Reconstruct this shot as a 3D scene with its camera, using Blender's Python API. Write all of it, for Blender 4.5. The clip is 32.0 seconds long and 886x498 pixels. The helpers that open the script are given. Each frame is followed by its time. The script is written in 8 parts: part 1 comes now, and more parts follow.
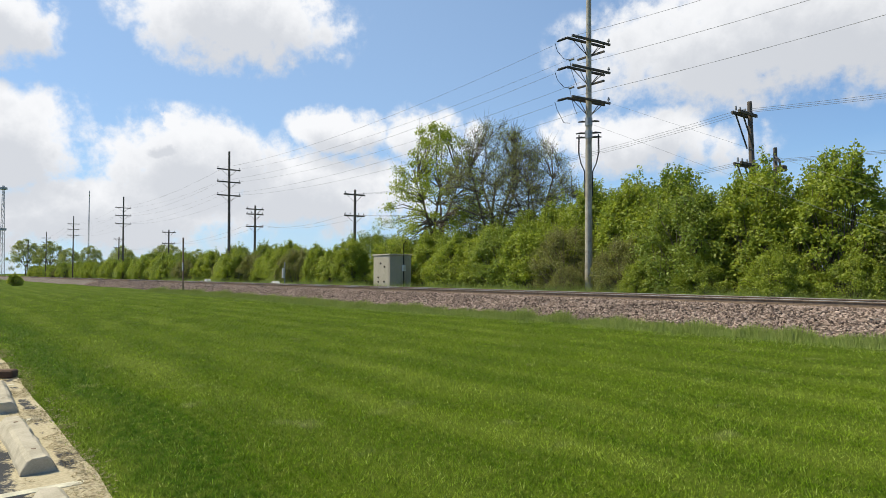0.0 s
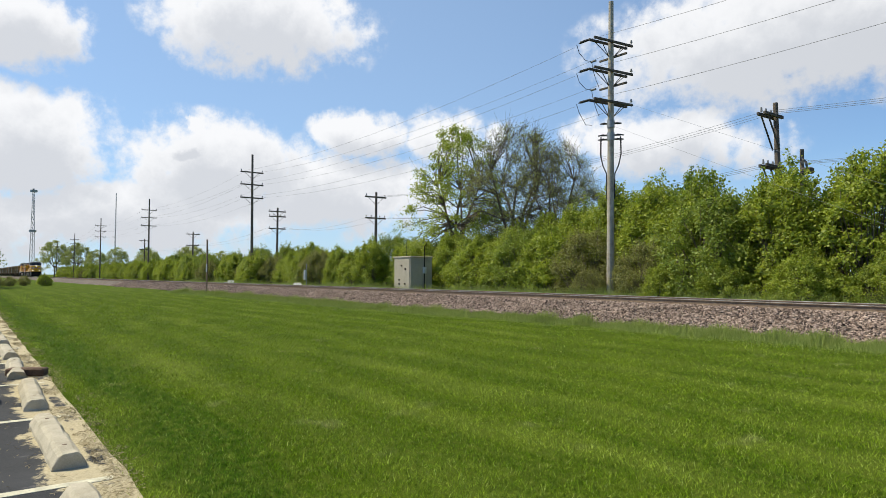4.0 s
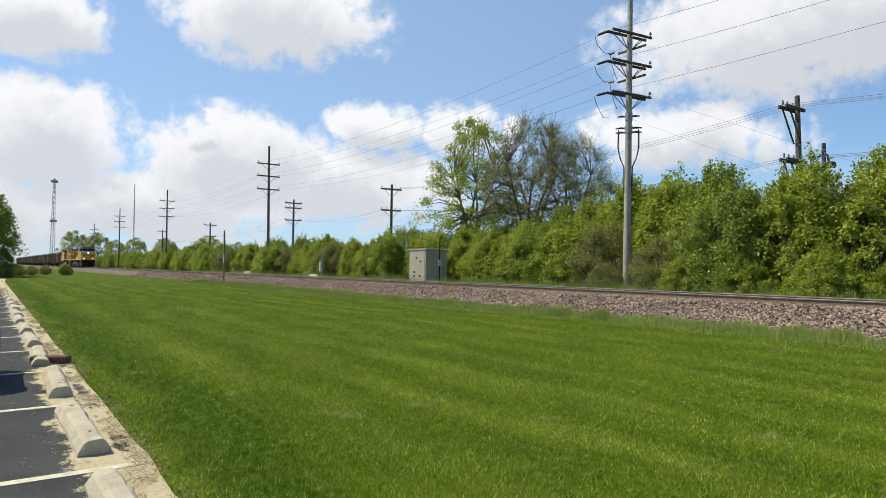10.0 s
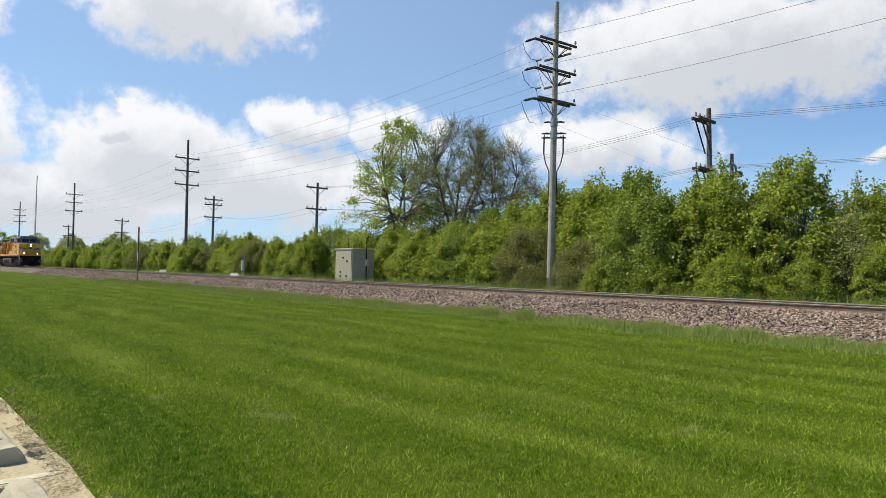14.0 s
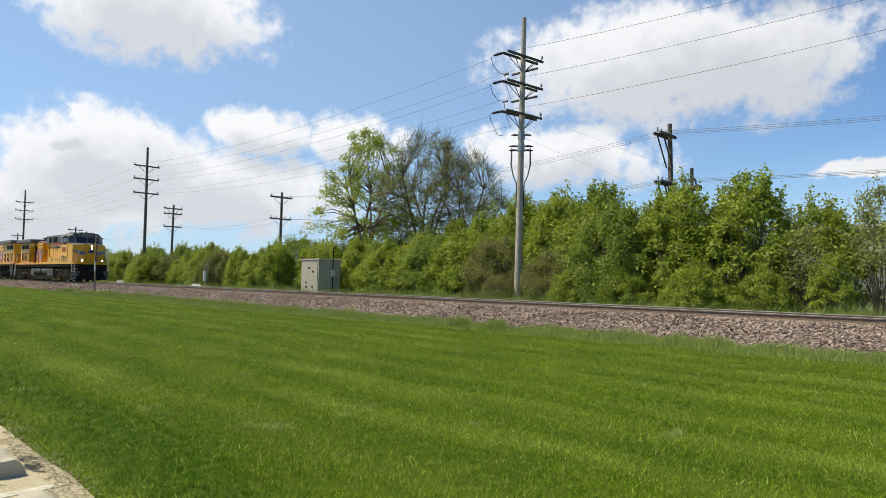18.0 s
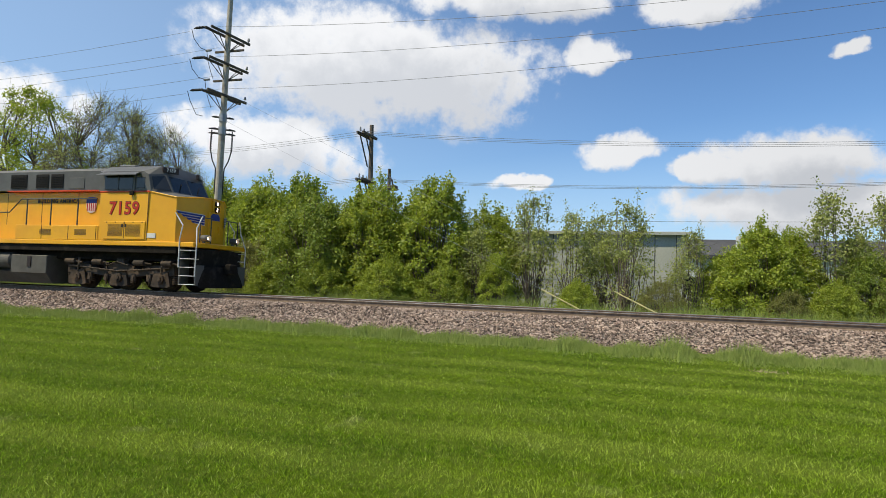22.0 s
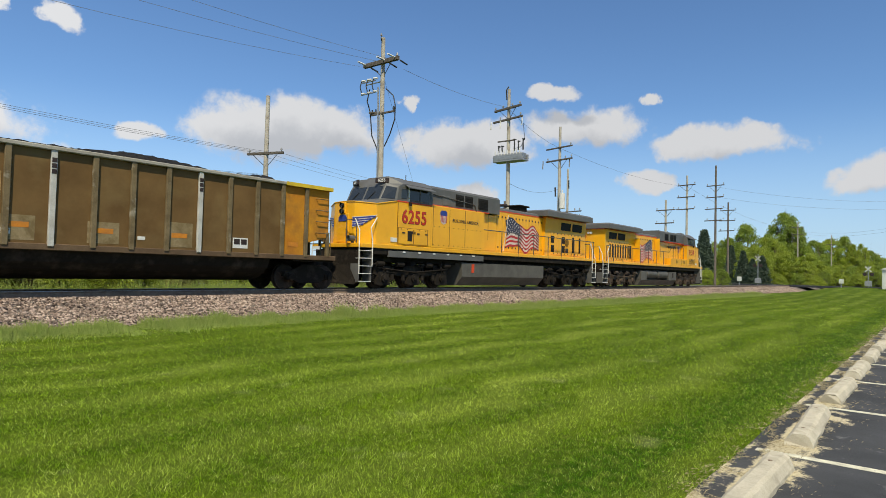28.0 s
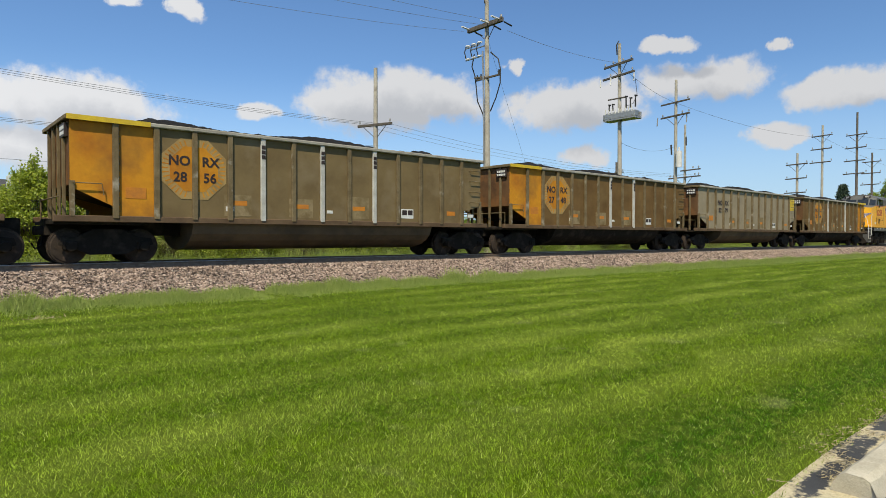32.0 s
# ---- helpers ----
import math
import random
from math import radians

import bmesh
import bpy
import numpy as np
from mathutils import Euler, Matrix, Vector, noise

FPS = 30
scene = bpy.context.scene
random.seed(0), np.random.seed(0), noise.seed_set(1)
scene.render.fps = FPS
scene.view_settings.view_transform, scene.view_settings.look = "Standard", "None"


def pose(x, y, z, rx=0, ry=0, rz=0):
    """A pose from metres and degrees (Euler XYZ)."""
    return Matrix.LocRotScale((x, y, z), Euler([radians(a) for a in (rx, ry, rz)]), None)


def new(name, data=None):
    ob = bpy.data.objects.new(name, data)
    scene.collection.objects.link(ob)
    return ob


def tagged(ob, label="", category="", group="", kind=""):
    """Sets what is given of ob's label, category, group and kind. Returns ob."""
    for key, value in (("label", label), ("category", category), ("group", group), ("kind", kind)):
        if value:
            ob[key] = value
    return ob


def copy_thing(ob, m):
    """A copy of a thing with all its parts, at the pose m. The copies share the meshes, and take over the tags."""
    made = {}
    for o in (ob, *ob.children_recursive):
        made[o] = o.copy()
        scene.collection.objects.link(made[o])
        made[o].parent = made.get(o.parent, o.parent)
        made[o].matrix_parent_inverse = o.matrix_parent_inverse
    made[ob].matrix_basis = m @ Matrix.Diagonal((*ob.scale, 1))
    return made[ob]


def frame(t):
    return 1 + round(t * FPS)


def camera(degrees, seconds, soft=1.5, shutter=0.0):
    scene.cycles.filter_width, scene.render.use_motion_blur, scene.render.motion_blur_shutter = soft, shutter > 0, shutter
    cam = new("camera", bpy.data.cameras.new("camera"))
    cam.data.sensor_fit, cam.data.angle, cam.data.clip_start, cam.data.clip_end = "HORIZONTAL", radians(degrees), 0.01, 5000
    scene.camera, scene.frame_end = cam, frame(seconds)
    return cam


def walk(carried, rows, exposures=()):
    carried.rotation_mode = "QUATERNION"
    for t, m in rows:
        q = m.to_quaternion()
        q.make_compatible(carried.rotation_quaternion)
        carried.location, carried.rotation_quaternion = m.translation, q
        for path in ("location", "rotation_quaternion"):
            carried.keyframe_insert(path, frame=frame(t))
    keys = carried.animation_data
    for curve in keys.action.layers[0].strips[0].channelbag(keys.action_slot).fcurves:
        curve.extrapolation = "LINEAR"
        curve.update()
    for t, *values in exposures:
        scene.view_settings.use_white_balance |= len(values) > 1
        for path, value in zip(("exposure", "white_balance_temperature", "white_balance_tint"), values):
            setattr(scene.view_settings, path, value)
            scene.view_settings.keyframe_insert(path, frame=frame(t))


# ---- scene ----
cam = camera(70.24, 32.0, 0.65)
PATH = [
    (0, pose(0.063, 0.270, 1.552, 92.14, 0.13, 52.16)),
    (0.5, pose(0.066, 0.267, 1.551, 92.18, -0.08, 52.24)),
    (1, pose(0.068, 0.264, 1.551, 92.40, -0.00, 52.33)),
    (1.5, pose(0.071, 0.261, 1.550, 92.76, -0.18, 52.82)),
    (2, pose(0.073, 0.258, 1.549, 92.97, 0.03, 53.57)),
    (2.5, pose(0.075, 0.255, 1.549, 92.99, 0.11, 53.88)),
    (3, pose(0.078, 0.252, 1.548, 92.77, -0.04, 54.00)),
    (3.5, pose(0.080, 0.248, 1.547, 92.54, -0.14, 54.08)),
    (5.5, pose(0.085, 0.235, 1.546, 91.97, -0.18, 53.73)),
    (6, pose(0.083, 0.231, 1.546, 91.84, -0.55, 53.98)),
    (6.5, pose(0.081, 0.227, 1.547, 91.69, -0.39, 54.27)),
    (7, pose(0.079, 0.223, 1.547, 91.66, -0.22, 55.08)),
    (7.5, pose(0.077, 0.219, 1.548, 91.66, -0.36, 55.86)),
    (8, pose(0.075, 0.215, 1.548, 91.71, -0.62, 55.88)),
    (8.5, pose(0.073, 0.211, 1.549, 91.69, -0.49, 55.74)),
    (9, pose(0.071, 0.207, 1.549, 91.65, -0.82, 55.70)),
    (9.5, pose(0.069, 0.206, 1.549, 91.61, -0.32, 55.74)),
    (10, pose(0.067, 0.205, 1.549, 91.68, -0.59, 55.34)),
    (10.5, pose(0.064, 0.204, 1.550, 91.81, -0.78, 54.78)),
    (11, pose(0.062, 0.204, 1.550, 91.95, -0.84, 54.41)),
    (11.5, pose(0.060, 0.203, 1.550, 91.58, -0.24, 53.86)),
    (12, pose(0.058, 0.202, 1.550, 91.56, -0.73, 53.77)),
    (12.5, pose(0.055, 0.201, 1.550, 91.42, -0.59, 53.41)),
    (13, pose(0.053, 0.200, 1.550, 90.93, -0.38, 52.88)),
    (13.5, pose(0.018, 0.147, 1.542, 91.05, -0.29, 51.71)),
    (14, pose(-0.017, 0.095, 1.535, 91.83, -1.07, 48.53)),
    (14.5, pose(-0.052, 0.042, 1.527, 92.27, -0.07, 47.25)),
    (15, pose(-0.087, -0.011, 1.519, 92.25, -0.66, 45.17)),
    (15.5, pose(-0.122, -0.063, 1.511, 92.44, -0.36, 42.52)),
    (17.5, pose(-0.133, -0.240, 1.526, 92.74, -1.30, 44.20)),
    (18, pose(-0.135, -0.251, 1.525, 92.86, -1.09, 45.09)),
    (18.5, pose(-0.138, -0.263, 1.524, 92.95, -1.33, 47.56)),
    (19, pose(-0.141, -0.275, 1.524, 93.10, -1.86, 47.72)),
    (19.5, pose(-0.143, -0.287, 1.523, 93.12, -2.04, 47.91)),
    (20, pose(-0.142, -0.232, 1.525, 92.76, -2.29, 46.39)),
    (20.5, pose(-0.141, -0.177, 1.526, 92.54, -2.30, 39.65)),
    (21, pose(-0.101, -0.134, 1.530, 92.63, -2.12, 32.54)),
    (21.5, pose(-0.061, -0.091, 1.533, 92.77, -1.81, 25.61)),
    (22, pose(-0.032, -0.074, 1.533, 92.87, -2.00, 18.59)),
    (22.5, pose(-0.002, -0.058, 1.533, 92.96, -1.98, 14.78)),
    (23, pose(-0.003, -0.050, 1.534, 93.19, -1.88, 14.33)),
    (23.5, pose(-0.005, -0.042, 1.534, 93.47, -2.00, 13.61)),
    (24, pose(-0.007, -0.034, 1.535, 93.44, -1.66, 12.84)),
    (24.5, pose(-0.008, -0.027, 1.535, 93.17, -1.48, 14.70)),
    (26.5, pose(0.106, -0.032, 1.577, 92.80, -2.41, -33.38)),
    (27, pose(0.072, -0.021, 1.587, 92.21, -2.06, -42.71)),
    (27.5, pose(0.037, -0.009, 1.598, 91.91, -1.29, -48.73)),
    (28, pose(0.042, 0.005, 1.585, 92.01, -1.44, -50.84)),
    (28.5, pose(0.048, 0.020, 1.573, 91.93, -1.29, -51.46)),
    (29, pose(0.054, 0.012, 1.573, 91.79, -1.55, -52.27)),
    (29.5, pose(0.060, 0.004, 1.572, 91.71, -1.38, -53.77)),
    (30, pose(0.066, -0.004, 1.572, 91.36, -1.25, -54.94)),
    (30.5, pose(0.052, -0.022, 1.535, 91.30, -1.29, -52.07)),
    (31, pose(0.039, -0.041, 1.499, 89.17, -0.07, -48.26)),
    (31.5, pose(0.031, -0.025, 1.499, 88.88, 0.00, -45.10)),
    (32, pose(0.023, -0.010, 1.500, 88.89, -0.09, -40.94)),
]
walk(cam, PATH)

# ---- sky, clouds and sun ----
SUN_EL, SUN_AZ = 56.0, 226.0        # height, and bearing turned clockwise from +y
world = bpy.data.worlds.new("sky")
scene.world = world
world.use_nodes = True
wn, wl = world.node_tree.nodes, world.node_tree.links
wn.clear()


def wnode(kind, **sets):
    n = wn.new(kind)
    for k, v in sets.items():
        setattr(n, k, v)
    return n


def wmath(op, a, b=None, clamp=False):
    n = wnode("ShaderNodeMath", operation=op, use_clamp=clamp)
    for i, v in enumerate((a, b)):
        if v is None:
            continue
        if isinstance(v, (int, float)):
            n.inputs[i].default_value = v
        else:
            wl.new(v, n.inputs[i])
    return n.outputs[0]


# clouds as (bearing, height, half width, half height) in degrees, bearing counter-clockwise from +y
CLOUDS_WEST = [(70.4, 21.3, 9.4, 3.9), (88.8, 18.3, 4.5, 3.2), (87.9, 9.2, 7.5, 4.4), (73.5, 8.9, 8.0, 4.4), (80.6, 4.9, 14, 3.4),
               (61.8, 12.6, 4.6, 2.3), (53.8, 12.4, 4.6, 2.8), (64.2, 7.1, 10, 4.0), (76.6, 12.1, 2.2, 1.0), (92, 4.3, 8.0, 4.0), (104, 12, 9, 4)]
CLOUDS_NORTH = [(25.0, 18.2, 15.5, 5.0), (34.2, 11.2, 8.8, 3.0), (12.9, 24.6, 9.3, 2.2), (6.1, 20.3, 3.0, 1.7), (3.2, 11.8, 3.8, 1.7),
                (-11.2, 10.2, 7.0, 2.3), (-4.7, 10.1, 3.8, 1.7), (-13.8, 18.3, 2.0, 1.0), (-18.9, 18.3, 1.9, 1.4), (-3.2, 23.4, 4.6, 1.6),
                (-14, 6.6, 13, 2.2), (12.0, 9.2, 2.4, 1.0)]
CLOUDS_EAST = [(-35.6, 11.7, 7.2, 3.3), (-41.3, 11.7, 4.6, 2.6), (-52.9, 11.3, 5.4, 2.3), (-63.2, 12.9, 5.8, 1.9), (-74.4, 11.1, 5.7, 1.8),
               (-68.7, 8.0, 3.1, 1.3), (-53.3, 7.3, 3.3, 1.4), (-60.0, 16.0, 3.4, 0.9), (-70.1, 15.0, 1.7, 0.9), (-86.5, 7.8, 4.6, 1.6),
               (-25.0, 10.6, 2.8, 1.2), (-47.2, 14.8, 1.7, 1.2), (-104, 12, 8, 2.5)]

coord = wnode("ShaderNodeTexCoord").outputs["Generated"]
split = wnode("ShaderNodeSeparateXYZ")
wl.new(coord, split.inputs[0])
bearing = wmath("ARCTAN2", wmath("MULTIPLY", split.outputs[0], -1.0), split.outputs[1])
height = wmath("ARCSINE", split.outputs[2])
flat = wnode("ShaderNodeCombineXYZ")
wl.new(wmath("MULTIPLY", bearing, 57.2958), flat.inputs[0])
wl.new(wmath("MULTIPLY", height, 57.2958), flat.inputs[1])
puff = wnode("ShaderNodeTexNoise")
puff.inputs["Scale"].default_value, puff.inputs["Detail"].default_value, puff.inputs["Roughness"].default_value = 8.0, 9.0, 0.58
wl.new(coord, puff.inputs["Vector"])
warp = wnode("ShaderNodeVectorMath", operation="MULTIPLY_ADD")
wl.new(puff.outputs["Color"], warp.inputs[0])
warp.inputs[1].default_value = (10.0, 4.6, 0)
shift = wnode("ShaderNodeVectorMath", operation="ADD")
wl.new(flat.outputs[0], shift.inputs[0])
shift.inputs[1].default_value = (-5.0, -2.3, 0)
wl.new(shift.outputs[0], warp.inputs[2])
raised = wnode("ShaderNodeVectorMath", operation="ADD")          # the same heaps, looked up a little higher
wl.new(warp.outputs[0], raised.inputs[0])
raised.inputs[1].default_value = (0.6, 2.1, 0)


def heaps(where):
    heap = None
    for a, e, w, h in CLOUDS_WEST + CLOUDS_NORTH + CLOUDS_EAST:
        grown = (1.3 if a > -20 else 1.2) * (1.0 if w > 4 else 0.8 if w > 2.5 else 0.68)
        place = wnode("ShaderNodeMapping", vector_type="TEXTURE")
        place.inputs["Location"].default_value = (a, e, 0)
        place.inputs["Scale"].default_value = (w * grown, h * grown, 1)
        wl.new(where, place.inputs["Vector"])
        ball = wnode("ShaderNodeTexGradient", gradient_type="SPHERICAL")
        wl.new(place.outputs[0], ball.inputs[0])
        heap = ball.outputs["Fac"] if heap is None else wmath("MAXIMUM", heap, ball.outputs["Fac"])
    return heap


fluff = wnode("ShaderNodeTexNoise")
fluff.inputs["Scale"].default_value, fluff.inputs["Detail"].default_value, fluff.inputs["Roughness"].default_value = 13.0, 10.0, 0.6
wl.new(coord, fluff.inputs["Vector"])
wisp = wnode("ShaderNodeTexNoise")
wisp.inputs["Scale"].default_value, wisp.inputs["Detail"].default_value, wisp.inputs["Roughness"].default_value = 38.0, 8.0, 0.6
wl.new(coord, wisp.inputs["Vector"])
body = heaps(warp.outputs[0])
billow = wmath("ADD", wmath("MULTIPLY", wmath("SUBTRACT", fluff.outputs["Fac"], 0.5), 1.0), wmath("MULTIPLY", wmath("SUBTRACT", wisp.outputs["Fac"], 0.5), 0.75))
billow = wmath("MULTIPLY", billow, wmath("MULTIPLY", body, 6.0, True))
ragged = wmath("ADD", body, billow)
above = wmath("ADD", heaps(raised.outputs[0]), wmath("MULTIPLY", billow, 0.6))
dense = wnode("ShaderNodeMapRange", interpolation_type="SMOOTHSTEP")
wl.new(wmath("SUBTRACT", ragged, wmath("MULTIPLY", above, 0.12)), dense.inputs["Value"])
dense.inputs["From Min"].default_value, dense.inputs["From Max"].default_value = 0.04, 0.44
dense.inputs["To Min"].default_value, dense.inputs["To Max"].default_value = 0.0, 1.0
# the undersides of a cloud go slightly grey
grey = wnode("ShaderNodeMapRange", interpolation_type="SMOOTHSTEP")
wl.new(wmath("ADD", above, wmath("MULTIPLY", wmath("SUBTRACT", puff.outputs["Fac"], 0.5), 0.5)), grey.inputs["Value"])
grey.inputs["From Min"].default_value, grey.inputs["From Max"].default_value = 0.1, 0.75
cloud_tone = wnode("ShaderNodeMix", data_type="RGBA")
wl.new(grey.outputs[0], cloud_tone.inputs[0])
cloud_tone.inputs[6].default_value, cloud_tone.inputs[7].default_value = (8.7, 8.8, 9.0, 1), (6.2, 6.45, 6.9, 1)
sky = wnode("ShaderNodeTexSky", sky_type="NISHITA", sun_disc=False, altitude=200, air_density=1.0, dust_density=0.35, ozone_density=2.2)
sky.sun_elevation, sky.sun_rotation = radians(SUN_EL), radians(SUN_AZ)
both = wnode("ShaderNodeMix", data_type="RGBA")
wl.new(dense.outputs[0], both.inputs[0])
lift = wnode("ShaderNodeMix", data_type="RGBA", blend_type="MULTIPLY")
lift.inputs[0].default_value = 1.0
wl.new(sky.outputs[0], lift.inputs[6])
lift.inputs[7].default_value = (0.9, 1.14, 1.36, 1)
haze = wnode("ShaderNodeMapRange", interpolation_type="SMOOTHSTEP")
wl.new(height, haze.inputs["Value"])
haze.inputs["From Min"].default_value, haze.inputs["From Max"].default_value = 0.0, 0.26
haze.inputs["To Min"].default_value, haze.inputs["To Max"].default_value = 0.7, 0.0
west = wnode("ShaderNodeMapRange", interpolation_type="SMOOTHSTEP")        # thin veil towards the sunlit west
wl.new(split.outputs[0], west.inputs["Value"])
west.inputs["From Min"].default_value, west.inputs["From Max"].default_value = 0.1, -0.9
west.inputs["To Min"].default_value, west.inputs["To Max"].default_value = 0.0, 0.42
pale = wnode("ShaderNodeMix", data_type="RGBA")
wl.new(wmath("MAXIMUM", haze.outputs[0], west.outputs[0]), pale.inputs[0])
wl.new(lift.outputs[2], pale.inputs[6])
pale.inputs[7].default_value = (5.0, 6.8, 8.8, 1)
wl.new(pale.outputs[2], both.inputs[6])
dim = wnode("ShaderNodeMapRange", interpolation_type="SMOOTHSTEP")
wl.new(split.outputs[0], dim.inputs["Value"])
dim.inputs["From Min"].default_value, dim.inputs["From Max"].default_value = -0.7, 0.6
dim.inputs["To Min"].default_value, dim.inputs["To Max"].default_value = 1.04, 0.8
paled = wnode("ShaderNodeVectorMath", operation="SCALE")
wl.new(cloud_tone.outputs[2], paled.inputs[0])
wl.new(dim.outputs[0], paled.inputs["Scale"])
wl.new(paled.outputs[0], both.inputs[7])
away = wnode("ShaderNodeMapRange", interpolation_type="SMOOTHSTEP")        # the sky is deeper away from the sun
wl.new(split.outputs[0], away.inputs["Value"])
away.inputs["From Min"].default_value, away.inputs["From Max"].default_value = 0.25, 0.95
away.inputs["To Min"].default_value, away.inputs["To Max"].default_value = 0.105, 0.095
back = wnode("ShaderNodeBackground")
wl.new(away.outputs[0], back.inputs["Strength"])
wl.new(both.outputs[2], back.inputs["Color"])
wl.new(back.outputs[0], wnode("ShaderNodeOutputWorld").inputs["Surface"])

sun = new("sun", bpy.data.lights.new("sun", "SUN"))
sun.data.energy, sun.data.angle, sun.data.color = 5.2, radians(0.55), (1.0, 0.9, 0.66)
_d = Vector((math.sin(radians(SUN_AZ)) * math.cos(radians(SUN_EL)), math.cos(radians(SUN_AZ)) * math.cos(radians(SUN_EL)), math.sin(radians(SUN_EL))))
sun.rotation_euler = _d.to_track_quat("Z", "Y").to_euler()
scene.view_settings.exposure = 0.0


# ---- materials ----
def surface(name, a, b=None, scale=3.0, rough=0.6, metal=0.0, bump=0.0, fine=40.0, spread=(0.35, 0.65), stain=None, stain_scale=0.6,
            stain_at=(0.55, 0.75), random=0.0, coords="Object", bump_dist=0.01, coat=0.0, grain=0.82):
    """A surface with two tones mixed by noise, an optional larger stain, fine relief and a brightness that varies from piece to piece."""
    m = bpy.data.materials.new(name)
    m.use_nodes = True
    n, l = m.node_tree.nodes, m.node_tree.links
    p = n["Principled BSDF"]
    p.inputs["Roughness"].default_value, p.inputs["Metallic"].default_value = rough, metal
    p.inputs["Coat Weight"].default_value = coat
    p.inputs["Specular IOR Level"].default_value = 0.5 if rough < 0.35 or metal > 0.5 else (0.3 if rough < 0.7 else 0.12)
    tc = n.new("ShaderNodeTexCoord")
    b = b or tuple(c * 0.75 for c in a)

    def noise_at(s, detail=5.0):
        t = n.new("ShaderNodeTexNoise")
        t.inputs["Scale"].default_value, t.inputs["Detail"].default_value, t.inputs["Roughness"].default_value = s, detail, 0.6
        l.new(tc.outputs[coords], t.inputs["Vector"])
        return t.outputs["Fac"]

    def span(v, lo, hi):
        r = n.new("ShaderNodeMapRange")
        l.new(v, r.inputs["Value"])
        r.inputs["From Min"].default_value, r.inputs["From Max"].default_value = lo, hi
        return r.outputs[0]

    def mixed(f, x, y, mode="MIX"):
        k = n.new("ShaderNodeMix")
        k.data_type, k.blend_type = "RGBA", mode
        for i, v in ((0, f), (6, x), (7, y)):
            if isinstance(v, tuple):
                k.inputs[i].default_value = (*v, 1)
            elif isinstance(v, float):
                k.inputs[i].default_value = v
            else:
                l.new(v, k.inputs[i])
        return k.outputs[2]

    small = noise_at(fine)
    col = mixed(span(noise_at(scale), *spread), a, b)
    col = mixed(span(small, 0.3, 0.7), col, mixed(1.0, col, (grain, grain, grain), "MULTIPLY"))
    if stain:
        col = mixed(span(noise_at(stain_scale, 8.0), *stain_at), col, stain)
    if random:
        info = n.new("ShaderNodeObjectInfo")
        hsv = n.new("ShaderNodeHueSaturation")
        l.new(col, hsv.inputs["Color"])
        r = n.new("ShaderNodeMapRange")
        l.new(info.outputs["Random"], r.inputs["Value"])
        r.inputs["To Min"].default_value, r.inputs["To Max"].default_value = 1 - random, 1 + random
        l.new(r.outputs[0], hsv.inputs["Value"])
        col = hsv.outputs[0]
    l.new(col, p.inputs["Base Color"])
    if bump:
        k = n.new("ShaderNodeBump")
        k.inputs["Strength"].default_value, k.inputs["Distance"].default_value = bump, bump_dist
        l.new(small, k.inputs["Height"])
        l.new(k.outputs[0], p.inputs["Normal"])
    return m


def leafy(name, a, b, through_col, rough=0.55, random=0.12, up=0.0):
    """Leaves: two greens varied leaf by leaf, and light that shines through them."""
    m = bpy.data.materials.new(name)
    m.use_nodes = True
    n, l = m.node_tree.nodes, m.node_tree.links
    p, out = n["Principled BSDF"], n["Material Output"]
    geo = n.new("ShaderNodeNewGeometry")
    k = n.new("ShaderNodeMix")
    k.data_type = "RGBA"
    k.inputs[6].default_value, k.inputs[7].default_value = (*a, 1), (*b, 1)
    l.new(geo.outputs["Random Per Island"], k.inputs[0])
    info = n.new("ShaderNodeObjectInfo")
    r = n.new("ShaderNodeMapRange")
    l.new(info.outputs["Random"], r.inputs["Value"])
    r.inputs["To Min"].default_value, r.inputs["To Max"].default_value = 1 - random, 1 + random
    hsv = n.new("ShaderNodeHueSaturation")
    l.new(k.outputs[2], hsv.inputs["Color"])
    l.new(r.outputs[0], hsv.inputs["Value"])
    l.new(hsv.outputs[0], p.inputs["Base Color"])
    p.inputs["Roughness"].default_value = rough
    if up:                                          # blades in a sward take light from above like the whole sward
        add, nor = n.new("ShaderNodeVectorMath"), n.new("ShaderNodeVectorMath")
        nor.operation = "NORMALIZE"
        l.new(geo.outputs["Normal"], add.inputs[0])
        add.inputs[1].default_value = (0, 0, up)
        l.new(add.outputs[0], nor.inputs[0])
        l.new(nor.outputs[0], p.inputs["Normal"])
    t = n.new("ShaderNodeBsdfTranslucent")
    t.inputs["Color"].default_value = (*through_col, 1)
    s = n.new("ShaderNodeMixShader")
    s.inputs[0].default_value = 0.35
    l.new(p.outputs[0], s.inputs[1])
    l.new(t.outputs[0], s.inputs[2])
    l.new(s.outputs[0], out.inputs["Surface"])
    return m


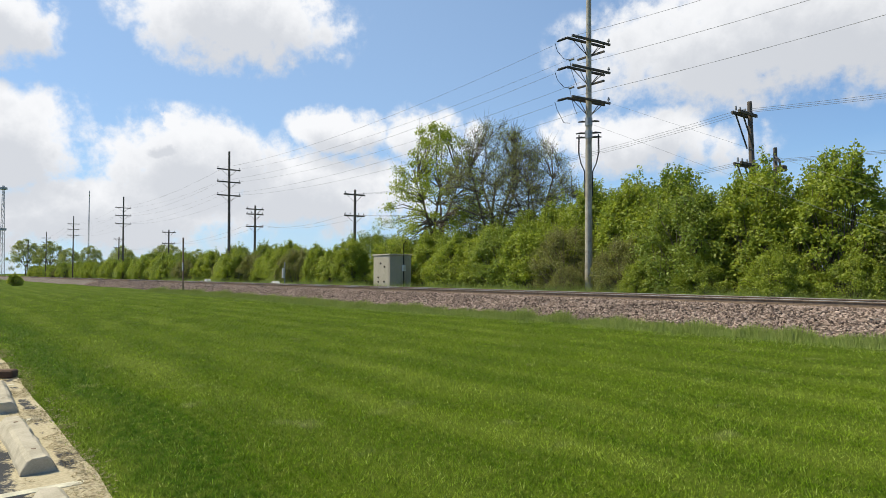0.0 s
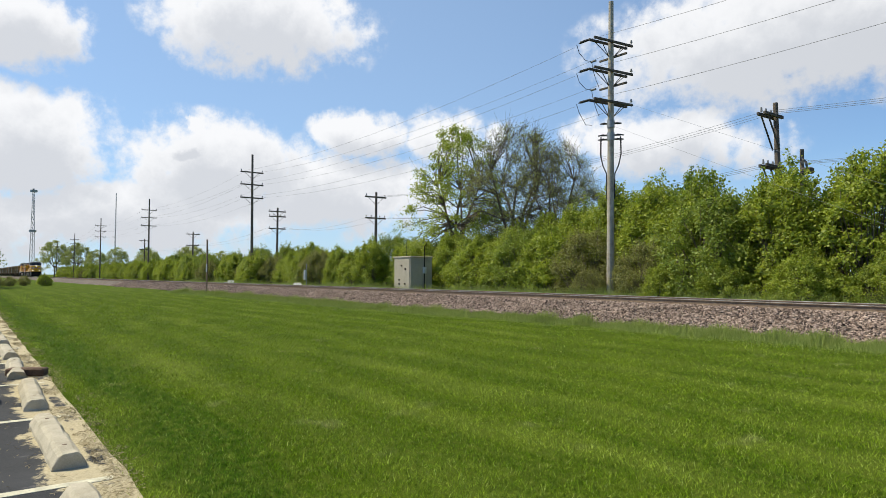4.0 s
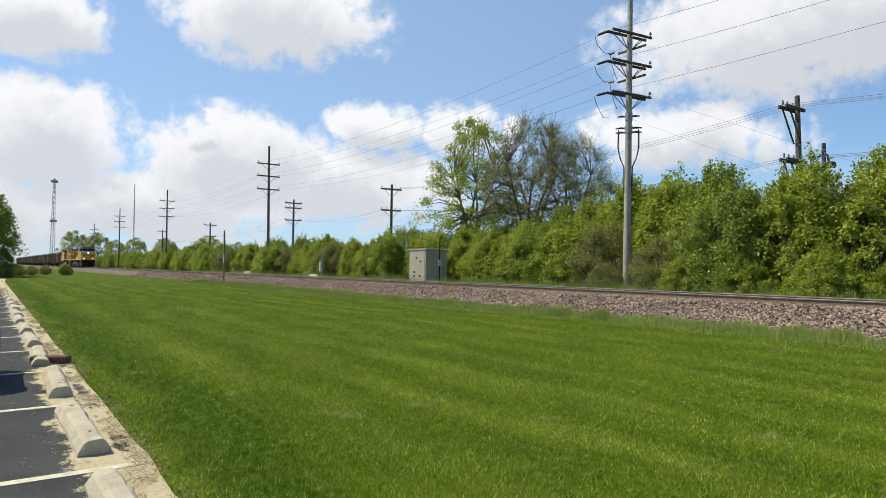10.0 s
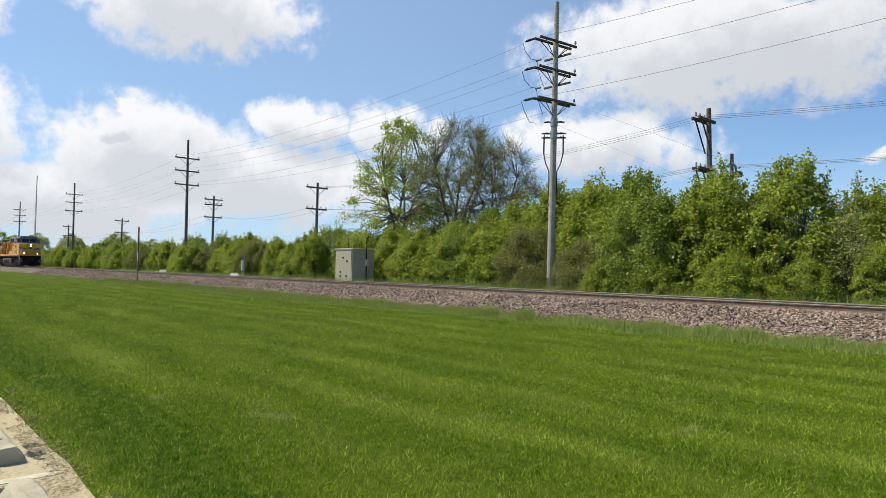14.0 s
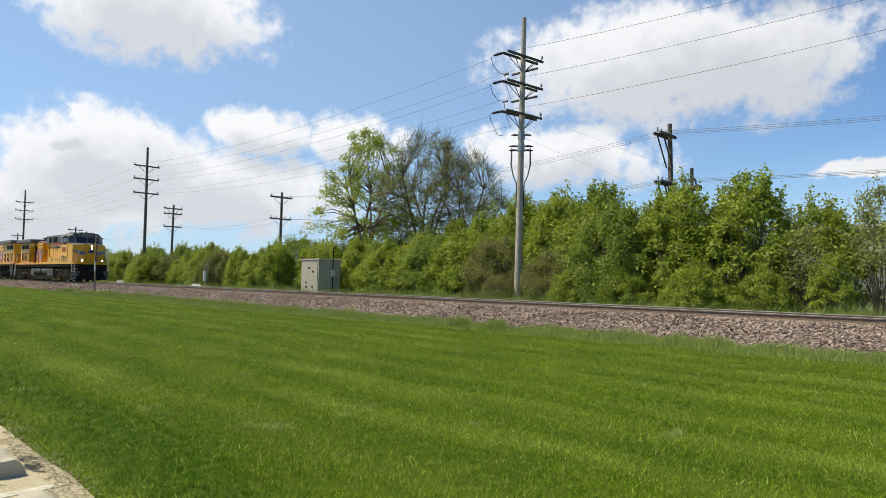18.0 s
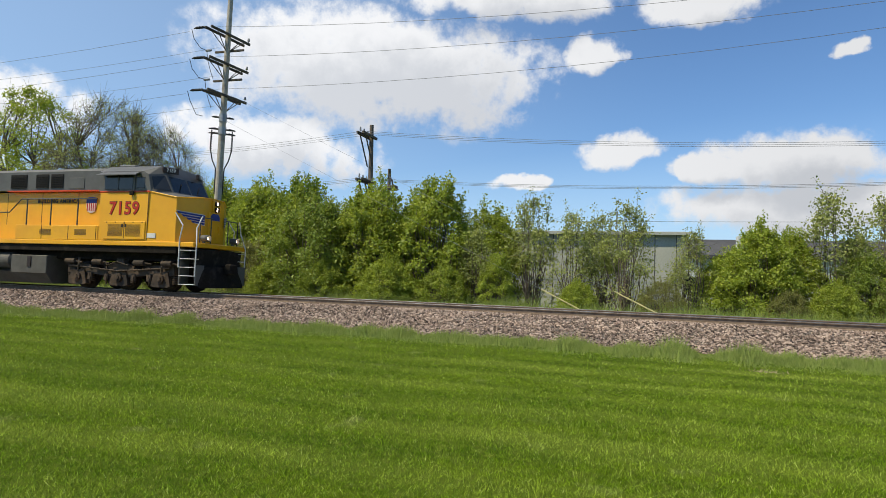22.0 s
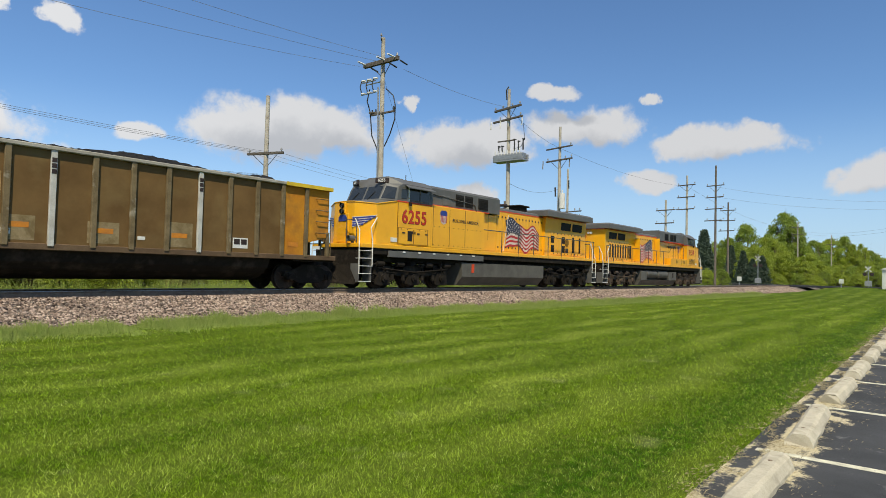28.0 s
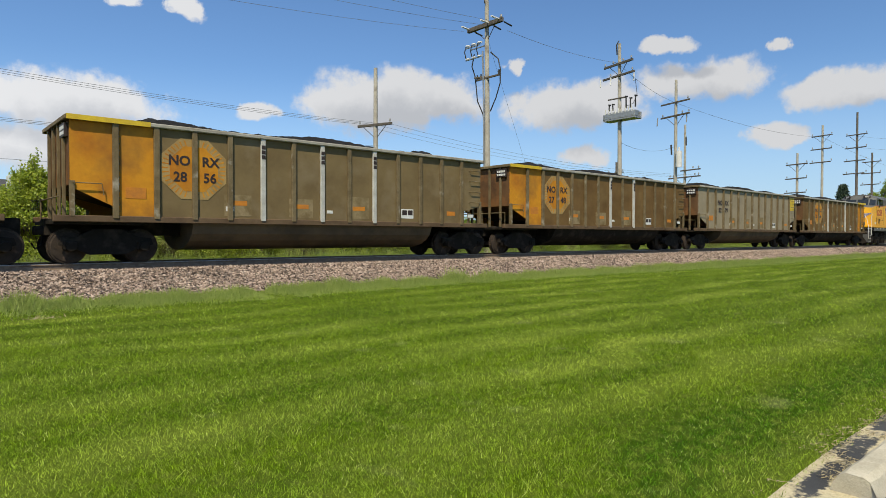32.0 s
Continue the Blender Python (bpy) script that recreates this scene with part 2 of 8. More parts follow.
def lawn_material(name, blade=False):
    """Mown lawn seen as a sheet: mowing bands that run along the track, patches and dry spots."""
    m = bpy.data.materials.new(name)
    m.use_nodes = True
    n, l = m.node_tree.nodes, m.node_tree.links
    p = n["Principled BSDF"]
    tc = n.new("ShaderNodeTexCoord")

    def tex(s, d=4.0, stretch=None):
        t = n.new("ShaderNodeTexNoise")
        t.inputs["Scale"].default_value, t.inputs["Detail"].default_value = s, d
        if stretch:
            mp = n.new("ShaderNodeMapping")
            mp.inputs["Scale"].default_value = stretch
            l.new(tc.outputs["Object"], mp.inputs["Vector"])
            l.new(mp.outputs[0], t.inputs["Vector"])
        else:
            l.new(tc.outputs["Object"], t.inputs["Vector"])
        return t.outputs["Fac"]

    def rng(v, lo, hi):
        r = n.new("ShaderNodeMapRange")
        l.new(v, r.inputs["Value"])
        r.inputs["From Min"].default_value, r.inputs["From Max"].default_value = lo, hi
        return r.outputs[0]

    def mx(f, x, y):
        k = n.new("ShaderNodeMix")
        k.data_type = "RGBA"
        l.new(f, k.inputs[0])
        for i, v in ((6, x), (7, y)):
            if isinstance(v, tuple):
                k.inputs[i].default_value = (*v, 1)
            else:
                l.new(v, k.inputs[i])
        return k.outputs[2]

    def calc(op, a, b):
        k = n.new("ShaderNodeMath")
        k.operation = op
        for i, v in enumerate((a, b)):
            if isinstance(v, float):
                k.inputs[i].default_value = v
            else:
                l.new(v, k.inputs[i])
        return k.outputs[0]

    # mowing passes follow the lot's edge; their rims are pale where the mower turned the blades
    sep = n.new("ShaderNodeSeparateXYZ")
    l.new(tc.outputs["Object"], sep.inputs[0])
    inward = calc("SUBTRACT", sep.outputs[1], calc("ADD", calc("MULTIPLY", sep.outputs[0], 0.021), 1.35))
    inward = calc("ADD", inward, calc("MULTIPLY", calc("SUBTRACT", tex(0.35, 4.0), 0.5), 1.9))
    fresh = calc("ADD", calc("MULTIPLY", rng(sep.outputs[0], -6.0, 8.0), 0.4), 0.68)        # pale bands get stronger towards the east
    passes = rng(calc("SINE", calc("MULTIPLY", inward, 4.4), 0.0), -0.6, 0.95)
    patchy = rng(tex(1.0, 5.0, (0.2, 0.6, 1.0)), 0.34, 0.66)
    col = mx(rng(tex(1.0, 4.0, (0.5, 1.4, 1.0)), 0.38, 0.64), LAWN_C, LAWN_A)
    col = mx(calc("MULTIPLY", calc("MULTIPLY", passes, patchy), fresh), col, LAWN_B)
    col = mx(calc("MULTIPLY", rng(tex(0.5, 5.0), 0.5, 0.75), 0.7), col, LAWN_C)
    lush = calc("MULTIPLY", rng(inward, 0.1, 0.4), calc("SUBTRACT", 1.0, rng(inward, 0.8, 1.15)))
    col = mx(calc("MULTIPLY", lush, 0.75), col, LAWN_LUSH)
    col = mx(rng(tex(1.4, 7.0), 0.63, 0.8), col, LAWN_DRY)
    col = mx(rng(tex(9.0, 6.0), 0.42, 0.75), col, LAWN_D)
    p.inputs["Roughness"].default_value = 0.9
    p.inputs["Specular IOR Level"].default_value = 0.04
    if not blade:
        blade_shade = n.new("ShaderNodeHueSaturation")        # sheet darkened: shade between the blades put into its colour
        blade_shade.inputs["Value"].default_value = 0.46
        l.new(col, blade_shade.inputs["Color"])
        l.new(blade_shade.outputs[0], p.inputs["Base Color"])
        k = n.new("ShaderNodeBump")
        k.inputs["Strength"].default_value, k.inputs["Distance"].default_value = 0.8, 0.05
        l.new(tex(30.0, 6.0), k.inputs["Height"])
        l.new(k.outputs[0], p.inputs["Normal"])
        return m
    # single blades differ in brightness, some are dry, and light shines through them
    geo, hsv, r = n.new("ShaderNodeNewGeometry"), n.new("ShaderNodeHueSaturation"), n.new("ShaderNodeMapRange")
    l.new(geo.outputs["Random Per Island"], r.inputs["Value"])
    r.inputs["To Min"].default_value, r.inputs["To Max"].default_value = 0.4, 1.72
    l.new(mx(rng(geo.outputs["Random Per Island"], 0.94, 1.05), col, LAWN_DRY), hsv.inputs["Color"])
    l.new(r.outputs[0], hsv.inputs["Value"])
    l.new(hsv.outputs[0], p.inputs["Base Color"])
    add, nor = n.new("ShaderNodeVectorMath"), n.new("ShaderNodeVectorMath")
    nor.operation = "NORMALIZE"
    l.new(geo.outputs["Normal"], add.inputs[0])
    add.inputs[1].default_value = (0, 0, 0.8)
    l.new(add.outputs[0], nor.inputs[0])
    l.new(nor.outputs[0], p.inputs["Normal"])
    t, s = n.new("ShaderNodeBsdfTranslucent"), n.new("ShaderNodeMixShader")
    l.new(hsv.outputs[0], t.inputs["Color"])
    s.inputs[0].default_value = 0.3
    l.new(p.outputs[0], s.inputs[1])
    l.new(t.outputs[0], s.inputs[2])
    l.new(s.outputs[0], n["Material Output"].inputs["Surface"])
    return m


LAWN_A, LAWN_B, LAWN_C, LAWN_D, LAWN_DRY = (0.155, 0.245, 0.012), (0.31, 0.4, 0.055), (0.098, 0.176, 0.009), (0.21, 0.278, 0.037), (0.36, 0.39, 0.14)
LAWN_LUSH = (0.045, 0.128, 0.005)
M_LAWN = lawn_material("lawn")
M_BLADE = lawn_material("lawn_blade", True)
M_TALL = leafy("tall_grass_blade", (0.12, 0.2, 0.024), (0.31, 0.37, 0.09), (0.28, 0.37, 0.06), 0.8, 0.0, 1.6)
M_STRAW = surface("straw", (0.42, 0.36, 0.22), (0.3, 0.25, 0.14), 6, 0.9, bump=0.6, fine=60)
M_ASPHALT = surface("asphalt", (0.055, 0.058, 0.065), (0.035, 0.037, 0.042), 2.0, 0.9, bump=0.5, fine=160, stain=(0.16, 0.16, 0.16), stain_scale=3.0, stain_at=(0.66, 0.8))


def strewn(m):
    """Dry clippings strewn over the asphalt along the lawn's edge, ragged and thinning away from it."""
    n, l = m.node_tree.nodes, m.node_tree.links
    p = n["Principled BSDF"]
    src = p.inputs["Base Color"].links[0].from_socket
    tc, sep = n.new("ShaderNodeTexCoord"), n.new("ShaderNodeSeparateXYZ")
    l.new(tc.outputs["Object"], sep.inputs[0])

    def calc(op, a, b):
        k = n.new("ShaderNodeMath")
        k.operation = op
        for i, v in enumerate((a, b)):
            if isinstance(v, float):
                k.inputs[i].default_value = v
            else:
                l.new(v, k.inputs[i])
        return k.outputs[0]

    slope = calc("ADD", calc("MULTIPLY", calc("MINIMUM", sep.outputs[0], 26.0), 0.0195), calc("MULTIPLY", calc("MAXIMUM", calc("SUBTRACT", sep.outputs[0], 26.0), 0.0), 0.006))
    east = calc("MINIMUM", calc("MAXIMUM", calc("MULTIPLY", calc("ADD", sep.outputs[0], 3.0), 0.125), 0.0), 1.0)
    off = calc("SUBTRACT", sep.outputs[1], calc("ADD", calc("ADD", slope, 1.27), calc("MULTIPLY", east, 0.15)))
    near = calc("MINIMUM", calc("MAXIMUM", calc("MULTIPLY", calc("ADD", off, 0.62), 4.0), 0.0), 1.0)
    west = calc("MULTIPLY", near, calc("MULTIPLY", calc("SUBTRACT", 1.0, east), 0.2))
    ramp = n.new("ShaderNodeValToRGB")
    e = ramp.color_ramp.elements
    e[0].position, e[0].color, e[1].position, e[1].color = 0.0, (0, 0, 0, 1), 1.0, (0.5, 0.5, 0.5, 1)
    for at, v in ((0.2, 0.0), (0.42, 0.28), (0.56, 0.42), (0.74, 0.66), (0.81, 0.62), (0.86, 0.38), (0.93, 0.4), (0.965, 0.52)):
        k = e.new(at)
        k.color = (v, v, v, 1)
    l.new(calc("ADD", calc("MULTIPLY", off, 0.95), 1.0), ramp.inputs[0])
    big, thin = n.new("ShaderNodeTexNoise"), n.new("ShaderNodeTexNoise")
    big.inputs["Scale"].default_value, big.inputs["Detail"].default_value, big.inputs["Roughness"].default_value = 1.5, 9.0, 0.68
    thin.inputs["Scale"].default_value, thin.inputs["Detail"].default_value = 45.0, 6.0
    for t in (big, thin):
        l.new(tc.outputs["Object"], t.inputs["Vector"])
    cover = n.new("ShaderNodeMapRange")
    l.new(calc("ADD", calc("ADD", calc("ADD", ramp.outputs[0], west), calc("SUBTRACT", calc("MULTIPLY", big.outputs["Fac"], 1.7), 0.35)), calc("MULTIPLY", thin.outputs["Fac"], 0.25)), cover.inputs["Value"])
    cover.inputs["From Min"].default_value, cover.inputs["From Max"].default_value = 1.08, 1.18
    tone, mix = n.new("ShaderNodeMix"), n.new("ShaderNodeMix")
    tone.data_type = mix.data_type = "RGBA"
    l.new(thin.outputs["Fac"], tone.inputs[0])
    tone.inputs[6].default_value, tone.inputs[7].default_value = (0.27, 0.23, 0.14, 1), (0.66, 0.58, 0.4, 1)
    l.new(cover.outputs[0], mix.inputs[0])
    l.new(src, mix.inputs[6])
    l.new(tone.outputs[2], mix.inputs[7])
    l.new(mix.outputs[2], p.inputs["Base Color"])
    return m


M_LOT = strewn(surface("worn_asphalt", (0.075, 0.077, 0.082), (0.05, 0.052, 0.056), 1.2, 0.92, bump=0.5, fine=160, stain=(0.2, 0.2, 0.2), stain_scale=4.0, stain_at=(0.62, 0.78)))
M_PAINT = surface("road_paint", (0.75, 0.72, 0.55), (0.5, 0.47, 0.36), 8, 0.7, stain=(0.09, 0.09, 0.09), stain_scale=9, stain_at=(0.62, 0.7))
M_CONCRETE = surface("concrete", (0.56, 0.51, 0.4), (0.44, 0.4, 0.31), 5, 0.9, bump=0.5, fine=70, stain=(0.3, 0.27, 0.2), stain_scale=4, stain_at=(0.6, 0.8))
M_STONE = surface("ballast_stone", (0.17, 0.142, 0.12), (0.09, 0.075, 0.063), 1.2, 0.9, bump=0.6, fine=30, stain=(0.3, 0.26, 0.23), stain_scale=9, stain_at=(0.5, 0.7))
M_RAIL = surface("rail_steel", (0.27, 0.205, 0.15), (0.18, 0.13, 0.095), 8, 0.95, 0.0, bump=0.2)
M_RAILTOP = surface("polished_rail", (0.6, 0.58, 0.54), (0.48, 0.46, 0.43), 9, 0.4, 1.0)
M_TIE = surface("weathered_tie", (0.16, 0.11, 0.08), (0.09, 0.06, 0.045), 3, 0.9, bump=0.6, fine=25, random=0.25)
M_CABINET = surface("beige_cabinet_paint", (0.5, 0.45, 0.355), (0.43, 0.39, 0.305), 1.5, 0.55, stain=(0.28, 0.26, 0.2), stain_scale=1.2)
M_CORNER_YELLOW = surface("yellow_guard_plastic", (0.62, 0.54, 0.26), (0.5, 0.44, 0.2), 3, 0.5)


# ---- building blocks ----
class Shape:
    """Collects the faces of one mesh."""

    def __init__(self):
        self.v, self.f, self.m, self.k = [], [], [], 0

    def add(self, v, f):
        o = len(self.v)
        self.v += [tuple(p) for p in v]
        self.f += [tuple(i + o for i in q) for q in f]
        self.m += [self.k] * len(f)
        return self

    def use(self, k):
        """The number of the material that the next faces get."""
        self.k = k
        return self

    def box(self, x0, x1, y0, y1, z0, z1, b=0.0):
        if b <= 0:
            v = [(x, y, z) for x in (x0, x1) for y in (y0, y1) for z in (z0, z1)]
            return self.add(v, [(0, 1, 3, 2), (4, 6, 7, 5), (0, 4, 5, 1), (2, 3, 7, 6), (0, 2, 6, 4), (1, 5, 7, 3)])
        b = min(b, (x1 - x0) * 0.45, (y1 - y0) * 0.45, (z1 - z0) * 0.45)
        lo, hi, v, at = (x0, y0, z0), (x1, y1, z1), [], {}
        for c in range(8):
            s = [(c >> i) & 1 for i in range(3)]
            for ax in range(3):
                p = []
                for i in range(3):
                    e = hi[i] if s[i] else lo[i]
                    p.append(e if i == ax else e + (-b if s[i] else b))
                at[(c, ax)] = len(v)
                v.append(p)
        f = []
        for ax in range(3):
            o1, o2 = (ax + 1) % 3, (ax + 2) % 3
            for side in (0, 1):
                q = [at[((side << ax) | (i << o1) | (j << o2), ax)] for i, j in ((0, 0), (1, 0), (1, 1), (0, 1))]
                f.append(q if side else q[::-1])
            for i in (0, 1):
                for j in (0, 1):
                    c0, c1 = (i << o1) | (j << o2), (1 << ax) | (i << o1) | (j << o2)
                    q = [at[(c0, o1)], at[(c1, o1)], at[(c1, o2)], at[(c0, o2)]]
                    f.append(q[::-1] if i != j else q)
        for c in range(8):
            q = [at[(c, 0)], at[(c, 1)], at[(c, 2)]]
            f.append(q if bin(c).count("1") % 2 else q[::-1])
        return self.add(v, f)

    def ring(self, p0, p1, r0, r1=None, n=12, cap=True):
        """A round bar, or a cone, from p0 to p1."""
        r1 = r0 if r1 is None else r1
        a, b = Vector(p0), Vector(p1)
        d = (b - a).normalized()
        u = d.orthogonal().normalized()
        w = d.cross(u)
        v = []
        for c, r in ((a, r0), (b, r1)):
            for i in range(n):
                t = 2 * math.pi * i / n
                v.append(c + (u * math.cos(t) + w * math.sin(t)) * r)
        f = [(i, (i + 1) % n, n + (i + 1) % n, n + i) for i in range(n)]
        if cap:
            f += [tuple(range(n))[::-1], tuple(range(n, 2 * n))]
        return self.add(v, f)

    def bar(self, pts, r, n=6):
        """A bent round bar through the points."""
        P = [Vector(p) for p in pts]
        v, f = [], []
        u = None
        for i, p in enumerate(P):
            d = (P[min(i + 1, len(P) - 1)] - P[max(i - 1, 0)]).normalized()
            u = d.orthogonal().normalized() if u is None else (u - d * u.dot(d)).normalized()
            w = d.cross(u)
            v += [p + (u * math.cos(2 * math.pi * k / n) + w * math.sin(2 * math.pi * k / n)) * r for k in range(n)]
        for i in range(len(P) - 1):
            f += [(i * n + k, i * n + (k + 1) % n, (i + 1) * n + (k + 1) % n, (i + 1) * n + k) for k in range(n)]
        f += [tuple(range(n))[::-1], tuple(range((len(P) - 1) * n, len(P) * n))]
        return self.add(v, f)

    def plate(self, poly, axis, a0, a1):
        """An outline in the plane across the axis, given thickness from a0 to a1."""
        def at3(p, a):
            return {"x": (a, p[0], p[1]), "y": (p[0], a, p[1]), "z": (p[0], p[1], a)}[axis]
        n = len(poly)
        v = [at3(p, a0) for p in poly] + [at3(p, a1) for p in poly]
        f = [tuple(range(n)), tuple(range(n, 2 * n))[::-1]]
        f += [(i, n + i, n + (i + 1) % n, (i + 1) % n) for i in range(n)]
        area = sum(poly[i][0] * poly[(i + 1) % n][1] - poly[(i + 1) % n][0] * poly[i][1] for i in range(n))
        if ((area > 0) == (a1 > a0)) != (axis == "y"):
            f = [q[::-1] for q in f]
        return self.add(v, f)

    def mesh(self, name, mat, smooth=False):
        me = bpy.data.meshes.new(name)
        me.from_pydata(self.v, [], self.f)
        for one in (mat if isinstance(mat, (list, tuple)) else [mat]):
            me.materials.append(one)
        if any(self.m):
            me.polygons.foreach_set("material_index", self.m)
        if smooth:
            me.shade_smooth()
        me.update()
        return me


def lettering(text, size, mat, parent, m, name="lettering", bold=0.0, spacing=1.0, label=""):
    """Words as thin raised letters, centred on the pose m, reading along its x."""
    cu = bpy.data.curves.new(name, "FONT")
    cu.body, cu.size, cu.extrude, cu.offset, cu.space_character = text, size, 0.004, bold, spacing
    cu.align_x, cu.align_y, cu.resolution_u = "CENTER", "CENTER", 3
    tmp = bpy.data.objects.new(name, cu)
    scene.collection.objects.link(tmp)
    me = bpy.data.meshes.new_from_object(tmp.evaluated_get(bpy.context.evaluated_depsgraph_get()))
    bpy.data.objects.remove(tmp)
    me.materials.clear()
    me.materials.append(mat)
    return part(name, me, mat, parent, label, at=m)


def part(name, shape, mat, parent=None, label="", smooth=False, at=None):
    """Links a shape, or a ready mesh, as one object under its thing."""
    ob = new(name, shape.mesh(name, mat, smooth) if isinstance(shape, Shape) else shape)
    if parent:
        ob.parent = parent
    if at:
        ob.matrix_basis = at
    if label:
        ob["label"] = label
    return ob


def thing(name, label, category, m=None, group="", kind=""):
    ob = new(name)
    ob.empty_display_size = 0.2
    if m:
        ob.matrix_basis = m
    return tagged(ob, label, category, group, kind)


def soup(name, verts, faces, mat, smooth=False):
    """A mesh from arrays of corners and of faces that all have the same number of corners."""
    me = bpy.data.meshes.new(name)
    k = faces.shape[1]
    me.vertices.add(len(verts))
    me.vertices.foreach_set("co", verts.astype(np.float32).ravel())
    me.loops.add(faces.size)
    me.loops.foreach_set("vertex_index", faces.astype(np.int32).ravel())
    me.polygons.add(len(faces))
    me.polygons.foreach_set("loop_start", np.arange(0, faces.size, k, dtype=np.int32))
    me.polygons.foreach_set("loop_total", np.full(len(faces), k, dtype=np.int32))
    me.materials.append(mat)
    me.update(calc_edges=True)
    me.polygons.foreach_set("use_smooth", np.full(len(faces), smooth))
    return me


rng = np.random.default_rng(7)

# ---- ground ----
TRACK_Y, RAIL_Z, GAUGE = 19.85, 0.77, 1.435


def bend(x):
    """The track swings slowly towards the lot in the west."""
    u = np.maximum(-np.asarray(x, float), 0)
    return -0.0295 * u * u / (u + 5)


def lawn_edge(x):
    """Where the lawn meets the parking lot."""
    return 1.27 + 0.0195 * np.clip(x, -60, 26) + 0.006 * np.clip(np.asarray(x, float) - 26, 0, None) + 0.15 * np.clip((np.asarray(x, float) + 3) / 8, 0, 1)


def ease(v, a, b):
    k = np.clip((v - a) / (b - a), 0, 1)
    return k * k * (3 - 2 * k)


def ground_z(x, y):
    waves = 0.03 * np.sin(x * 0.21 + 1.0) * np.sin(y * 0.33) * ease(y, 2, 6) * (1 - ease(y, 14, 17))
    return waves + 0.75 * ease(x, 55, 98) * ease(y, 3, 9) * (1 - ease(y, 12, 15.5)) + 0.25 * ease(y, 23, 26) - 0.06 * ease(-y, -1.2, 0.0)


def grid_sheet(xs, ys, zf):
    X, Y = np.meshgrid(xs, ys, indexing="ij")
    v = np.stack([X, Y, zf(X, Y)], -1).reshape(-1, 3)
    nx, ny = len(xs), len(ys)
    i = (np.arange(nx - 1)[:, None] * ny + np.arange(ny - 1)[None]).ravel()
    return v, np.stack([i, i + ny, i + ny + 1, i + 1], -1)


xs = np.unique(np.concatenate([np.linspace(-3000, -120, 12), np.linspace(-120, 130, 126), np.linspace(130, 3000, 12)]))
ys = np.unique(np.concatenate([np.linspace(-2000, -10, 8), np.linspace(-10, 40, 101), np.linspace(40, 3000, 12)]))
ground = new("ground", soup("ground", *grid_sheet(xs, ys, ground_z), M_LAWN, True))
tagged(ground, "mown green lawn with mowing bands and dry spots", "lawn", kind="structure")

edge_x = np.linspace(-75, 115, 381)
wob = np.array([noise.noise((x * 1.7, 3.1, 0)) * 0.05 + noise.noise((x * 6.0, 8.1, 0)) * 0.025 for x in edge_x])
lot_v = np.concatenate([np.stack([edge_x, lawn_edge(edge_x) + wob, np.full_like(edge_x, 0.012)], -1), np.stack([edge_x, np.full_like(edge_x, -16.0), np.full_like(edge_x, 0.012)], -1),
                        np.stack([edge_x, lawn_edge(edge_x) + wob, np.full_like(edge_x, -0.1)], -1)])
n_e = len(edge_x)
i = np.arange(n_e - 1)
lot = new("parking_lot", soup("parking_lot", lot_v, np.concatenate([np.stack([i, n_e + i, n_e + i + 1, i + 1], -1), np.stack([i, i + 1, 2 * n_e + i + 1, 2 * n_e + i], -1)]), M_LOT))
tagged(lot, "dark worn asphalt parking lot beside the lawn", "asphalt", kind="structure")


# ---- track ----
def bed_profile(x, y):
    d = np.abs(y - TRACK_Y)
    top, toe = RAIL_Z - 0.2, 0.02
    return np.where(d < 1.6, top, np.clip(top - (d - 1.6) / 1.75 * (top - toe), toe - 0.08, top))


def bed_z(X, Y):
    bumps = np.array([noise.noise((x * 6, y * 6, 0)) for x, y in zip(X.ravel(), Y.ravel())]).reshape(X.shape)
    return bed_profile(X, Y) + 0.03 * bumps


beds = []
for a, b, n in ((-700, -70, 40), (-70, 95, 480), (95, 700, 40)):
    v, f = grid_sheet(np.linspace(a, b, n), np.linspace(TRACK_Y - 3.6, TRACK_Y + 3.6, 45), bed_z)
    v[:, 1] += bend(v[:, 0])
    beds.append(tagged(new("ballast_bed", soup("ballast_bed", v, f, M_STONE, False)), "brownish grey crushed stone ballast bed under the track", "ballast", kind="structure"))


def rail_outline(y):
    h, w, t, hw = 0.17, 0.075, 0.01, 0.036
    z = RAIL_Z
    return [(y - w, z - h), (y + w, z - h), (y + w, z - h + 0.014), (y + t, z - h + 0.03), (y + t, z - 0.045), (y + hw, z - 0.036), (y + hw, z - 0.006),
            (y - hw, z - 0.006), (y - hw, z - 0.036), (y - t, z - 0.045), (y - t, z - h + 0.03), (y - w, z - h + 0.014)]


RAIL_XS = np.concatenate([np.linspace(-700, -200, 11), np.linspace(-180, 0, 31), [700]])


def swept(outline):
    """A cross-section drawn along the track."""
    g, m = Shape(), len(outline)
    rows = [[(float(x), y + float(bend(x)), z) for y, z in outline] for x in RAIL_XS]
    f = [(k * m + i, k * m + (i + 1) % m, (k + 1) * m + (i + 1) % m, (k + 1) * m + i) for k in range(len(rows) - 1) for i in range(m)]
    return g.add([p for row in rows for p in row], [q[::-1] for q in f])


for s in (-1, 1):
    y = TRACK_Y + s * (GAUGE / 2 + 0.036)
    rail = part("rail", swept(rail_outline(y)), M_RAIL)
    tagged(rail, "rusty steel rail with a polished running top on tie plates", "rail", "rails of the track", "structure")
    part("running_surface", swept([(y - 0.034, RAIL_Z - 0.006), (y + 0.034, RAIL_Z - 0.006), (y + 0.032, RAIL_Z), (y - 0.032, RAIL_Z)]), M_RAILTOP, rail, "polished bright steel")


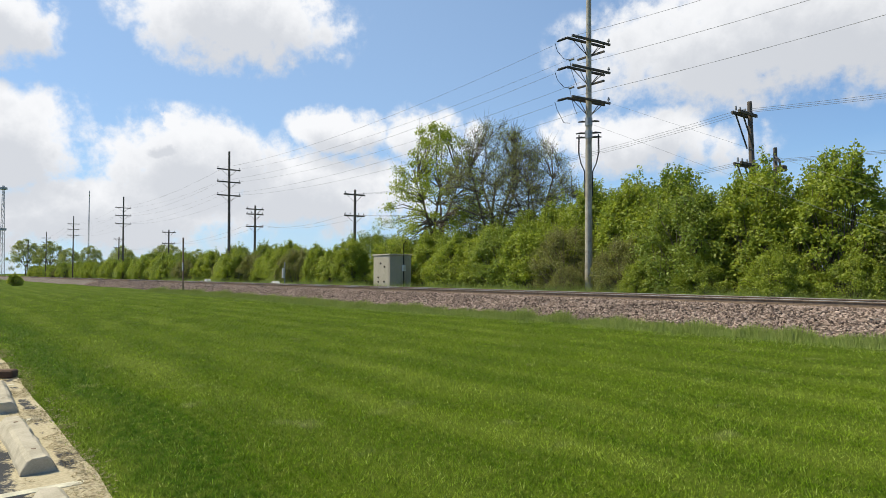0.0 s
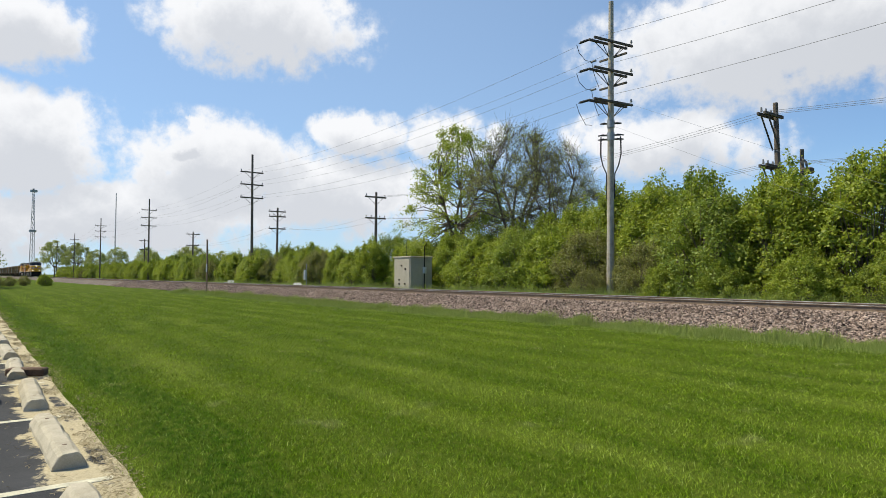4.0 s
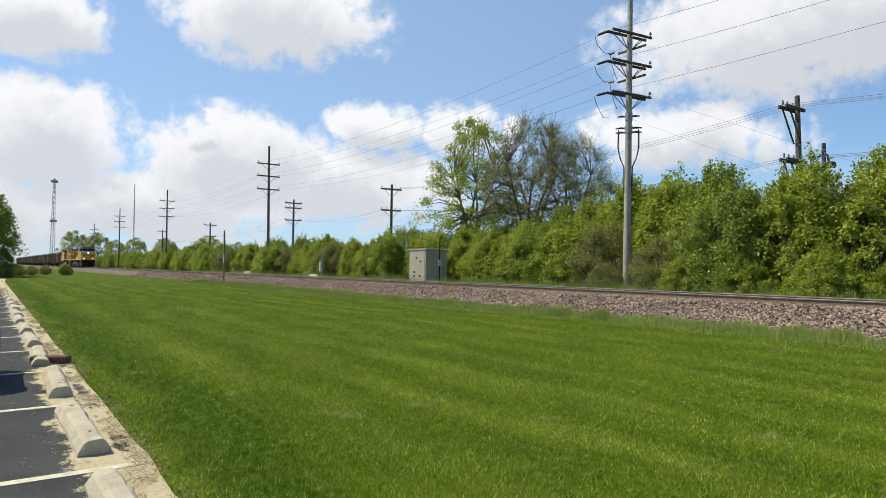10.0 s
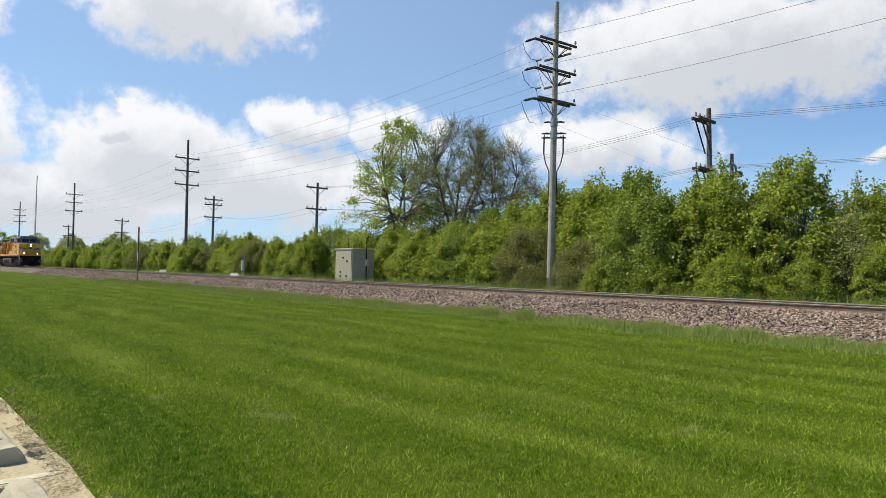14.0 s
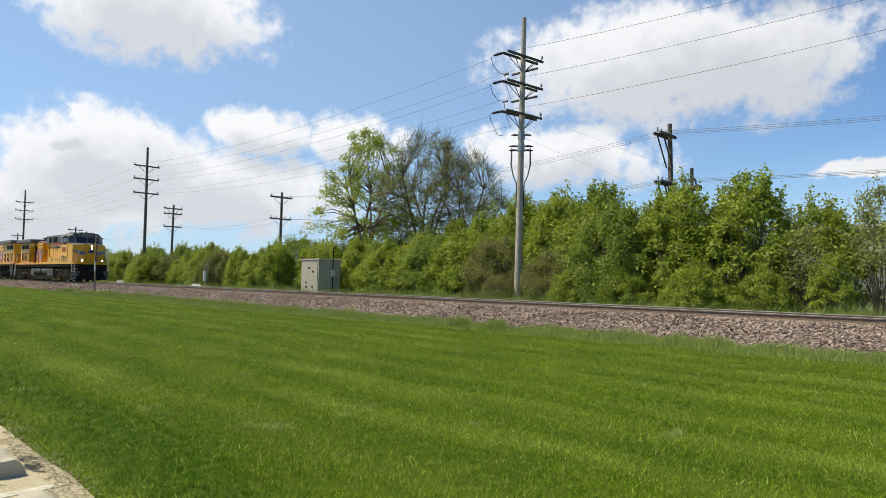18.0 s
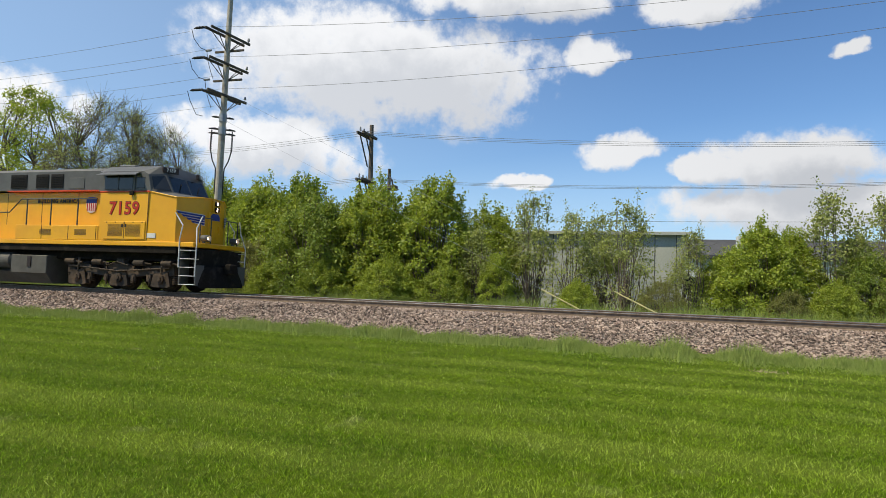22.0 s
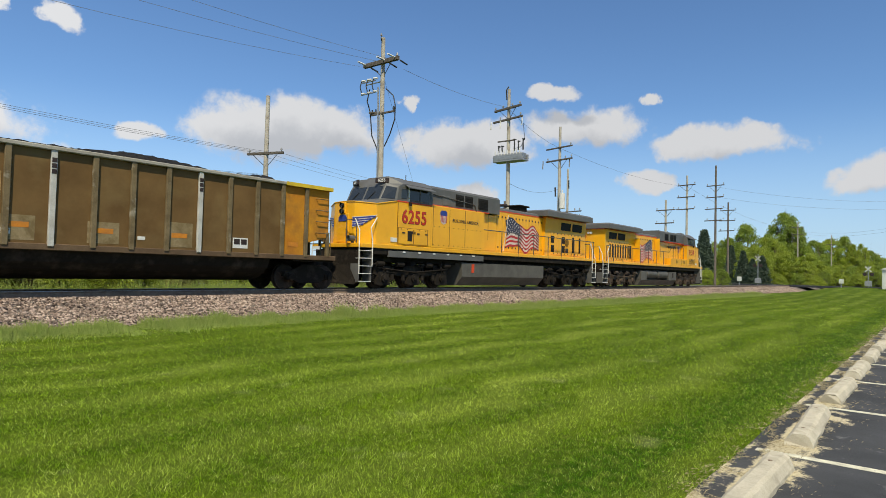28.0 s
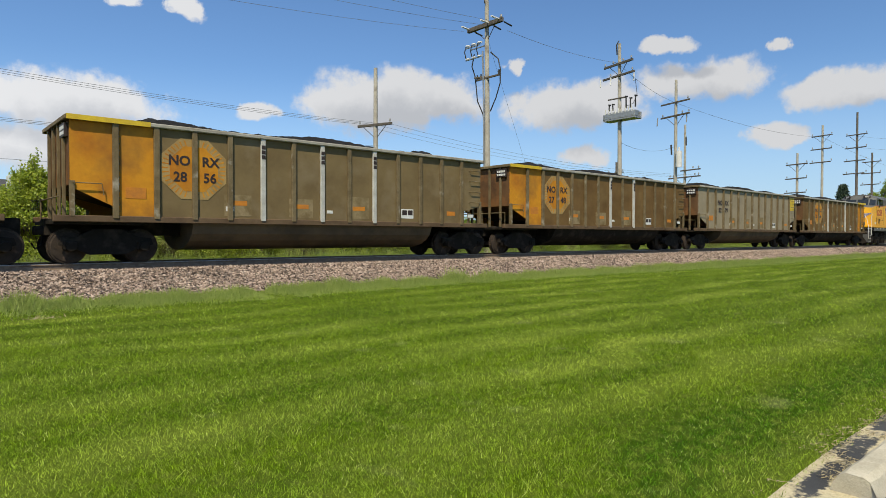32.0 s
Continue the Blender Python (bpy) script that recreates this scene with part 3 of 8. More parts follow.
def stones(count, x0, x1, y0, y1, size, seed):
    """Loose broken stones lying on the bed."""
    r = np.random.default_rng(seed)
    x, y = r.uniform(x0, x1, count), r.uniform(y0, y1, count)
    c = np.stack([x, y, bed_profile(x, y) + r.uniform(-0.01, 0.03, count)], -1)
    base = np.array([(1, 0, 0), (-1, 0, 0), (0, 1, 0), (0, -1, 0), (0, 0, 1), (0, 0, -1)], float)
    v = base[None] * r.uniform(0.55, 1.2, (count, 6, 1)) + r.normal(0, 0.22, (count, 6, 3))
    v = v * (size * r.uniform(0.5, 1.25, (count, 1, 1))) * np.array([1.15, 1.0, 0.8])
    ang = r.uniform(0, 6.283, count)
    co, si = np.cos(ang)[:, None], np.sin(ang)[:, None]
    v = np.stack([v[..., 0] * co - v[..., 1] * si, v[..., 0] * si + v[..., 1] * co, v[..., 2]], -1) + c[:, None]
    tri = np.array([(0, 2, 4), (2, 1, 4), (1, 3, 4), (3, 0, 4), (2, 0, 5), (1, 2, 5), (3, 1, 5), (0, 3, 5)])
    f = (np.arange(count)[:, None, None] * 6 + tri[None]).reshape(-1, 3)
    v[..., 1] += bend(x)[:, None]
    return v.reshape(-1, 3), f


def stone_material():
    m = surface("loose_stone", (0.36, 0.295, 0.255), (0.27, 0.22, 0.19), 0.8, 0.9, bump=0.3, fine=40)
    n, l = m.node_tree.nodes, m.node_tree.links
    p = n["Principled BSDF"]
    src = p.inputs["Base Color"].links[0].from_socket
    geo, ramp, mix = n.new("ShaderNodeNewGeometry"), n.new("ShaderNodeValToRGB"), n.new("ShaderNodeMix")
    mix.data_type, mix.blend_type = "RGBA", "MULTIPLY"
    mix.inputs[0].default_value = 1.0
    e = ramp.color_ramp.elements
    e[0].color, e[1].color = (0.2, 0.19, 0.19, 1), (1.6, 1.55, 1.48, 1)
    mid = e.new(0.5)
    mid.color = (0.95, 0.86, 0.8, 1)
    l.new(geo.outputs["Random Per Island"], ramp.inputs[0])
    l.new(src, mix.inputs[6])
    l.new(ramp.outputs[0], mix.inputs[7])
    l.new(mix.outputs[2], p.inputs["Base Color"])
    return m


M_LOOSE = stone_material()
for k, (n, a, b, size) in enumerate(((52000, -18, 22, 0.045), (26000, -50, -18, 0.053), (26000, 22, 58, 0.053), (9000, -95, -50, 0.075), (9000, 58, 100, 0.075))):
    pile = part("ballast_stones", soup("ballast_stones", *stones(n, a, b, TRACK_Y - 3.5, TRACK_Y - 0.95, size, 20 + k), M_LOOSE), M_LOOSE, beds[1])
    pile["kind"] = "stuff"
pile = part("ballast_stones", soup("ballast_stones", *stones(14000, -50, 60, TRACK_Y - 0.6, TRACK_Y + 3.2, 0.06, 31), M_LOOSE), M_LOOSE, beds[1])
pile["kind"] = "stuff"


# ---- grass ----
def blades(x, y, z, high, wide, lean, seed):
    """One thin bent triangle a blade."""
    r = np.random.default_rng(seed)
    n = len(x)
    a = r.uniform(0, 6.283, n)
    d = np.stack([np.cos(a), np.sin(a)], -1)
    h = high * r.uniform(0.55, 1.25, n)
    w = wide * r.uniform(0.7, 1.3, n)
    t = r.normal(0, lean, (n, 2)) * h[:, None]
    base = np.stack([x, y, z - 0.01], -1)
    v = np.empty((n, 3, 3))
    v[:, 0], v[:, 1], v[:, 2] = base, base, base
    v[:, 0, :2] += d * w[:, None] / 2
    v[:, 1, :2] -= d * w[:, None] / 2
    v[:, 2, :2] += t
    v[:, 2, 2] += h
    return v.reshape(-1, 3), np.arange(n * 3).reshape(n, 3)


def lawn_patch(count, seed):
    """Blades whose number falls off and whose width grows with the distance from the lot."""
    r = np.random.default_rng(seed)
    lo, hi = 1.5 ** 0.4, 62.0 ** 0.4
    rad = (lo + r.uniform(0, 1, count) * (hi - lo)) ** 2.5
    ang = r.uniform(radians(-3), radians(183), count)
    x, y = rad * np.cos(ang), rad * np.sin(ang)
    keep = (y > lawn_edge(x) - 0.06 + r.exponential(0.06, count)) & (y < 15.6 + bend(x)) & (r.uniform(0, 1, count) < (64 - rad) / 30)
    x, y, rad = x[keep], y[keep], rad[keep]
    clump = np.sin(x * 7.1 + 2.3 * np.sin(y * 5.3 + 1)) * np.sin(y * 8.3 + 2.1 * np.sin(x * 4.7)) + 0.6 * np.sin(x * 2.3 + 3 * np.sin(y * 1.1)) * np.sin(y * 3.1)
    return blades(x, y, ground_z(x, y), 0.042 * (1 + 0.2 * clump), 0.0038 + 0.00085 * rad, 0.6, seed + 1)


def near_turf(count, seed):
    """Fine short blades close to the parking row."""
    r = np.random.default_rng(seed)
    rad = 1.2 + 9.5 * r.uniform(0, 1, count) ** 1.25
    ang = r.uniform(radians(-3), radians(183), count)
    x, y = rad * np.cos(ang), rad * np.sin(ang)
    keep = y > lawn_edge(x) - 0.07 + r.exponential(0.06, count)
    x, y, rad = x[keep], y[keep], rad[keep]
    return blades(x, y, ground_z(x, y), 0.034 + 0.008 * np.sin(x * 3.1) * np.sin(y * 4.3), 0.0024 + 0.0006 * rad, 0.75, seed + 1)


turf = new("lawn_grass", soup("lawn_grass", *near_turf(420000, 61), M_BLADE))
tagged(turf, "fine short lawn grass close to the parking row", "grass", kind="stuff")
for k in range(3):
    turf = new("lawn_grass", soup("lawn_grass", *lawn_patch(330000, 50 + 2 * k), M_BLADE))
    tagged(turf, "short mown lawn grass blades on the ground", "grass", kind="stuff")


def strip(count, x0, x1, high, wide, seed):
    """The unmown strip along the foot of the ballast."""
    r = np.random.default_rng(seed)
    x = r.uniform(x0, x1, count)
    lane = np.array([noise.noise((q * 0.35, 5.0, 0)) for q in np.linspace(x0, x1, 400)])
    lane = np.interp(x, np.linspace(x0, x1, 400), lane)
    y = 16.05 + lane * 0.25 - np.abs(r.normal(0, 0.75, count)) + r.normal(0, 0.2, count)
    bush = r.integers(0, 900, count)                # blades gather in tufts
    cx, cy = r.uniform(x0, x1, 900), 15.9 - np.abs(r.normal(0, 0.6, 900))
    gather = r.uniform(0, 1, count) < 0.55
    x = np.where(gather, cx[bush] + r.normal(0, 0.16, count), x)
    y = np.where(gather, cy[bush] + r.normal(0, 0.12, count), y)
    tuft = (0.4 + 0.6 * ease(y, 14.6, 15.9)) * np.clip(0.8 + 1.5 * np.interp(x, np.linspace(x0, x1, 700), [noise.noise((q * 1.3, 1.0, 0)) for q in np.linspace(x0, x1, 700)]), 0.15, 1.8)
    keep = (y > 13.6) & (y < 17.1)
    x, y, tuft = x[keep], y[keep], tuft[keep]
    return blades(x, y + bend(x), np.maximum(ground_z(x, y), bed_profile(x, y)), high * tuft, wide, 0.35, seed + 1)


for k, (n, a, b, h, w) in enumerate(((80000, -22, 26, 0.28, 0.019), (44000, -60, -22, 0.28, 0.028), (44000, 26, 70, 0.28, 0.028))):
    tall = new("tall_grass", soup("tall_grass", *strip(n, a, b, h, w, 80 + 2 * k), M_TALL))
    tagged(tall, "pale unmown tall grass along the ballast foot", "grass", kind="stuff")


def verge(count, x0, x1, high, wide, seed):
    """Weeds and dry stalks between the far ballast shoulder and the shrubs."""
    r = np.random.default_rng(seed)
    bush = r.integers(0, 700, count)
    cx, cy = r.uniform(x0, x1, 700), r.uniform(23.3, 25.6, 700)
    x, y = cx[bush] + r.normal(0, 0.3, count), cy[bush] + r.normal(0, 0.25, count)
    tall = r.uniform(0.35, 1.5, 700)[bush]
    return blades(x, y + bend(x), ground_z(x, y), high * tall, wide, 0.35, seed + 1)


for k, (n, a, b) in enumerate(((36000, -30, 20), (24000, -90, -30), (24000, 20, 80))):
    weeds = new("tall_weeds", soup("tall_weeds", *verge(n, a, b, 0.6, 0.03, 90 + 2 * k), M_TALL))
    tagged(weeds, "tall green and dry weeds along the shrubs", "weeds", kind="stuff")


# ---- trees and shrubs ----
M_BARK = surface("grey_brown_bark", (0.2, 0.165, 0.13), (0.12, 0.096, 0.076), 4, 0.9, bump=0.7, fine=30)
M_LEAF = leafy("fresh_leaf", (0.14, 0.21, 0.016), (0.37, 0.42, 0.045), (0.44, 0.52, 0.05))
M_LEAFDARK = leafy("dark_leaf", (0.1, 0.17, 0.017), (0.28, 0.345, 0.042), (0.34, 0.42, 0.05))
M_LEAFPALE = leafy("budding_leaf", (0.2, 0.24, 0.05), (0.4, 0.43, 0.13), (0.4, 0.45, 0.1))
M_LEAFBROWN = leafy("brownish_shrub_leaf", (0.13, 0.15, 0.03), (0.29, 0.29, 0.08), (0.3, 0.3, 0.07))
M_NEEDLE = leafy("spruce_needle", (0.035, 0.06, 0.035), (0.085, 0.125, 0.08), (0.05, 0.08, 0.05))


def leaf_soup(points, size, seed, out=None, long=1.5, loose=1.0):
    """Pointed leaves, one diamond each; they face outwards and up to the light, more or less."""
    r = np.random.default_rng(seed)
    n = len(points)
    face = r.normal(size=(n, 3)) * loose + np.array([0, 0, 0.55])
    if out is not None:
        face += 0.8 * out / np.maximum(np.linalg.norm(out, axis=1, keepdims=True), 1e-6)
    face /= np.linalg.norm(face, axis=1, keepdims=True)
    a = np.cross(face, r.normal(size=(n, 3)))
    a /= np.linalg.norm(a, axis=1, keepdims=True)
    b = np.cross(face, a)
    s = size * r.uniform(0.6, 1.35, (n, 1))
    v = np.empty((n, 4, 3))
    v[:, 0], v[:, 2] = points, points + a * s * long
    v[:, 1], v[:, 3] = points + a * s * long * 0.5 + b * s * 0.5, points + a * s * long * 0.5 - b * s * 0.5
    return v.reshape(-1, 3), np.arange(n * 4).reshape(n, 4)


def lobed(r, high, wide, low, lobes, leaves, lobe_size, flat=0.55):
    """Leaf places on many uneven lobes that fill a domed crown, with their outward directions and the lobes' middles."""
    mids, pts, out = [], [], []
    rad = wide / 2
    for k in range(lobes):
        u, a = math.sqrt(r.uniform(0.0, 1.0)), r.uniform(0, 6.283)
        size = lobe_size * r.uniform(0.6, 1.35)
        roof = low + (high - low) * (1 - flat * u ** 2.2)
        z = roof - size * 0.9 if r.uniform() < 0.55 else r.uniform(low + 0.3 * size, max(low + 0.5 * size, roof - size))
        c = np.array([(rad - 0.6 * size) * u * math.cos(a), (rad - 0.6 * size) * u * math.sin(a), z])
        n = int(leaves / lobes * r.uniform(0.6, 1.4))
        d = r.normal(size=(n, 3))
        d /= np.linalg.norm(d, axis=1, keepdims=True)
        d[:, 2] = np.where(d[:, 2] < -0.65, -d[:, 2], d[:, 2])
        q = c + d * size * r.beta(2.0, 1.1, (n, 1)) * np.array([1.0, 1.0, 0.85]) * r.uniform(0.8, 1.25, 3)
        mids.append(c)
        pts.append(q)
        out.append(d + (c - np.array([0, 0, low + 0.4 * (high - low)])) * 0.5 / rad)
    return mids, np.concatenate(pts), np.concatenate(out)


def grow(shape, base, way, length, radius, depth, r, tips, split=3, spread=0.6, sides=6):
    """A limb that bends and forks; the ends of its twigs go into tips."""
    p, d, pts = Vector(base), Vector(way).normalized(), [Vector(base)]
    n = 4
    for k in range(n):
        d = (d + Vector(r.normal(0, 0.14, 3)) + Vector((0, 0, 0.05))).normalized()
        p = p + d * (length / n)
        pts.append(p.copy())
    for k in range(n):
        ra, rb = radius * (1 - 0.45 * k / n), radius * (1 - 0.45 * (k + 1) / n)
        shape.ring(pts[k], pts[k + 1], ra, rb, sides, cap=False)
    if depth <= 1:
        tips += [tuple(q) for q in pts[1:]]
    if depth == 0:
        return
    for k in range(split):
        at = pts[int(r.integers(2, n + 1))] if k else pts[-1]
        side = d.orthogonal().normalized()
        side.rotate(Matrix.Rotation(r.uniform(0, 6.283), 3, d))
        grow(shape, at, d + side * r.uniform(0.35, 1.0) * spread * 1.5, length * r.uniform(0.55, 0.8), radius * 0.52, depth - 1, r, tips, split, spread, max(3, sides - 1))


def tree(name, label, category, high, leaves, mat, seed, spread=0.6, leaf=0.16, depth=3, split=3, trunks=1, radius=0.2, fuzz=0.5, clear=0.3, wide=8.0):
    r = np.random.default_rng(seed)
    top = thing(name, label, category)
    wood, tips = Shape(), []
    for k in range(trunks):
        a = 6.283 * k / trunks + r.uniform(0, 1)
        tilt = 0.0 if trunks == 1 else r.uniform(0.15, 0.5)
        off = 0 if trunks == 1 else 0.25
        grow(wood, (off * math.cos(a), off * math.sin(a), -0.1), (tilt * math.cos(a), tilt * math.sin(a), 1), high * clear, radius, depth, r, tips, split, spread)
    tips = np.array(tips)
    grown = tips[:, 2].max()
    k = high / grown
    mx, my = tips[:, 0].mean(), tips[:, 1].mean()
    j = wide / 2 / np.percentile(np.abs(tips[:, 0] - mx), 96)
    wood.v = [((x - mx * min(1, z / 3)) * j, (y - my * min(1, z / 3)) * j, z * k) for x, y, z in wood.v]
    tips = (tips - np.stack([mx * np.clip(tips[:, 2] / 3, 0, 1), my * np.clip(tips[:, 2] / 3, 0, 1), tips[:, 2] * 0], -1)) * np.array([j, j, k])
    part("trunk", wood, M_BARK, top, "grey-brown branching wood")
    if leaves:
        pick = tips[r.integers(0, len(tips), leaves)] + r.normal(0, fuzz, (leaves, 3)) * np.array([1, 1, 0.8])
        pick = pick[pick[:, 2] > high * 0.1]
        part("crown", soup("crown", *leaf_soup(pick, leaf, seed + 1, pick - np.array([0, 0, high * 0.5])), mat), mat, top, "loose leaves")
    return top


def shrub(label, high, wide, leaves, mat, seed, leaf=0.09, lobes=46, shoots=8, lobe_size=0.62, sparse=0.0):
    """Leafy lobes almost to the ground on many thin stems, with single shoots that stand out on top."""
    r = np.random.default_rng(seed)
    top = thing("shrub", label, "shrub", group="shrubs behind the track")
    wood = Shape()
    mids, pts, out = lobed(r, high * 0.93, wide, 0.1, lobes, leaves, lobe_size)
    for c in mids:
        foot = np.array([0.25 * c[0], 0.25 * c[1], -0.05])
        bend = (foot + c) / 2 + r.normal(0, 0.18, 3)
        wood.ring(foot, bend, 0.032, 0.02, 5, cap=False).ring(bend, c, 0.02, 0.008, 4, cap=False)
        for j in range(4):
            wood.ring(c, c + r.normal(0, lobe_size * 0.55, 3) + np.array([0, 0, 0.15]), 0.009, 0.003, 3, cap=False)
    for k in range(shoots):
        c = mids[int(r.integers(0, len(mids)))] if k % 2 else max((mids[int(j)] for j in r.integers(0, len(mids), 5)), key=lambda m: m[2])
        way = np.array([r.normal(0, 0.22), r.normal(0, 0.22), 1.0])
        long = r.uniform(0.5, 1.0) * high * 0.24
        tip = c + way * long
        wood.ring(c, tip, 0.014, 0.004, 4, cap=False)
        n = int(60 * (1 - sparse))
        pts = np.concatenate([pts, c + way * long * r.uniform(0.2, 1.0, (n, 1)) + r.normal(0, 0.09, (n, 3))])
        out = np.concatenate([out, r.normal(0, 1, (n, 3))])
    low = pts[:, 2] > 0.05
    part("wood", wood, M_BARK, top, "thin brown stems")
    part("foliage", soup("foliage", *leaf_soup(pts[low], leaf, seed + 1, out[low]), mat), mat, top)
    return top


def full_tree(label, high, wide, low, leaves, mat, seed, leaf=0.2, lobes=60, lobe_size=1.2, flat=0.6, bough=1.0, twigs=3):
    """A trunk with a limb to every lobe of a full crown."""
    r = np.random.default_rng(seed)
    top = thing("tree", label, "tree")
    mids, pts, out = lobed(r, high, wide, low, lobes, leaves, lobe_size, flat)
    fork = high * 0.22
    wood = Shape().ring((0, 0, -0.1), (0.1, 0, fork), 0.018 * high + 0.04, 0.013 * high, 9)
    forks = []                                      # a few great limbs, and from them a bough to every lobe
    for k in range(5):
        a = k * 1.257 + r.uniform(-0.4, 0.4)
        knee = np.array([wide * 0.1 * math.cos(a), wide * 0.1 * math.sin(a), high * r.uniform(0.36, 0.46)])
        tip = np.array([wide * 0.2 * math.cos(a + 0.3), wide * 0.2 * math.sin(a + 0.3), high * r.uniform(0.58, 0.72)])
        wood.ring((0.1, 0, fork - 0.1), knee, 0.011 * high, 0.008 * high, 7).ring(knee, tip, 0.008 * high, 0.004 * high, 6)
        forks += [knee, (knee + tip) / 2, tip]
    for c in mids:
        root = min(forks, key=lambda q: float(np.linalg.norm(c - q)) + (3.0 if q[2] > c[2] else 0.0))
        bend = root * 0.45 + c * 0.55 + r.normal(0, 0.2, 3) + np.array([0, 0, 0.15])
        wood.ring(root, bend, 0.055 * bough, 0.035 * bough, 5, cap=False).ring(bend, c, 0.035 * bough, 0.012, 4, cap=False)
        for j in range(twigs):
            wood.ring(bend * 0.35 * (j % 2) + c * (1 - 0.35 * (j % 2)), c + r.normal(0, lobe_size * 0.6, 3) + np.array([0, 0, 0.35]), 0.014, 0.004, 3, cap=False)
    part("trunk", wood, M_BARK, top, "grey-brown branching wood")
    part("crown", soup("crown", *leaf_soup(pts, leaf, seed + 1, out), mat), mat, top, "dense small leaves")
    return top


def spruce(high, seed):
    r = np.random.default_rng(seed)
    top = thing("spruce", "dark blue-green spruce with drooping tiers of needles", "tree", group="trees by the crossing")
    part("trunk", Shape().ring((0, 0, -0.1), (0, 0, high), 0.2, 0.02, 8), M_BARK, top)
    pts, out = [], []
    for k in range(46):
        z = high * (0.05 + 0.93 * k / 46)
        reach = 0.27 * high * (1 - k / 47) ** 0.85
        for j in range(12):
            a = r.uniform(0, 6.283)
            u = np.sqrt(r.uniform(0.02, 1, 18))[:, None]
            pts.append(np.array([0, 0, z]) + np.concatenate([u * reach * math.cos(a), u * reach * math.sin(a), -0.21 * u * reach], 1) * r.uniform(0.7, 1.15) + r.normal(0, 0.1, (18, 3)))
            out.append(np.tile([math.cos(a), math.sin(a), 0.3], (18, 1)))
    part("crown", soup("crown", *leaf_soup(np.concatenate(pts), 0.18, seed, np.concatenate(out), 2.0), M_NEEDLE), M_NEEDLE, top)
    return top


def put(ob, x, y, turn=0.0, size=1.0, z=None, tall=1.0):
    base = float(ground_z(np.float64(x), np.float64(y))) if z is None else z
    ob.matrix_basis = pose(x, y, base - 0.03, 0, 0, turn) @ Matrix.Diagonal((size, size, size * tall, 1))
    return ob


def again(ob, x, y, turn=0.0, size=1.0, tall=1.0):
    return put(copy_thing(ob, Matrix()), x, y, turn, size, None, tall)


L1 = "bright green leafy shrub with upright shoots behind the track"
L2 = "dark green dense shrub behind the railway track"
L3 = "thin budding shrub with bare twigs behind the track"
L4 = "low brownish green shrub thicket behind the track"
shrubs = [shrub(L1, 5.9, 4.8, 24000, M_LEAF, 101, 0.088, 120, 64, 0.6), shrub(L1, 5.9, 4.2, 19000, M_LEAF, 102, 0.088, 100, 58, 0.56), shrub(L2, 4.9, 5.0, 26000, M_LEAFDARK, 103, 0.07, 100, 36, 0.64),
          shrub(L3, 5.6, 3.0, 4200, M_LEAFPALE, 104, 0.072, 36, 16, 0.6, 0.5), shrub(L4, 4.4, 5.0, 21000, M_LEAFBROWN, 105, 0.056, 110, 40, 0.58), shrub(L1, 4.3, 5.0, 21000, M_LEAF, 106, 0.086, 110, 56, 0.56)]
put(shrubs[0], -12.6, 27.2, 20, 1.02)
put(shrubs[1], -9.6, 27.0, 80)
put(shrubs[2], -15.6, 26.6, 10, 1.08)
put(shrubs[3], -5.3, 28.2, 0, 1.02)
put(shrubs[4], -23.2, 27.2, 40, 0.95)
put(shrubs[5], -26.6, 27.6, 70, 1.0)
placed = [(0, -17.9, 28.6, 200, 1.05), (1, -20.6, 29.2, 140, 1.0), (0, -14.6, 29.6, 300, 0.98), (4, -18.6, 25.9, 120, 0.72), (4, -21.6, 25.2, 10, 0.42), (5, -24.6, 29.0, 210, 1.12),
          (2, -28.6, 27.2, 100, 0.92), (5, -30.6, 28.0, 30, 0.98), (5, -33.4, 27.2, 150, 0.9), (2, -35.2, 28.6, 0, 0.9), (1, -11.2, 29.6, 33, 0.98), (0, -7.6, 28.8, 250, 0.85), (3, -3.4, 27.6, 120, 0.86),
          (3, -1.2, 27.2, 210, 0.93), (3, -7.4, 26.4, 60, 0.7), (3, 1.4, 27.6, 300, 0.72), (0, 3.9, 27.4, 130, 0.7), (5, 2.9, 28.4, 10, 0.7), (1, 5.2, 28.4, 200, 0.65), (3, 6.5, 28.0, 90, 1.02),
          (2, 7.6, 27.6, 190, 0.62), (4, 8.8, 27.0, 20, 0.6), (3, 9.6, 28.0, 40, 1.0), (3, 11.6, 28.4, 160, 0.95), (3, 8.2, 28.4, 250, 0.98), (0, 10.4, 28.0, 290, 0.55), (2, 12.4, 27.6, 50, 0.55), (5, 6.2, 26.2, 0, 0.42), (4, 0.2, 26.4, 140, 0.4),
          (3, -2.4, 29.8, 30, 0.9), (1, -23.6, 29.8, 30, 1.1), (0, -26.2, 29.9, 75, 1.0), (1, -29.2, 30.0, 200, 0.9), (0, -21.0, 30.2, 140, 1.12), (1, -18.2, 30.0, 260, 1.12), (5, -31.8, 30.0, 15, 1.15), (4, 4.6, 26.0, 210, 0.34),
          (5, -11.2, 25.3, 40, 0.55), (5, -8.6, 25.5, 160, 0.5), (5, -14.2, 25.2, 290, 0.52), (1, -6.4, 25.9, 75, 0.42), (5, -17.0, 25.0, 15, 0.48), (5, -3.0, 25.8, 15, 0.36), (5, 9.4, 25.8, 55, 0.4), (5, 11.8, 26.0, 155, 0.5)]
for k, x, y, turn, size in placed:
    again(shrubs[k], x, y, turn, size)
rv = np.random.default_rng(5)
x = -36.5
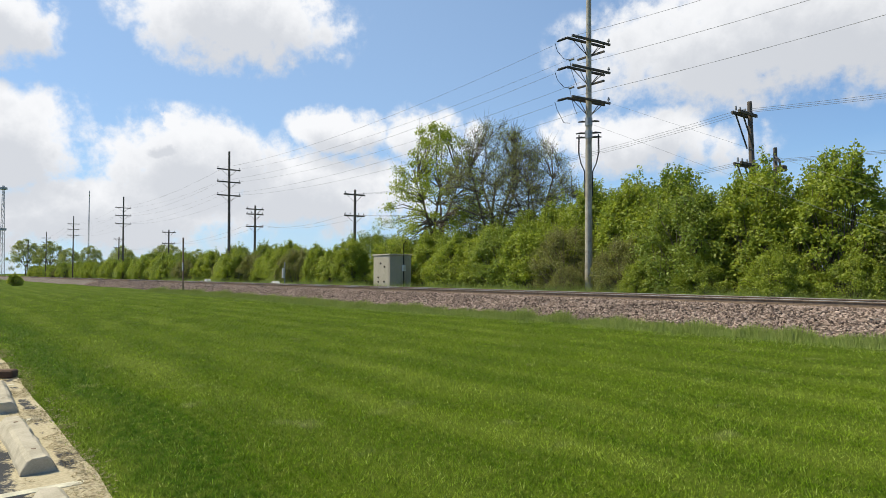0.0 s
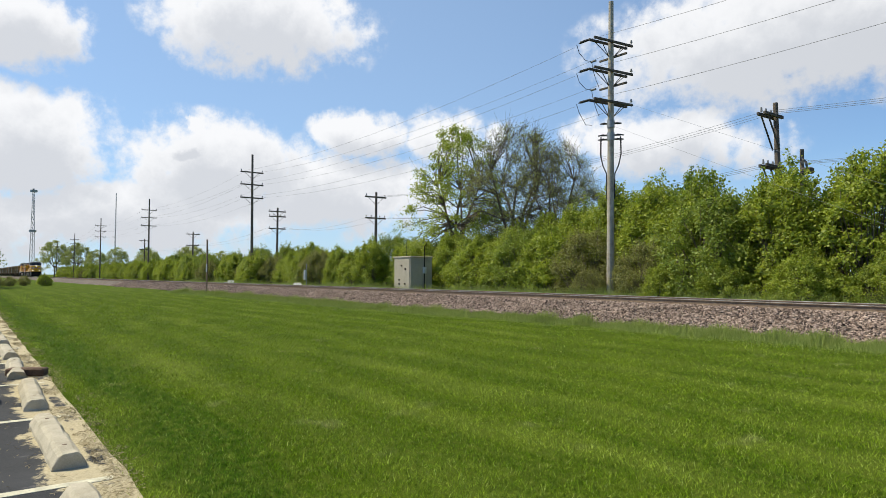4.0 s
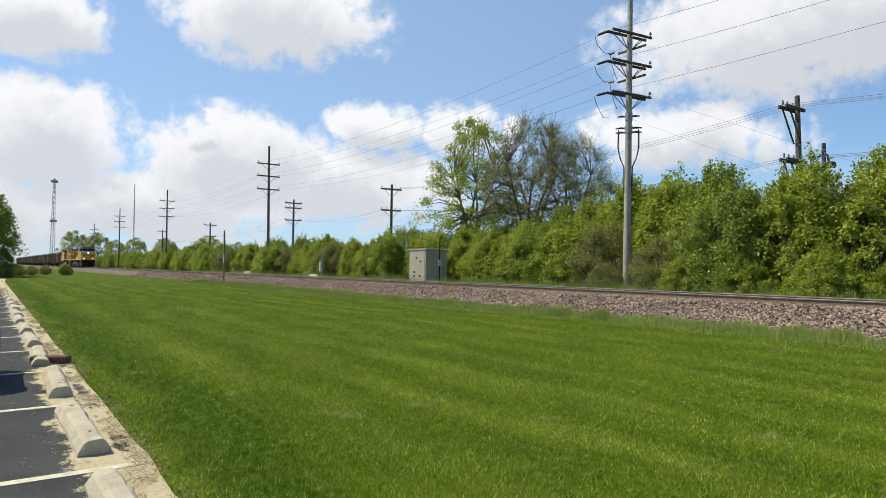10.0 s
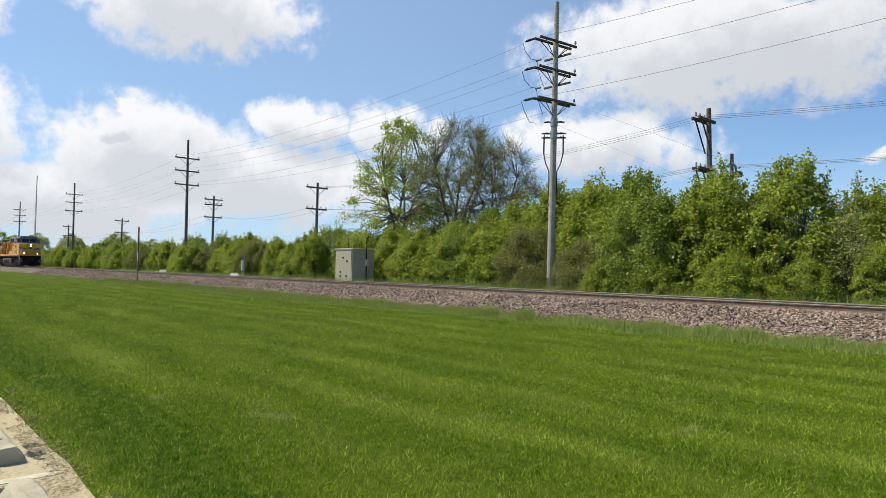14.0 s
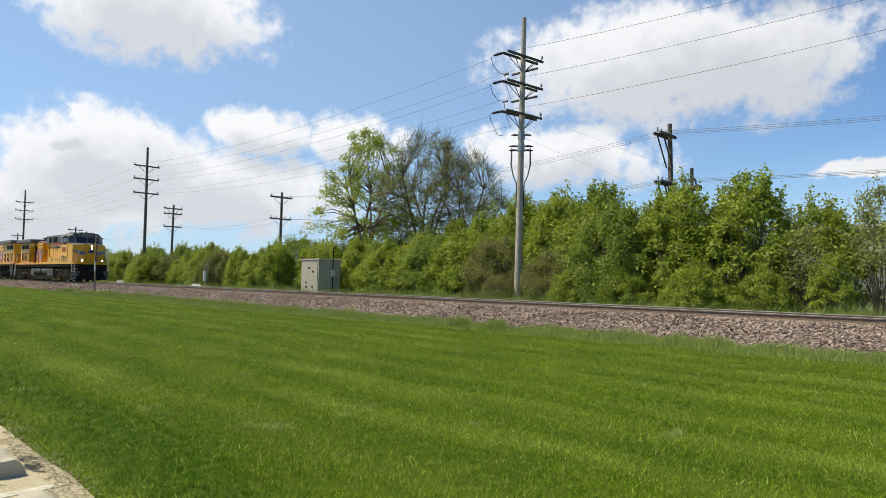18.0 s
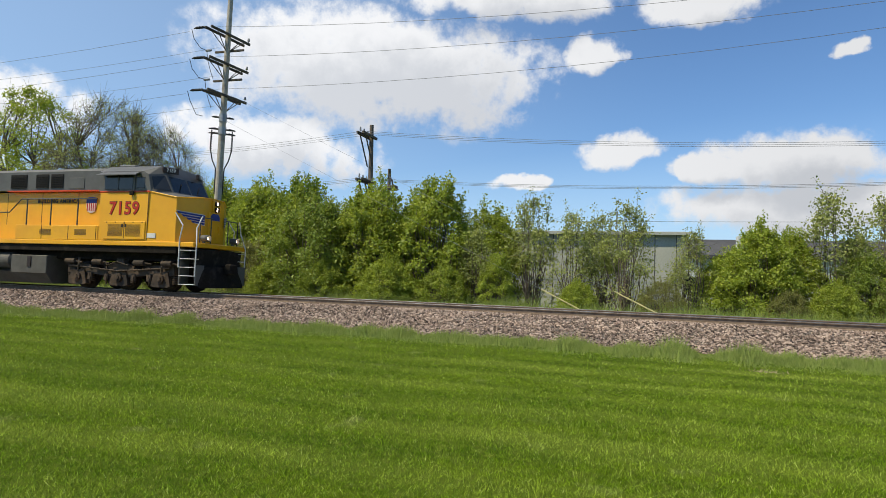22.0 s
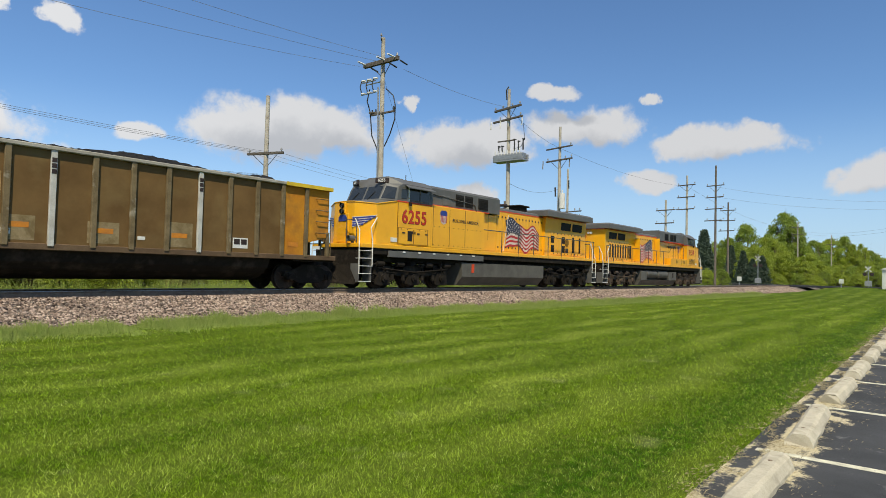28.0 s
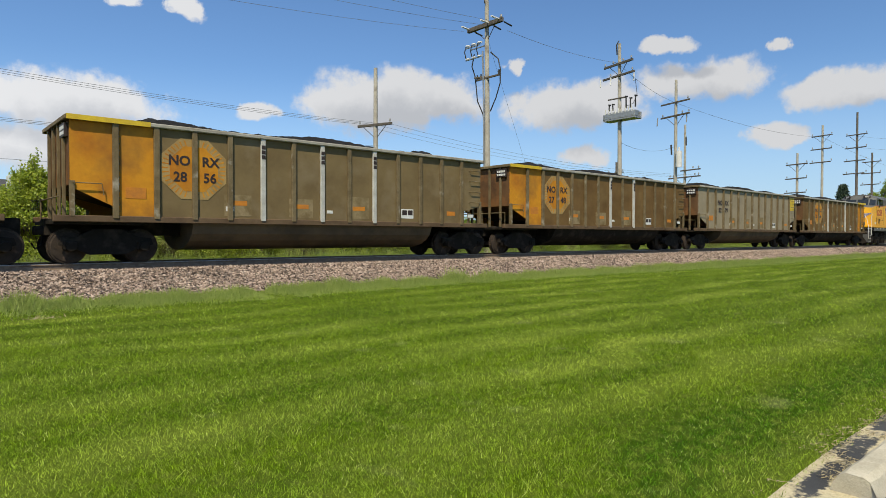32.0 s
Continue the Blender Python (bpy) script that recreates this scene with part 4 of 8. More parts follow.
while x > -330:                                   # the long hedge towards the west
    k = int(rv.choice([5, 5, 2, 1, 0, 4]))
    size = {0: 0.72, 1: 0.7, 2: 0.86, 4: 0.9, 5: 0.98}[k] * rv.uniform(0.82, 1.12)
    again(shrubs[k], x, 27.4 + rv.uniform(-1.0, 1.6), rv.uniform(0, 360), size)
    if rv.uniform() < 0.5:
        again(shrubs[int(rv.choice([5, 2]))], x + rv.uniform(-1, 1), 31 + rv.uniform(-1, 1.5), rv.uniform(0, 360), rv.uniform(0.95, 1.15))
    x -= rv.uniform(1.9, 3.0) if x > -120 else rv.uniform(3.5, 5.5)
x = 14.5
while x < 95:                                     # low growth behind the passing cars
    again(shrubs[int(rv.choice([5, 2, 4]))], x, 26.4 + rv.uniform(-0.8, 1.2), rv.uniform(0, 360), rv.uniform(0.4, 0.6))
    x += rv.uniform(1.7, 2.8)

leafed = put(full_tree("tall young tree in fresh open leaf with pale limbs", 13.6, 9.8, 3.0, 22000, M_LEAF, 214, 0.1, 140, 0.8, 0.75), -40.4, 31.0, 40)
bare = put(full_tree("half-bare spreading tree with brown twigs and few buds", 12.6, 9.0, 3.4, 15000, M_LEAFPALE, 223, 0.06, 240, 0.85, 0.6, 0.42, 10), -33.6, 31.2, 0)
again(bare, -30.3, 31.8, 130, 0.86)


def far_off(bearing, rise, away, ob, base, slim=1.0):
    """A copy at a bearing to the east, so tall that its top stands at that rise over the eye."""
    tall = away * math.tan(radians(rise)) + 0.8
    return again(ob, away * math.sin(radians(bearing)), away * math.cos(radians(bearing)), bearing * 37 % 360, tall / base * slim, 1 / slim)


round_tree = put(full_tree("broad round tree in full green leaf", 12.0, 10.5, 1.2, 26000, M_LEAF, 301, 0.16, 80, 1.1), 128 * 0.979, 128 * 0.2045, 0, 0.76)
wood_tree = put(full_tree("dark green dense tree at the wood's edge", 12.0, 9.5, 0.6, 26000, M_LEAFDARK, 303, 0.16, 84, 1.1), 150 * 0.972, 150 * 0.2334, 20, 1.1)
budding = put(full_tree("pale budding tree with a rounded crown", 12.0, 11.0, 1.5, 14000, M_LEAFPALE, 305, 0.16, 64, 1.2), -330.0, 34.0, 0, 1.35)
for x, y, size, turn in ((-300, 38, 1.0, 50), (-380, 29, 1.6, 100), (-260, 50, 1.0, 20), (-215, 42, 0.78, 80), (-190, 47, 0.8, 140), (-420, 64, 1.5, 30), (-160, 48, 0.62, 10), (-240, 62, 1.0, 200)):
    again(budding, x, y, turn, size)
for bearing, rise, away, ob, slim in ((77.2, 3.1, 122, round_tree, 1.1), (79.3, 5.6, 165, wood_tree, 0.85), (79.9, 4.7, 160, wood_tree, 0.8), (80.9, 2.5, 140, round_tree, 1.2), (81.8, 1.6, 140, round_tree, 1.4),
                                      (82.5, 1.2, 150, wood_tree, 1.5), (81.3, 3.3, 230, wood_tree, 1.0), (82.3, 3.5, 240, round_tree, 0.9), (83.3, 3.6, 245, wood_tree, 0.9), (84.2, 3.1, 240, round_tree, 0.8),
                                      (84.9, 2.5, 290, wood_tree, 1.0), (85.4, 2.2, 320, round_tree, 1.0), (86.0, 1.7, 330, wood_tree, 1.2), (86.8, 0.9, 420, round_tree, 1.6), (75.2, 3.6, 150, wood_tree, 1.0),
                                      (73.8, 3.3, 160, round_tree, 1.0), (72.0, 3.0, 170, wood_tree, 1.1), (70.0, 2.7, 170, round_tree, 1.2), (80.3, 1.9, 125, round_tree, 1.3), (76.0, 2.4, 135, wood_tree, 1.2),
                                      (78.0, 2.0, 145, wood_tree, 1.3), (83.9, 1.4, 220, wood_tree, 1.6), (82.9, 1.5, 200, round_tree, 1.5)):
    far_off(bearing, rise, away, ob, 12.0, slim)
for x, y, size, turn in ((140, 0.2, 0.95, 0), (152, -5.0, 1.0, 80), (141, -9, 0.9, 30)):
    again(budding, x, y, turn, size)
for k in range(26):                               # low growth at the foot of the trees by the crossing
    b, away = 76.4 + 0.43 * k, 121 + 7 * (k % 3)
    again(shrubs[(5, 2, 5, 1)[k % 4]], away * math.sin(radians(b)), away * math.cos(radians(b)), 57 * k, 0.55 + 0.14 * (k % 3))
fir = put(spruce(9.0, 330), 128, 38.5, 0, 1.2)
for bearing, rise, away, slim in ((76.3, 2.6, 112, 1.15), (77.0, 2.0, 110, 1.25), (77.7, 2.3, 113, 1.2), (75.4, 3.0, 125, 1.0), (73.4, 4.3, 132, 0.9)):
    far_off(bearing, rise, away, fir, 9.0, slim)
again(wood_tree, -88, -2.9, 40, 0.95, 1.0)            # clump at the far end of the parking lot
again(fir, -82, -2.6, 10, 0.5)
again(shrubs[2], -88, -0.6, 60, 0.75)
for x, y, size in ((-93, 1.4, 0.35), (-97, 2.8, 0.32), (-104, 4.6, 0.35), (-90, 0.4, 0.4)):
    again(shrubs[4], x, y, 10 * x, size)
again(shrubs[5], -98, 6.6, 0, 0.4)


# ---- the train: two locomotives and a string of coal gondolas ----
M_YELLOW = surface("armour_yellow_paint", (0.8, 0.4, 0.01), (0.72, 0.35, 0.01), 0.7, 0.38, fine=5, stain=(0.42, 0.2, 0.025), stain_scale=0.8, stain_at=(0.58, 0.98), coat=0.2, grain=0.97)
M_GREYPAINT = surface("loco_grey_paint", (0.125, 0.123, 0.118), (0.095, 0.093, 0.088), 1.5, 0.5, fine=9, stain=(0.09, 0.085, 0.08), stain_scale=1.2, grain=0.93)
M_REDLINE = surface("red_line_paint", (0.68, 0.07, 0.015), (0.55, 0.06, 0.015), 3, 0.45)
M_UNDER = surface("dusty_undergear", (0.022, 0.018, 0.014), (0.011, 0.0095, 0.008), 2, 0.85, bump=0.3, fine=20, stain=(0.07, 0.055, 0.042), stain_scale=2, stain_at=(0.5, 0.8))
M_TRUCKSIDE = surface("truck_frame_brown", (0.135, 0.095, 0.065), (0.04, 0.031, 0.024), 2.2, 0.75, bump=0.3, fine=22, stain=(0.05, 0.045, 0.04), stain_scale=1.6, stain_at=(0.45, 0.7))
M_TANKPAINT = surface("tank_grey_paint", (0.125, 0.115, 0.098), (0.08, 0.073, 0.062), 1.5, 0.55, stain=(0.08, 0.075, 0.07), stain_scale=1.4)
M_BLACKHOLE = surface("dark_grille", (0.018, 0.017, 0.016), (0.03, 0.028, 0.026), 12, 0.7, bump=0.4, fine=60)
M_LOCOGLASS = surface("cab_glass", (0.02, 0.024, 0.028), (0.03, 0.034, 0.038), 2, 0.08)
M_WHITEPAINT = surface("white_paint", (0.78, 0.77, 0.74), (0.62, 0.61, 0.57), 4, 0.5)
M_HANDRAIL = surface("handrail_grey", (0.09, 0.09, 0.085), (0.05, 0.05, 0.05), 6, 0.5)
M_FLAGRED = surface("flag_red_paint", (0.5, 0.03, 0.03), (0.34, 0.02, 0.025), 3, 0.45)
M_FLAGWHITE = surface("flag_white_paint", (0.72, 0.66, 0.6), (0.5, 0.42, 0.38), 2.5, 0.45)
M_FLAGBLUE = surface("flag_blue_paint", (0.02, 0.035, 0.09), (0.012, 0.018, 0.045), 3, 0.45)
M_LOGOBLUE = surface("emblem_blue_paint", (0.03, 0.06, 0.3), (0.025, 0.045, 0.22), 5, 0.45)
M_WHEELSTEEL = surface("wheel_steel", (0.06, 0.045, 0.035), (0.035, 0.027, 0.022), 4, 0.8, 0.0, stain=(0.13, 0.085, 0.06), stain_scale=5)
M_TEXTRED = surface("number_red_paint", (0.55, 0.035, 0.015), (0.48, 0.03, 0.015), 6, 0.45)
M_TEXTDARK = surface("dark_lettering_paint", (0.03, 0.02, 0.018), (0.05, 0.035, 0.03), 6, 0.5)
M_LOUVRE = surface("shaded_louvre_paint", (0.26, 0.13, 0.012), (0.16, 0.08, 0.01), 6, 0.6)
M_FLAGRED2 = surface("flag_red_fold", (0.26, 0.02, 0.022), (0.18, 0.012, 0.016), 3, 0.45)
M_FLAGWHITE2 = surface("flag_grey_fold", (0.4, 0.36, 0.33), (0.28, 0.24, 0.22), 2.5, 0.45)
M_LAMP = bpy.data.materials.new("lit_headlight")
M_LAMP.use_nodes = True
M_LAMP.node_tree.nodes["Principled BSDF"].inputs["Emission Color"].default_value = (1.0, 0.8, 0.55, 1)
M_LAMP.node_tree.nodes["Principled BSDF"].inputs["Emission Strength"].default_value = 6.0
TRAIN, WHEELS = [], []


def wheelset(parent, x, radius, half=0.76):
    """Two flanged wheels on their axle."""
    g = Shape()
    for s in (-1, 1):
        g.ring((0, s * (half - 0.07), 0), (0, s * (half + 0.06), 0), radius, n=28)
        g.ring((0, s * (half - 0.1), 0), (0, s * (half - 0.07), 0), radius + 0.03, n=28)
        g.ring((0, s * (half + 0.06), 0), (0, s * (half + 0.085), 0), radius * 0.93, radius * 0.86, n=28)
        g.ring((0, s * (half + 0.06), 0), (0, s * (half + 0.16), 0), 0.16, 0.13, n=14)
        for k in range(4):
            a = k * math.pi / 2
            g.box(math.cos(a) * 0.3 - 0.03, math.cos(a) * 0.3 + 0.03, s * (half + 0.075) - 0.02, s * (half + 0.075) + 0.02,
                  math.sin(a) * 0.3 - 0.03, math.sin(a) * 0.3 + 0.03)
    g.ring((0, -half, 0), (0, half, 0), 0.09, n=12)
    w = part("wheelset", g, M_WHEELSTEEL, parent, at=pose(x, 0, radius))
    WHEELS.append((w, x, radius))
    return w


def loco_truck(parent, x, axles, mat, label):
    """A three-axle truck: cast side frames with journal boxes, springs and brake cylinders."""
    g = Shape()
    a, b = min(axles) - x, max(axles) - x
    for s in (-1, 1):
        y0, y1 = s * 0.98, s * 1.2
        lo, hi = min(y0, y1), max(y0, y1)
        mid = sorted(v - x for v in axles)[1]
        prof = [(a - 0.55, 0.62), (a - 0.5, 0.95), (a + 0.45, 0.93), (a + 0.75, 0.78), (mid - 0.75, 0.78), (mid - 0.4, 0.98), (mid + 0.4, 0.98), (mid + 0.75, 0.78),
                (b - 0.75, 0.78), (b - 0.45, 0.93), (b + 0.5, 0.95), (b + 0.55, 0.62), (b + 0.3, 0.55), (b - 0.4, 0.6), (mid + 0.6, 0.5), (mid - 0.6, 0.5), (a + 0.4, 0.6), (a - 0.3, 0.55)]
        g.plate(prof, "y", lo, hi)
        for ax in axles:
            u = ax - x
            g.plate([(u - 0.42, 0.2), (u - 0.3, 0.16), (u + 0.3, 0.16), (u + 0.42, 0.2), (u + 0.3, 0.72), (u - 0.3, 0.72)], "y", s * 1.0, s * 1.26)
            g.ring((u, s * 1.2, 0.46), (u, s * 1.34, 0.46), 0.17, n=16)
            g.ring((u, s * 1.33, 0.46), (u, s * 1.38, 0.46), 0.09, n=10)
            for e in (-0.5, 0.5):
                for k in range(5):
                    z = 0.28 + 0.075 * k
                    g.ring((u + e, s * 1.08, z), (u + e, s * 1.08, z + 0.045), 0.1, n=10)
        for u in (a - 0.3, mid - 0.95, mid + 0.95, b + 0.3):
            g.ring((u - 0.24, s * 1.28, 1.02), (u + 0.2, s * 1.28, 1.02), 0.11, n=12)
            g.ring((u + 0.2, s * 1.28, 1.02), (u + 0.5, s * 1.28, 0.98), 0.035, n=8)
        g.bar([(a - 0.4, s * 1.3, 0.86), (mid, s * 1.3, 0.7), (b + 0.4, s * 1.3, 0.86)], 0.03)
        g.box(mid - 0.18, mid + 0.18, s * 1.1 - 0.14, s * 1.1 + 0.14, 0.98, 1.16, 0.03)
        g.bar([(mid - 0.8, s * 1.26, 1.1), (mid - 0.5, s * 1.3, 0.9), (mid - 0.1, s * 1.3, 1.05), (mid + 0.4, s * 1.28, 0.92)], 0.02)
        for u in (a + 0.55, mid - 0.62, mid + 0.62, b - 0.55):
            g.box(u - 0.1, u + 0.1, s * 1.2 - 0.05, s * 1.2 + 0.05, 0.34, 0.62, 0.02)
            g.ring((u, s * 1.2, 0.84), (u, s * 1.25, 0.84), 0.06, n=10)
            g.bar([(u, s * 1.24, 0.6), (u + 0.06, s * 1.28, 0.36), (u + 0.02, s * 1.2, 0.2)], 0.022)
        for u in (a, b):
            g.bar([(u, s * 1.24, 0.66), (u + 0.1, s * 1.32, 0.9), (u + 0.05, s * 1.25, 1.15)], 0.045)
            g.box(u - 0.3, u - 0.12, s * 1.2 - 0.07, s * 1.2 + 0.09, 0.66, 0.86, 0.02)
    g.box(a - 0.3, b + 0.3, -0.5, 0.5, 0.55, 1.05, 0.05)
    t = part("truck", g, mat, parent, label, at=pose(x, 0, 0))
    for ax in axles:
        wheelset(t, ax - x, 0.53)
    return t


def flag_mesh(length, high):
    """A waving striped flag, flat, with its canton at +x. Material 0 red, 1 white, 2 blue."""
    def wave(u, v):
        x = u * length - 0.16 * math.sin(v * 3.0) * u
        z = v * high * (0.78 + 0.16 * u) + 0.15 * math.sin(u * 10.5 + 0.4 - 0.7 * v) * (1.2 - 0.45 * u) - 0.06 * math.sin(u * 19 + v) + 0.3 * u * (0.6 + 0.4 * v)
        return x, z
    g, n = Shape(), 40
    for k in range(13):
        for i in range(n):
            u0, u1, v0, v1 = i / n, (i + 1) / n, k / 13, (k + 1) / 13
            fold = math.sin(u0 * 10.5 + 1.9 - 0.7 * v0) + 0.5 * math.sin(u0 * 23 + 2 * v0) > 0.85
            g.use(2 if (k >= 6 and u0 >= 0.6) else (1 if k % 2 else 0) + (3 if fold else 0))
            g.add([(*p, 0) for p in (wave(u0, v0), wave(u1, v0), wave(u1, v1), wave(u0, v1))], [(0, 1, 2, 3)])
    g.use(1)
    for r in range(6):
        for c in range(6):
            u, v = 0.635 + c * 0.062 + (r % 2) * 0.025, 6.5 / 13 + (r + 0.15) * 0.081
            x, z = wave(u, v)
            star = []
            for q in range(10):
                rad, an = (0.055 if q % 2 == 0 else 0.024), math.pi / 2 + q * math.pi / 5
                star.append((x + rad * math.cos(an), z + rad * math.sin(an), 0.002))
            g.add(star, [tuple(range(10))])
    return g


def locomotive(number, twin_tanks, side):
    """A six-axle road locomotive that faces +x; side is the flank (-1 or 1) that carries the open hood door and the lettering."""
    lo = thing("locomotive", "yellow and grey diesel locomotive with painted flag, number %s" % number, "locomotive", group="locomotives of the train")

    def X(s):
        return 11.15 - s

    # frame and deck
    part("underframe", Shape().box(X(21.6), X(0.7), -1.0, 1.0, 1.1, 1.6, 0.03).box(X(21.2), X(1.4), -1.46, 1.46, 1.38, 1.63, 0.02), M_UNDER, lo, "dark dusty underframe")
    part("deck_edge", Shape().box(X(21.65), X(0.62), -1.52, 1.52, 1.63, 1.8, 0.02), M_YELLOW, lo)
    # nose
    nose = Shape()
    outline = [(X(0.96), 0.0), (X(1.0), 0.62), (X(1.5), 1.44), (X(2.7), 1.5)]
    top = [3.5, 3.48, 3.4, 3.62]
    ring0 = [(x, -y, 1.8) for x, y in outline][::-1] + [(x, y, 1.8) for x, y in outline[1:]]
    ring1 = [(x - 0.03, -y * 0.98, z) for (x, y), z in zip(outline, top)][::-1] + [(x - 0.03, y * 0.98, z) for (x, y), z in zip(outline[1:], top[1:])]
    nose.add(ring0 + ring1, [(i, i + 1, 8 + i, 7 + i) for i in range(6)])
    nose_ob = part("nose", nose, M_YELLOW, lo, "yellow wide cab nose")
    cap = Shape().add([(x, y, z + 0.004) for x, y, z in ring1] + [(X(2.1), 0.0, 3.66), (X(2.1), -1.0, 3.64), (X(2.1), 1.0, 3.64)],
                      [(0, 1, 8), (1, 2, 8), (2, 3, 7, 8), (3, 4, 9, 7), (4, 5, 9), (5, 6, 9)])
    part("nose_top", cap, M_GREYPAINT, nose_ob, "grey glare-free nose top")
    rim = [(x + 0.004, y * 1.003, z) for x, y, z in ring1]
    part("nose_rim", Shape().bar(rim, 0.028, 6), M_YELLOW, nose_ob)
    part("nose_door", Shape().box(X(1.02), X(0.95), -0.34, 0.34, 1.85, 3.0, 0.02).box(X(0.97), X(0.9), 0.2, 0.26, 2.2, 2.5, 0.01), M_YELLOW, nose_ob)
    for s in (-1, 1):
        m = Matrix(((-0.521, 0, 0.854, X(1.03)), (0.854 * s, 0, 0.521 * s, s * 0.66), (0, 1, 0, 2.86), (0, 0, 0, 1)))
        wing = Shape()
        for k in range(4):
            wing.plate([(-0.12, -0.02 - 0.095 * k), (0.9 - 0.17 * k, 0.06 - 0.1 * k), (0.84 - 0.17 * k, -0.02 - 0.1 * k), (-0.1, -0.1 - 0.095 * k)], "z", 0.012, 0.018)
        emblem = part("wing_emblem", wing, M_LOGOBLUE, nose_ob, "blue wing stripes", at=m)
        for k in range(5):
            edge = Shape().plate([(-0.12, 0.0 - 0.095 * k), (0.94 - 0.17 * k, 0.085 - 0.1 * k), (0.9 - 0.17 * k, 0.055 - 0.1 * k), (-0.12, -0.025 - 0.095 * k)], "z", 0.017, 0.021)
            part("feather_edge", edge, M_FLAGWHITE, emblem, "white feather edge")
    part("nose_emblem", Shape().plate([(-0.25, 2.7), (0.25, 2.7), (0.25, 2.85), (0.15, 2.95), (-0.15, 2.95), (-0.25, 2.85)], "x", X(0.95), X(0.93)), M_LOGOBLUE, nose_ob)
    part("headlight", Shape().box(X(1.04), X(0.92), -0.15, 0.15, 2.98, 3.46, 0.03), M_YELLOW, nose_ob, "twin headlight housing")
    lit = side < 0
    for z in (3.1, 3.33):
        part("headlight_hood", Shape().ring((X(0.93), 0, z), (X(0.82), 0, z), 0.1, n=16, cap=False).ring((X(0.82), 0, z), (X(0.93), 0, z), 0.09, n=16, cap=False), M_UNDER, nose_ob, "dark lamp hood")
        part("headlight_lens", Shape().ring((X(0.93), 0, z), (X(0.9), 0, z), 0.088, n=14), M_LAMP if lit else M_WHITEPAINT, nose_ob, "lit headlight" if lit else "unlit headlight")
    for y in (-0.85, 0.85):
        part("ditch_light", Shape().ring((X(0.64), y, 1.98), (X(0.62), y, 1.98), 0.1, n=14), M_LAMP if lit else M_WHITEPAINT, lo, "lit ditch light" if lit else "unlit ditch light")
        part("ditch_light_housing", Shape().ring((X(0.8), y, 1.98), (X(0.64), y, 1.98), 0.12, n=14).ring((X(0.64), y, 1.98), (X(0.5), y, 1.98), 0.12, n=14, cap=False).ring((X(0.5), y, 1.98), (X(0.64), y, 1.98), 0.105, n=14, cap=False).box(X(0.78), X(0.7), y - 0.05, y + 0.05, 1.79, 1.9), M_GREYPAINT, lo)
    # cab
    w = 1.5
    part("cab_body", Shape().box(X(4.9), X(2.65), -w, w, 1.8, 3.6, 0.03), M_YELLOW, lo)
    cab = Shape()
    flat_side = [(X(4.95), 3.62), (X(2.6), 3.62), (X(2.74), 4.24), (X(2.98), 4.36), (X(4.95), 4.36)]
    middle = [(X(4.95), 3.62), (X(2.02), 3.62), (X(2.42), 4.34), (X(2.6), 4.62), (X(4.95), 4.62)]
    rows = [[(x, y, z) for x, z in prof] for y, prof in ((-1.5, flat_side), (-1.02, middle), (1.02, middle), (1.5, flat_side))]
    cab.add([p for row in rows for p in row], [(5 * r + k, 5 * r + 5 + k, 5 * r + 5 + (k + 1) % 5, 5 * r + (k + 1) % 5) for r in range(3) for k in range(5)] + [(0, 1, 2, 3, 4), (19, 18, 17, 16, 15)])
    cab_ob = part("cab_top", cab, M_GREYPAINT, lo, "grey cab roof and window band")
    part("cab_stripe", Shape().box(X(4.92), X(2.64), -1.51, 1.51, 3.58, 3.64, 0.01), M_REDLINE, lo, "red line")
    for s in (-1, 1):
        y0, y1 = sorted((s * 1.40, s * 1.515))
        part("side_window", Shape().box(X(4.72), X(3.4), y0, y1, 3.68, 4.22, 0.03), M_LOCOGLASS, cab_ob, "dark glass")
        part("side_window", Shape().box(X(3.28), X(2.84), y0, y1, 3.7, 4.18, 0.05), M_LOCOGLASS, cab_ob, "dark glass")
        part("window_post", Shape().box(X(3.38), X(3.31), s * 1.51 - 0.02, s * 1.51 + 0.02, 3.66, 4.24), M_WHITEPAINT if side > 0 else M_GREYPAINT, cab_ob)
        part("window_post", Shape().box(X(4.08), X(4.04), s * 1.515 - 0.015, s * 1.515 + 0.015, 3.68, 4.2), M_GREYPAINT, cab_ob)
        vis = Shape().add([(X(4.8), s * 1.45, 4.36), (X(3.1), s * 1.45, 4.36), (X(3.05), s * 1.8, 4.2), (X(4.85), s * 1.8, 4.2)] +
                          [(X(4.8), s * 1.45, 4.33), (X(3.1), s * 1.45, 4.33), (X(3.05), s * 1.8, 4.17), (X(4.85), s * 1.8, 4.17)],
                          [(0, 1, 2, 3), (7, 6, 5, 4), (3, 2, 6, 7), (0, 4, 5, 1), (1, 5, 6, 2), (0, 3, 7, 4)])
        part("window_visor", vis, M_GREYPAINT, cab_ob)
        part("mirror", Shape().box(X(3.48), X(3.3), s * 1.56 - 0.03, s * 1.56 + 0.03, 3.48, 3.62, 0.01), M_UNDER, cab_ob)
        y = 0.5 * s
        shield = Shape().add([(X(2.065), y - 0.46, 3.68), (X(2.065), y + 0.46, 3.68), (X(2.36), y + 0.44, 4.24), (X(2.36), y - 0.44, 4.24)], [(0, 1, 2, 3)])
        shield.v = [(px + 0.012, py, pz) for px, py, pz in shield.v]
        part("windshield", shield, M_LOCOGLASS, cab_ob, "dark sloped glass")
        part("windshield_wiper", Shape().bar([(X(2.04), y - 0.2, 3.66), (X(2.2), y + 0.1, 4.02)], 0.012, 5), M_UNDER, cab_ob)
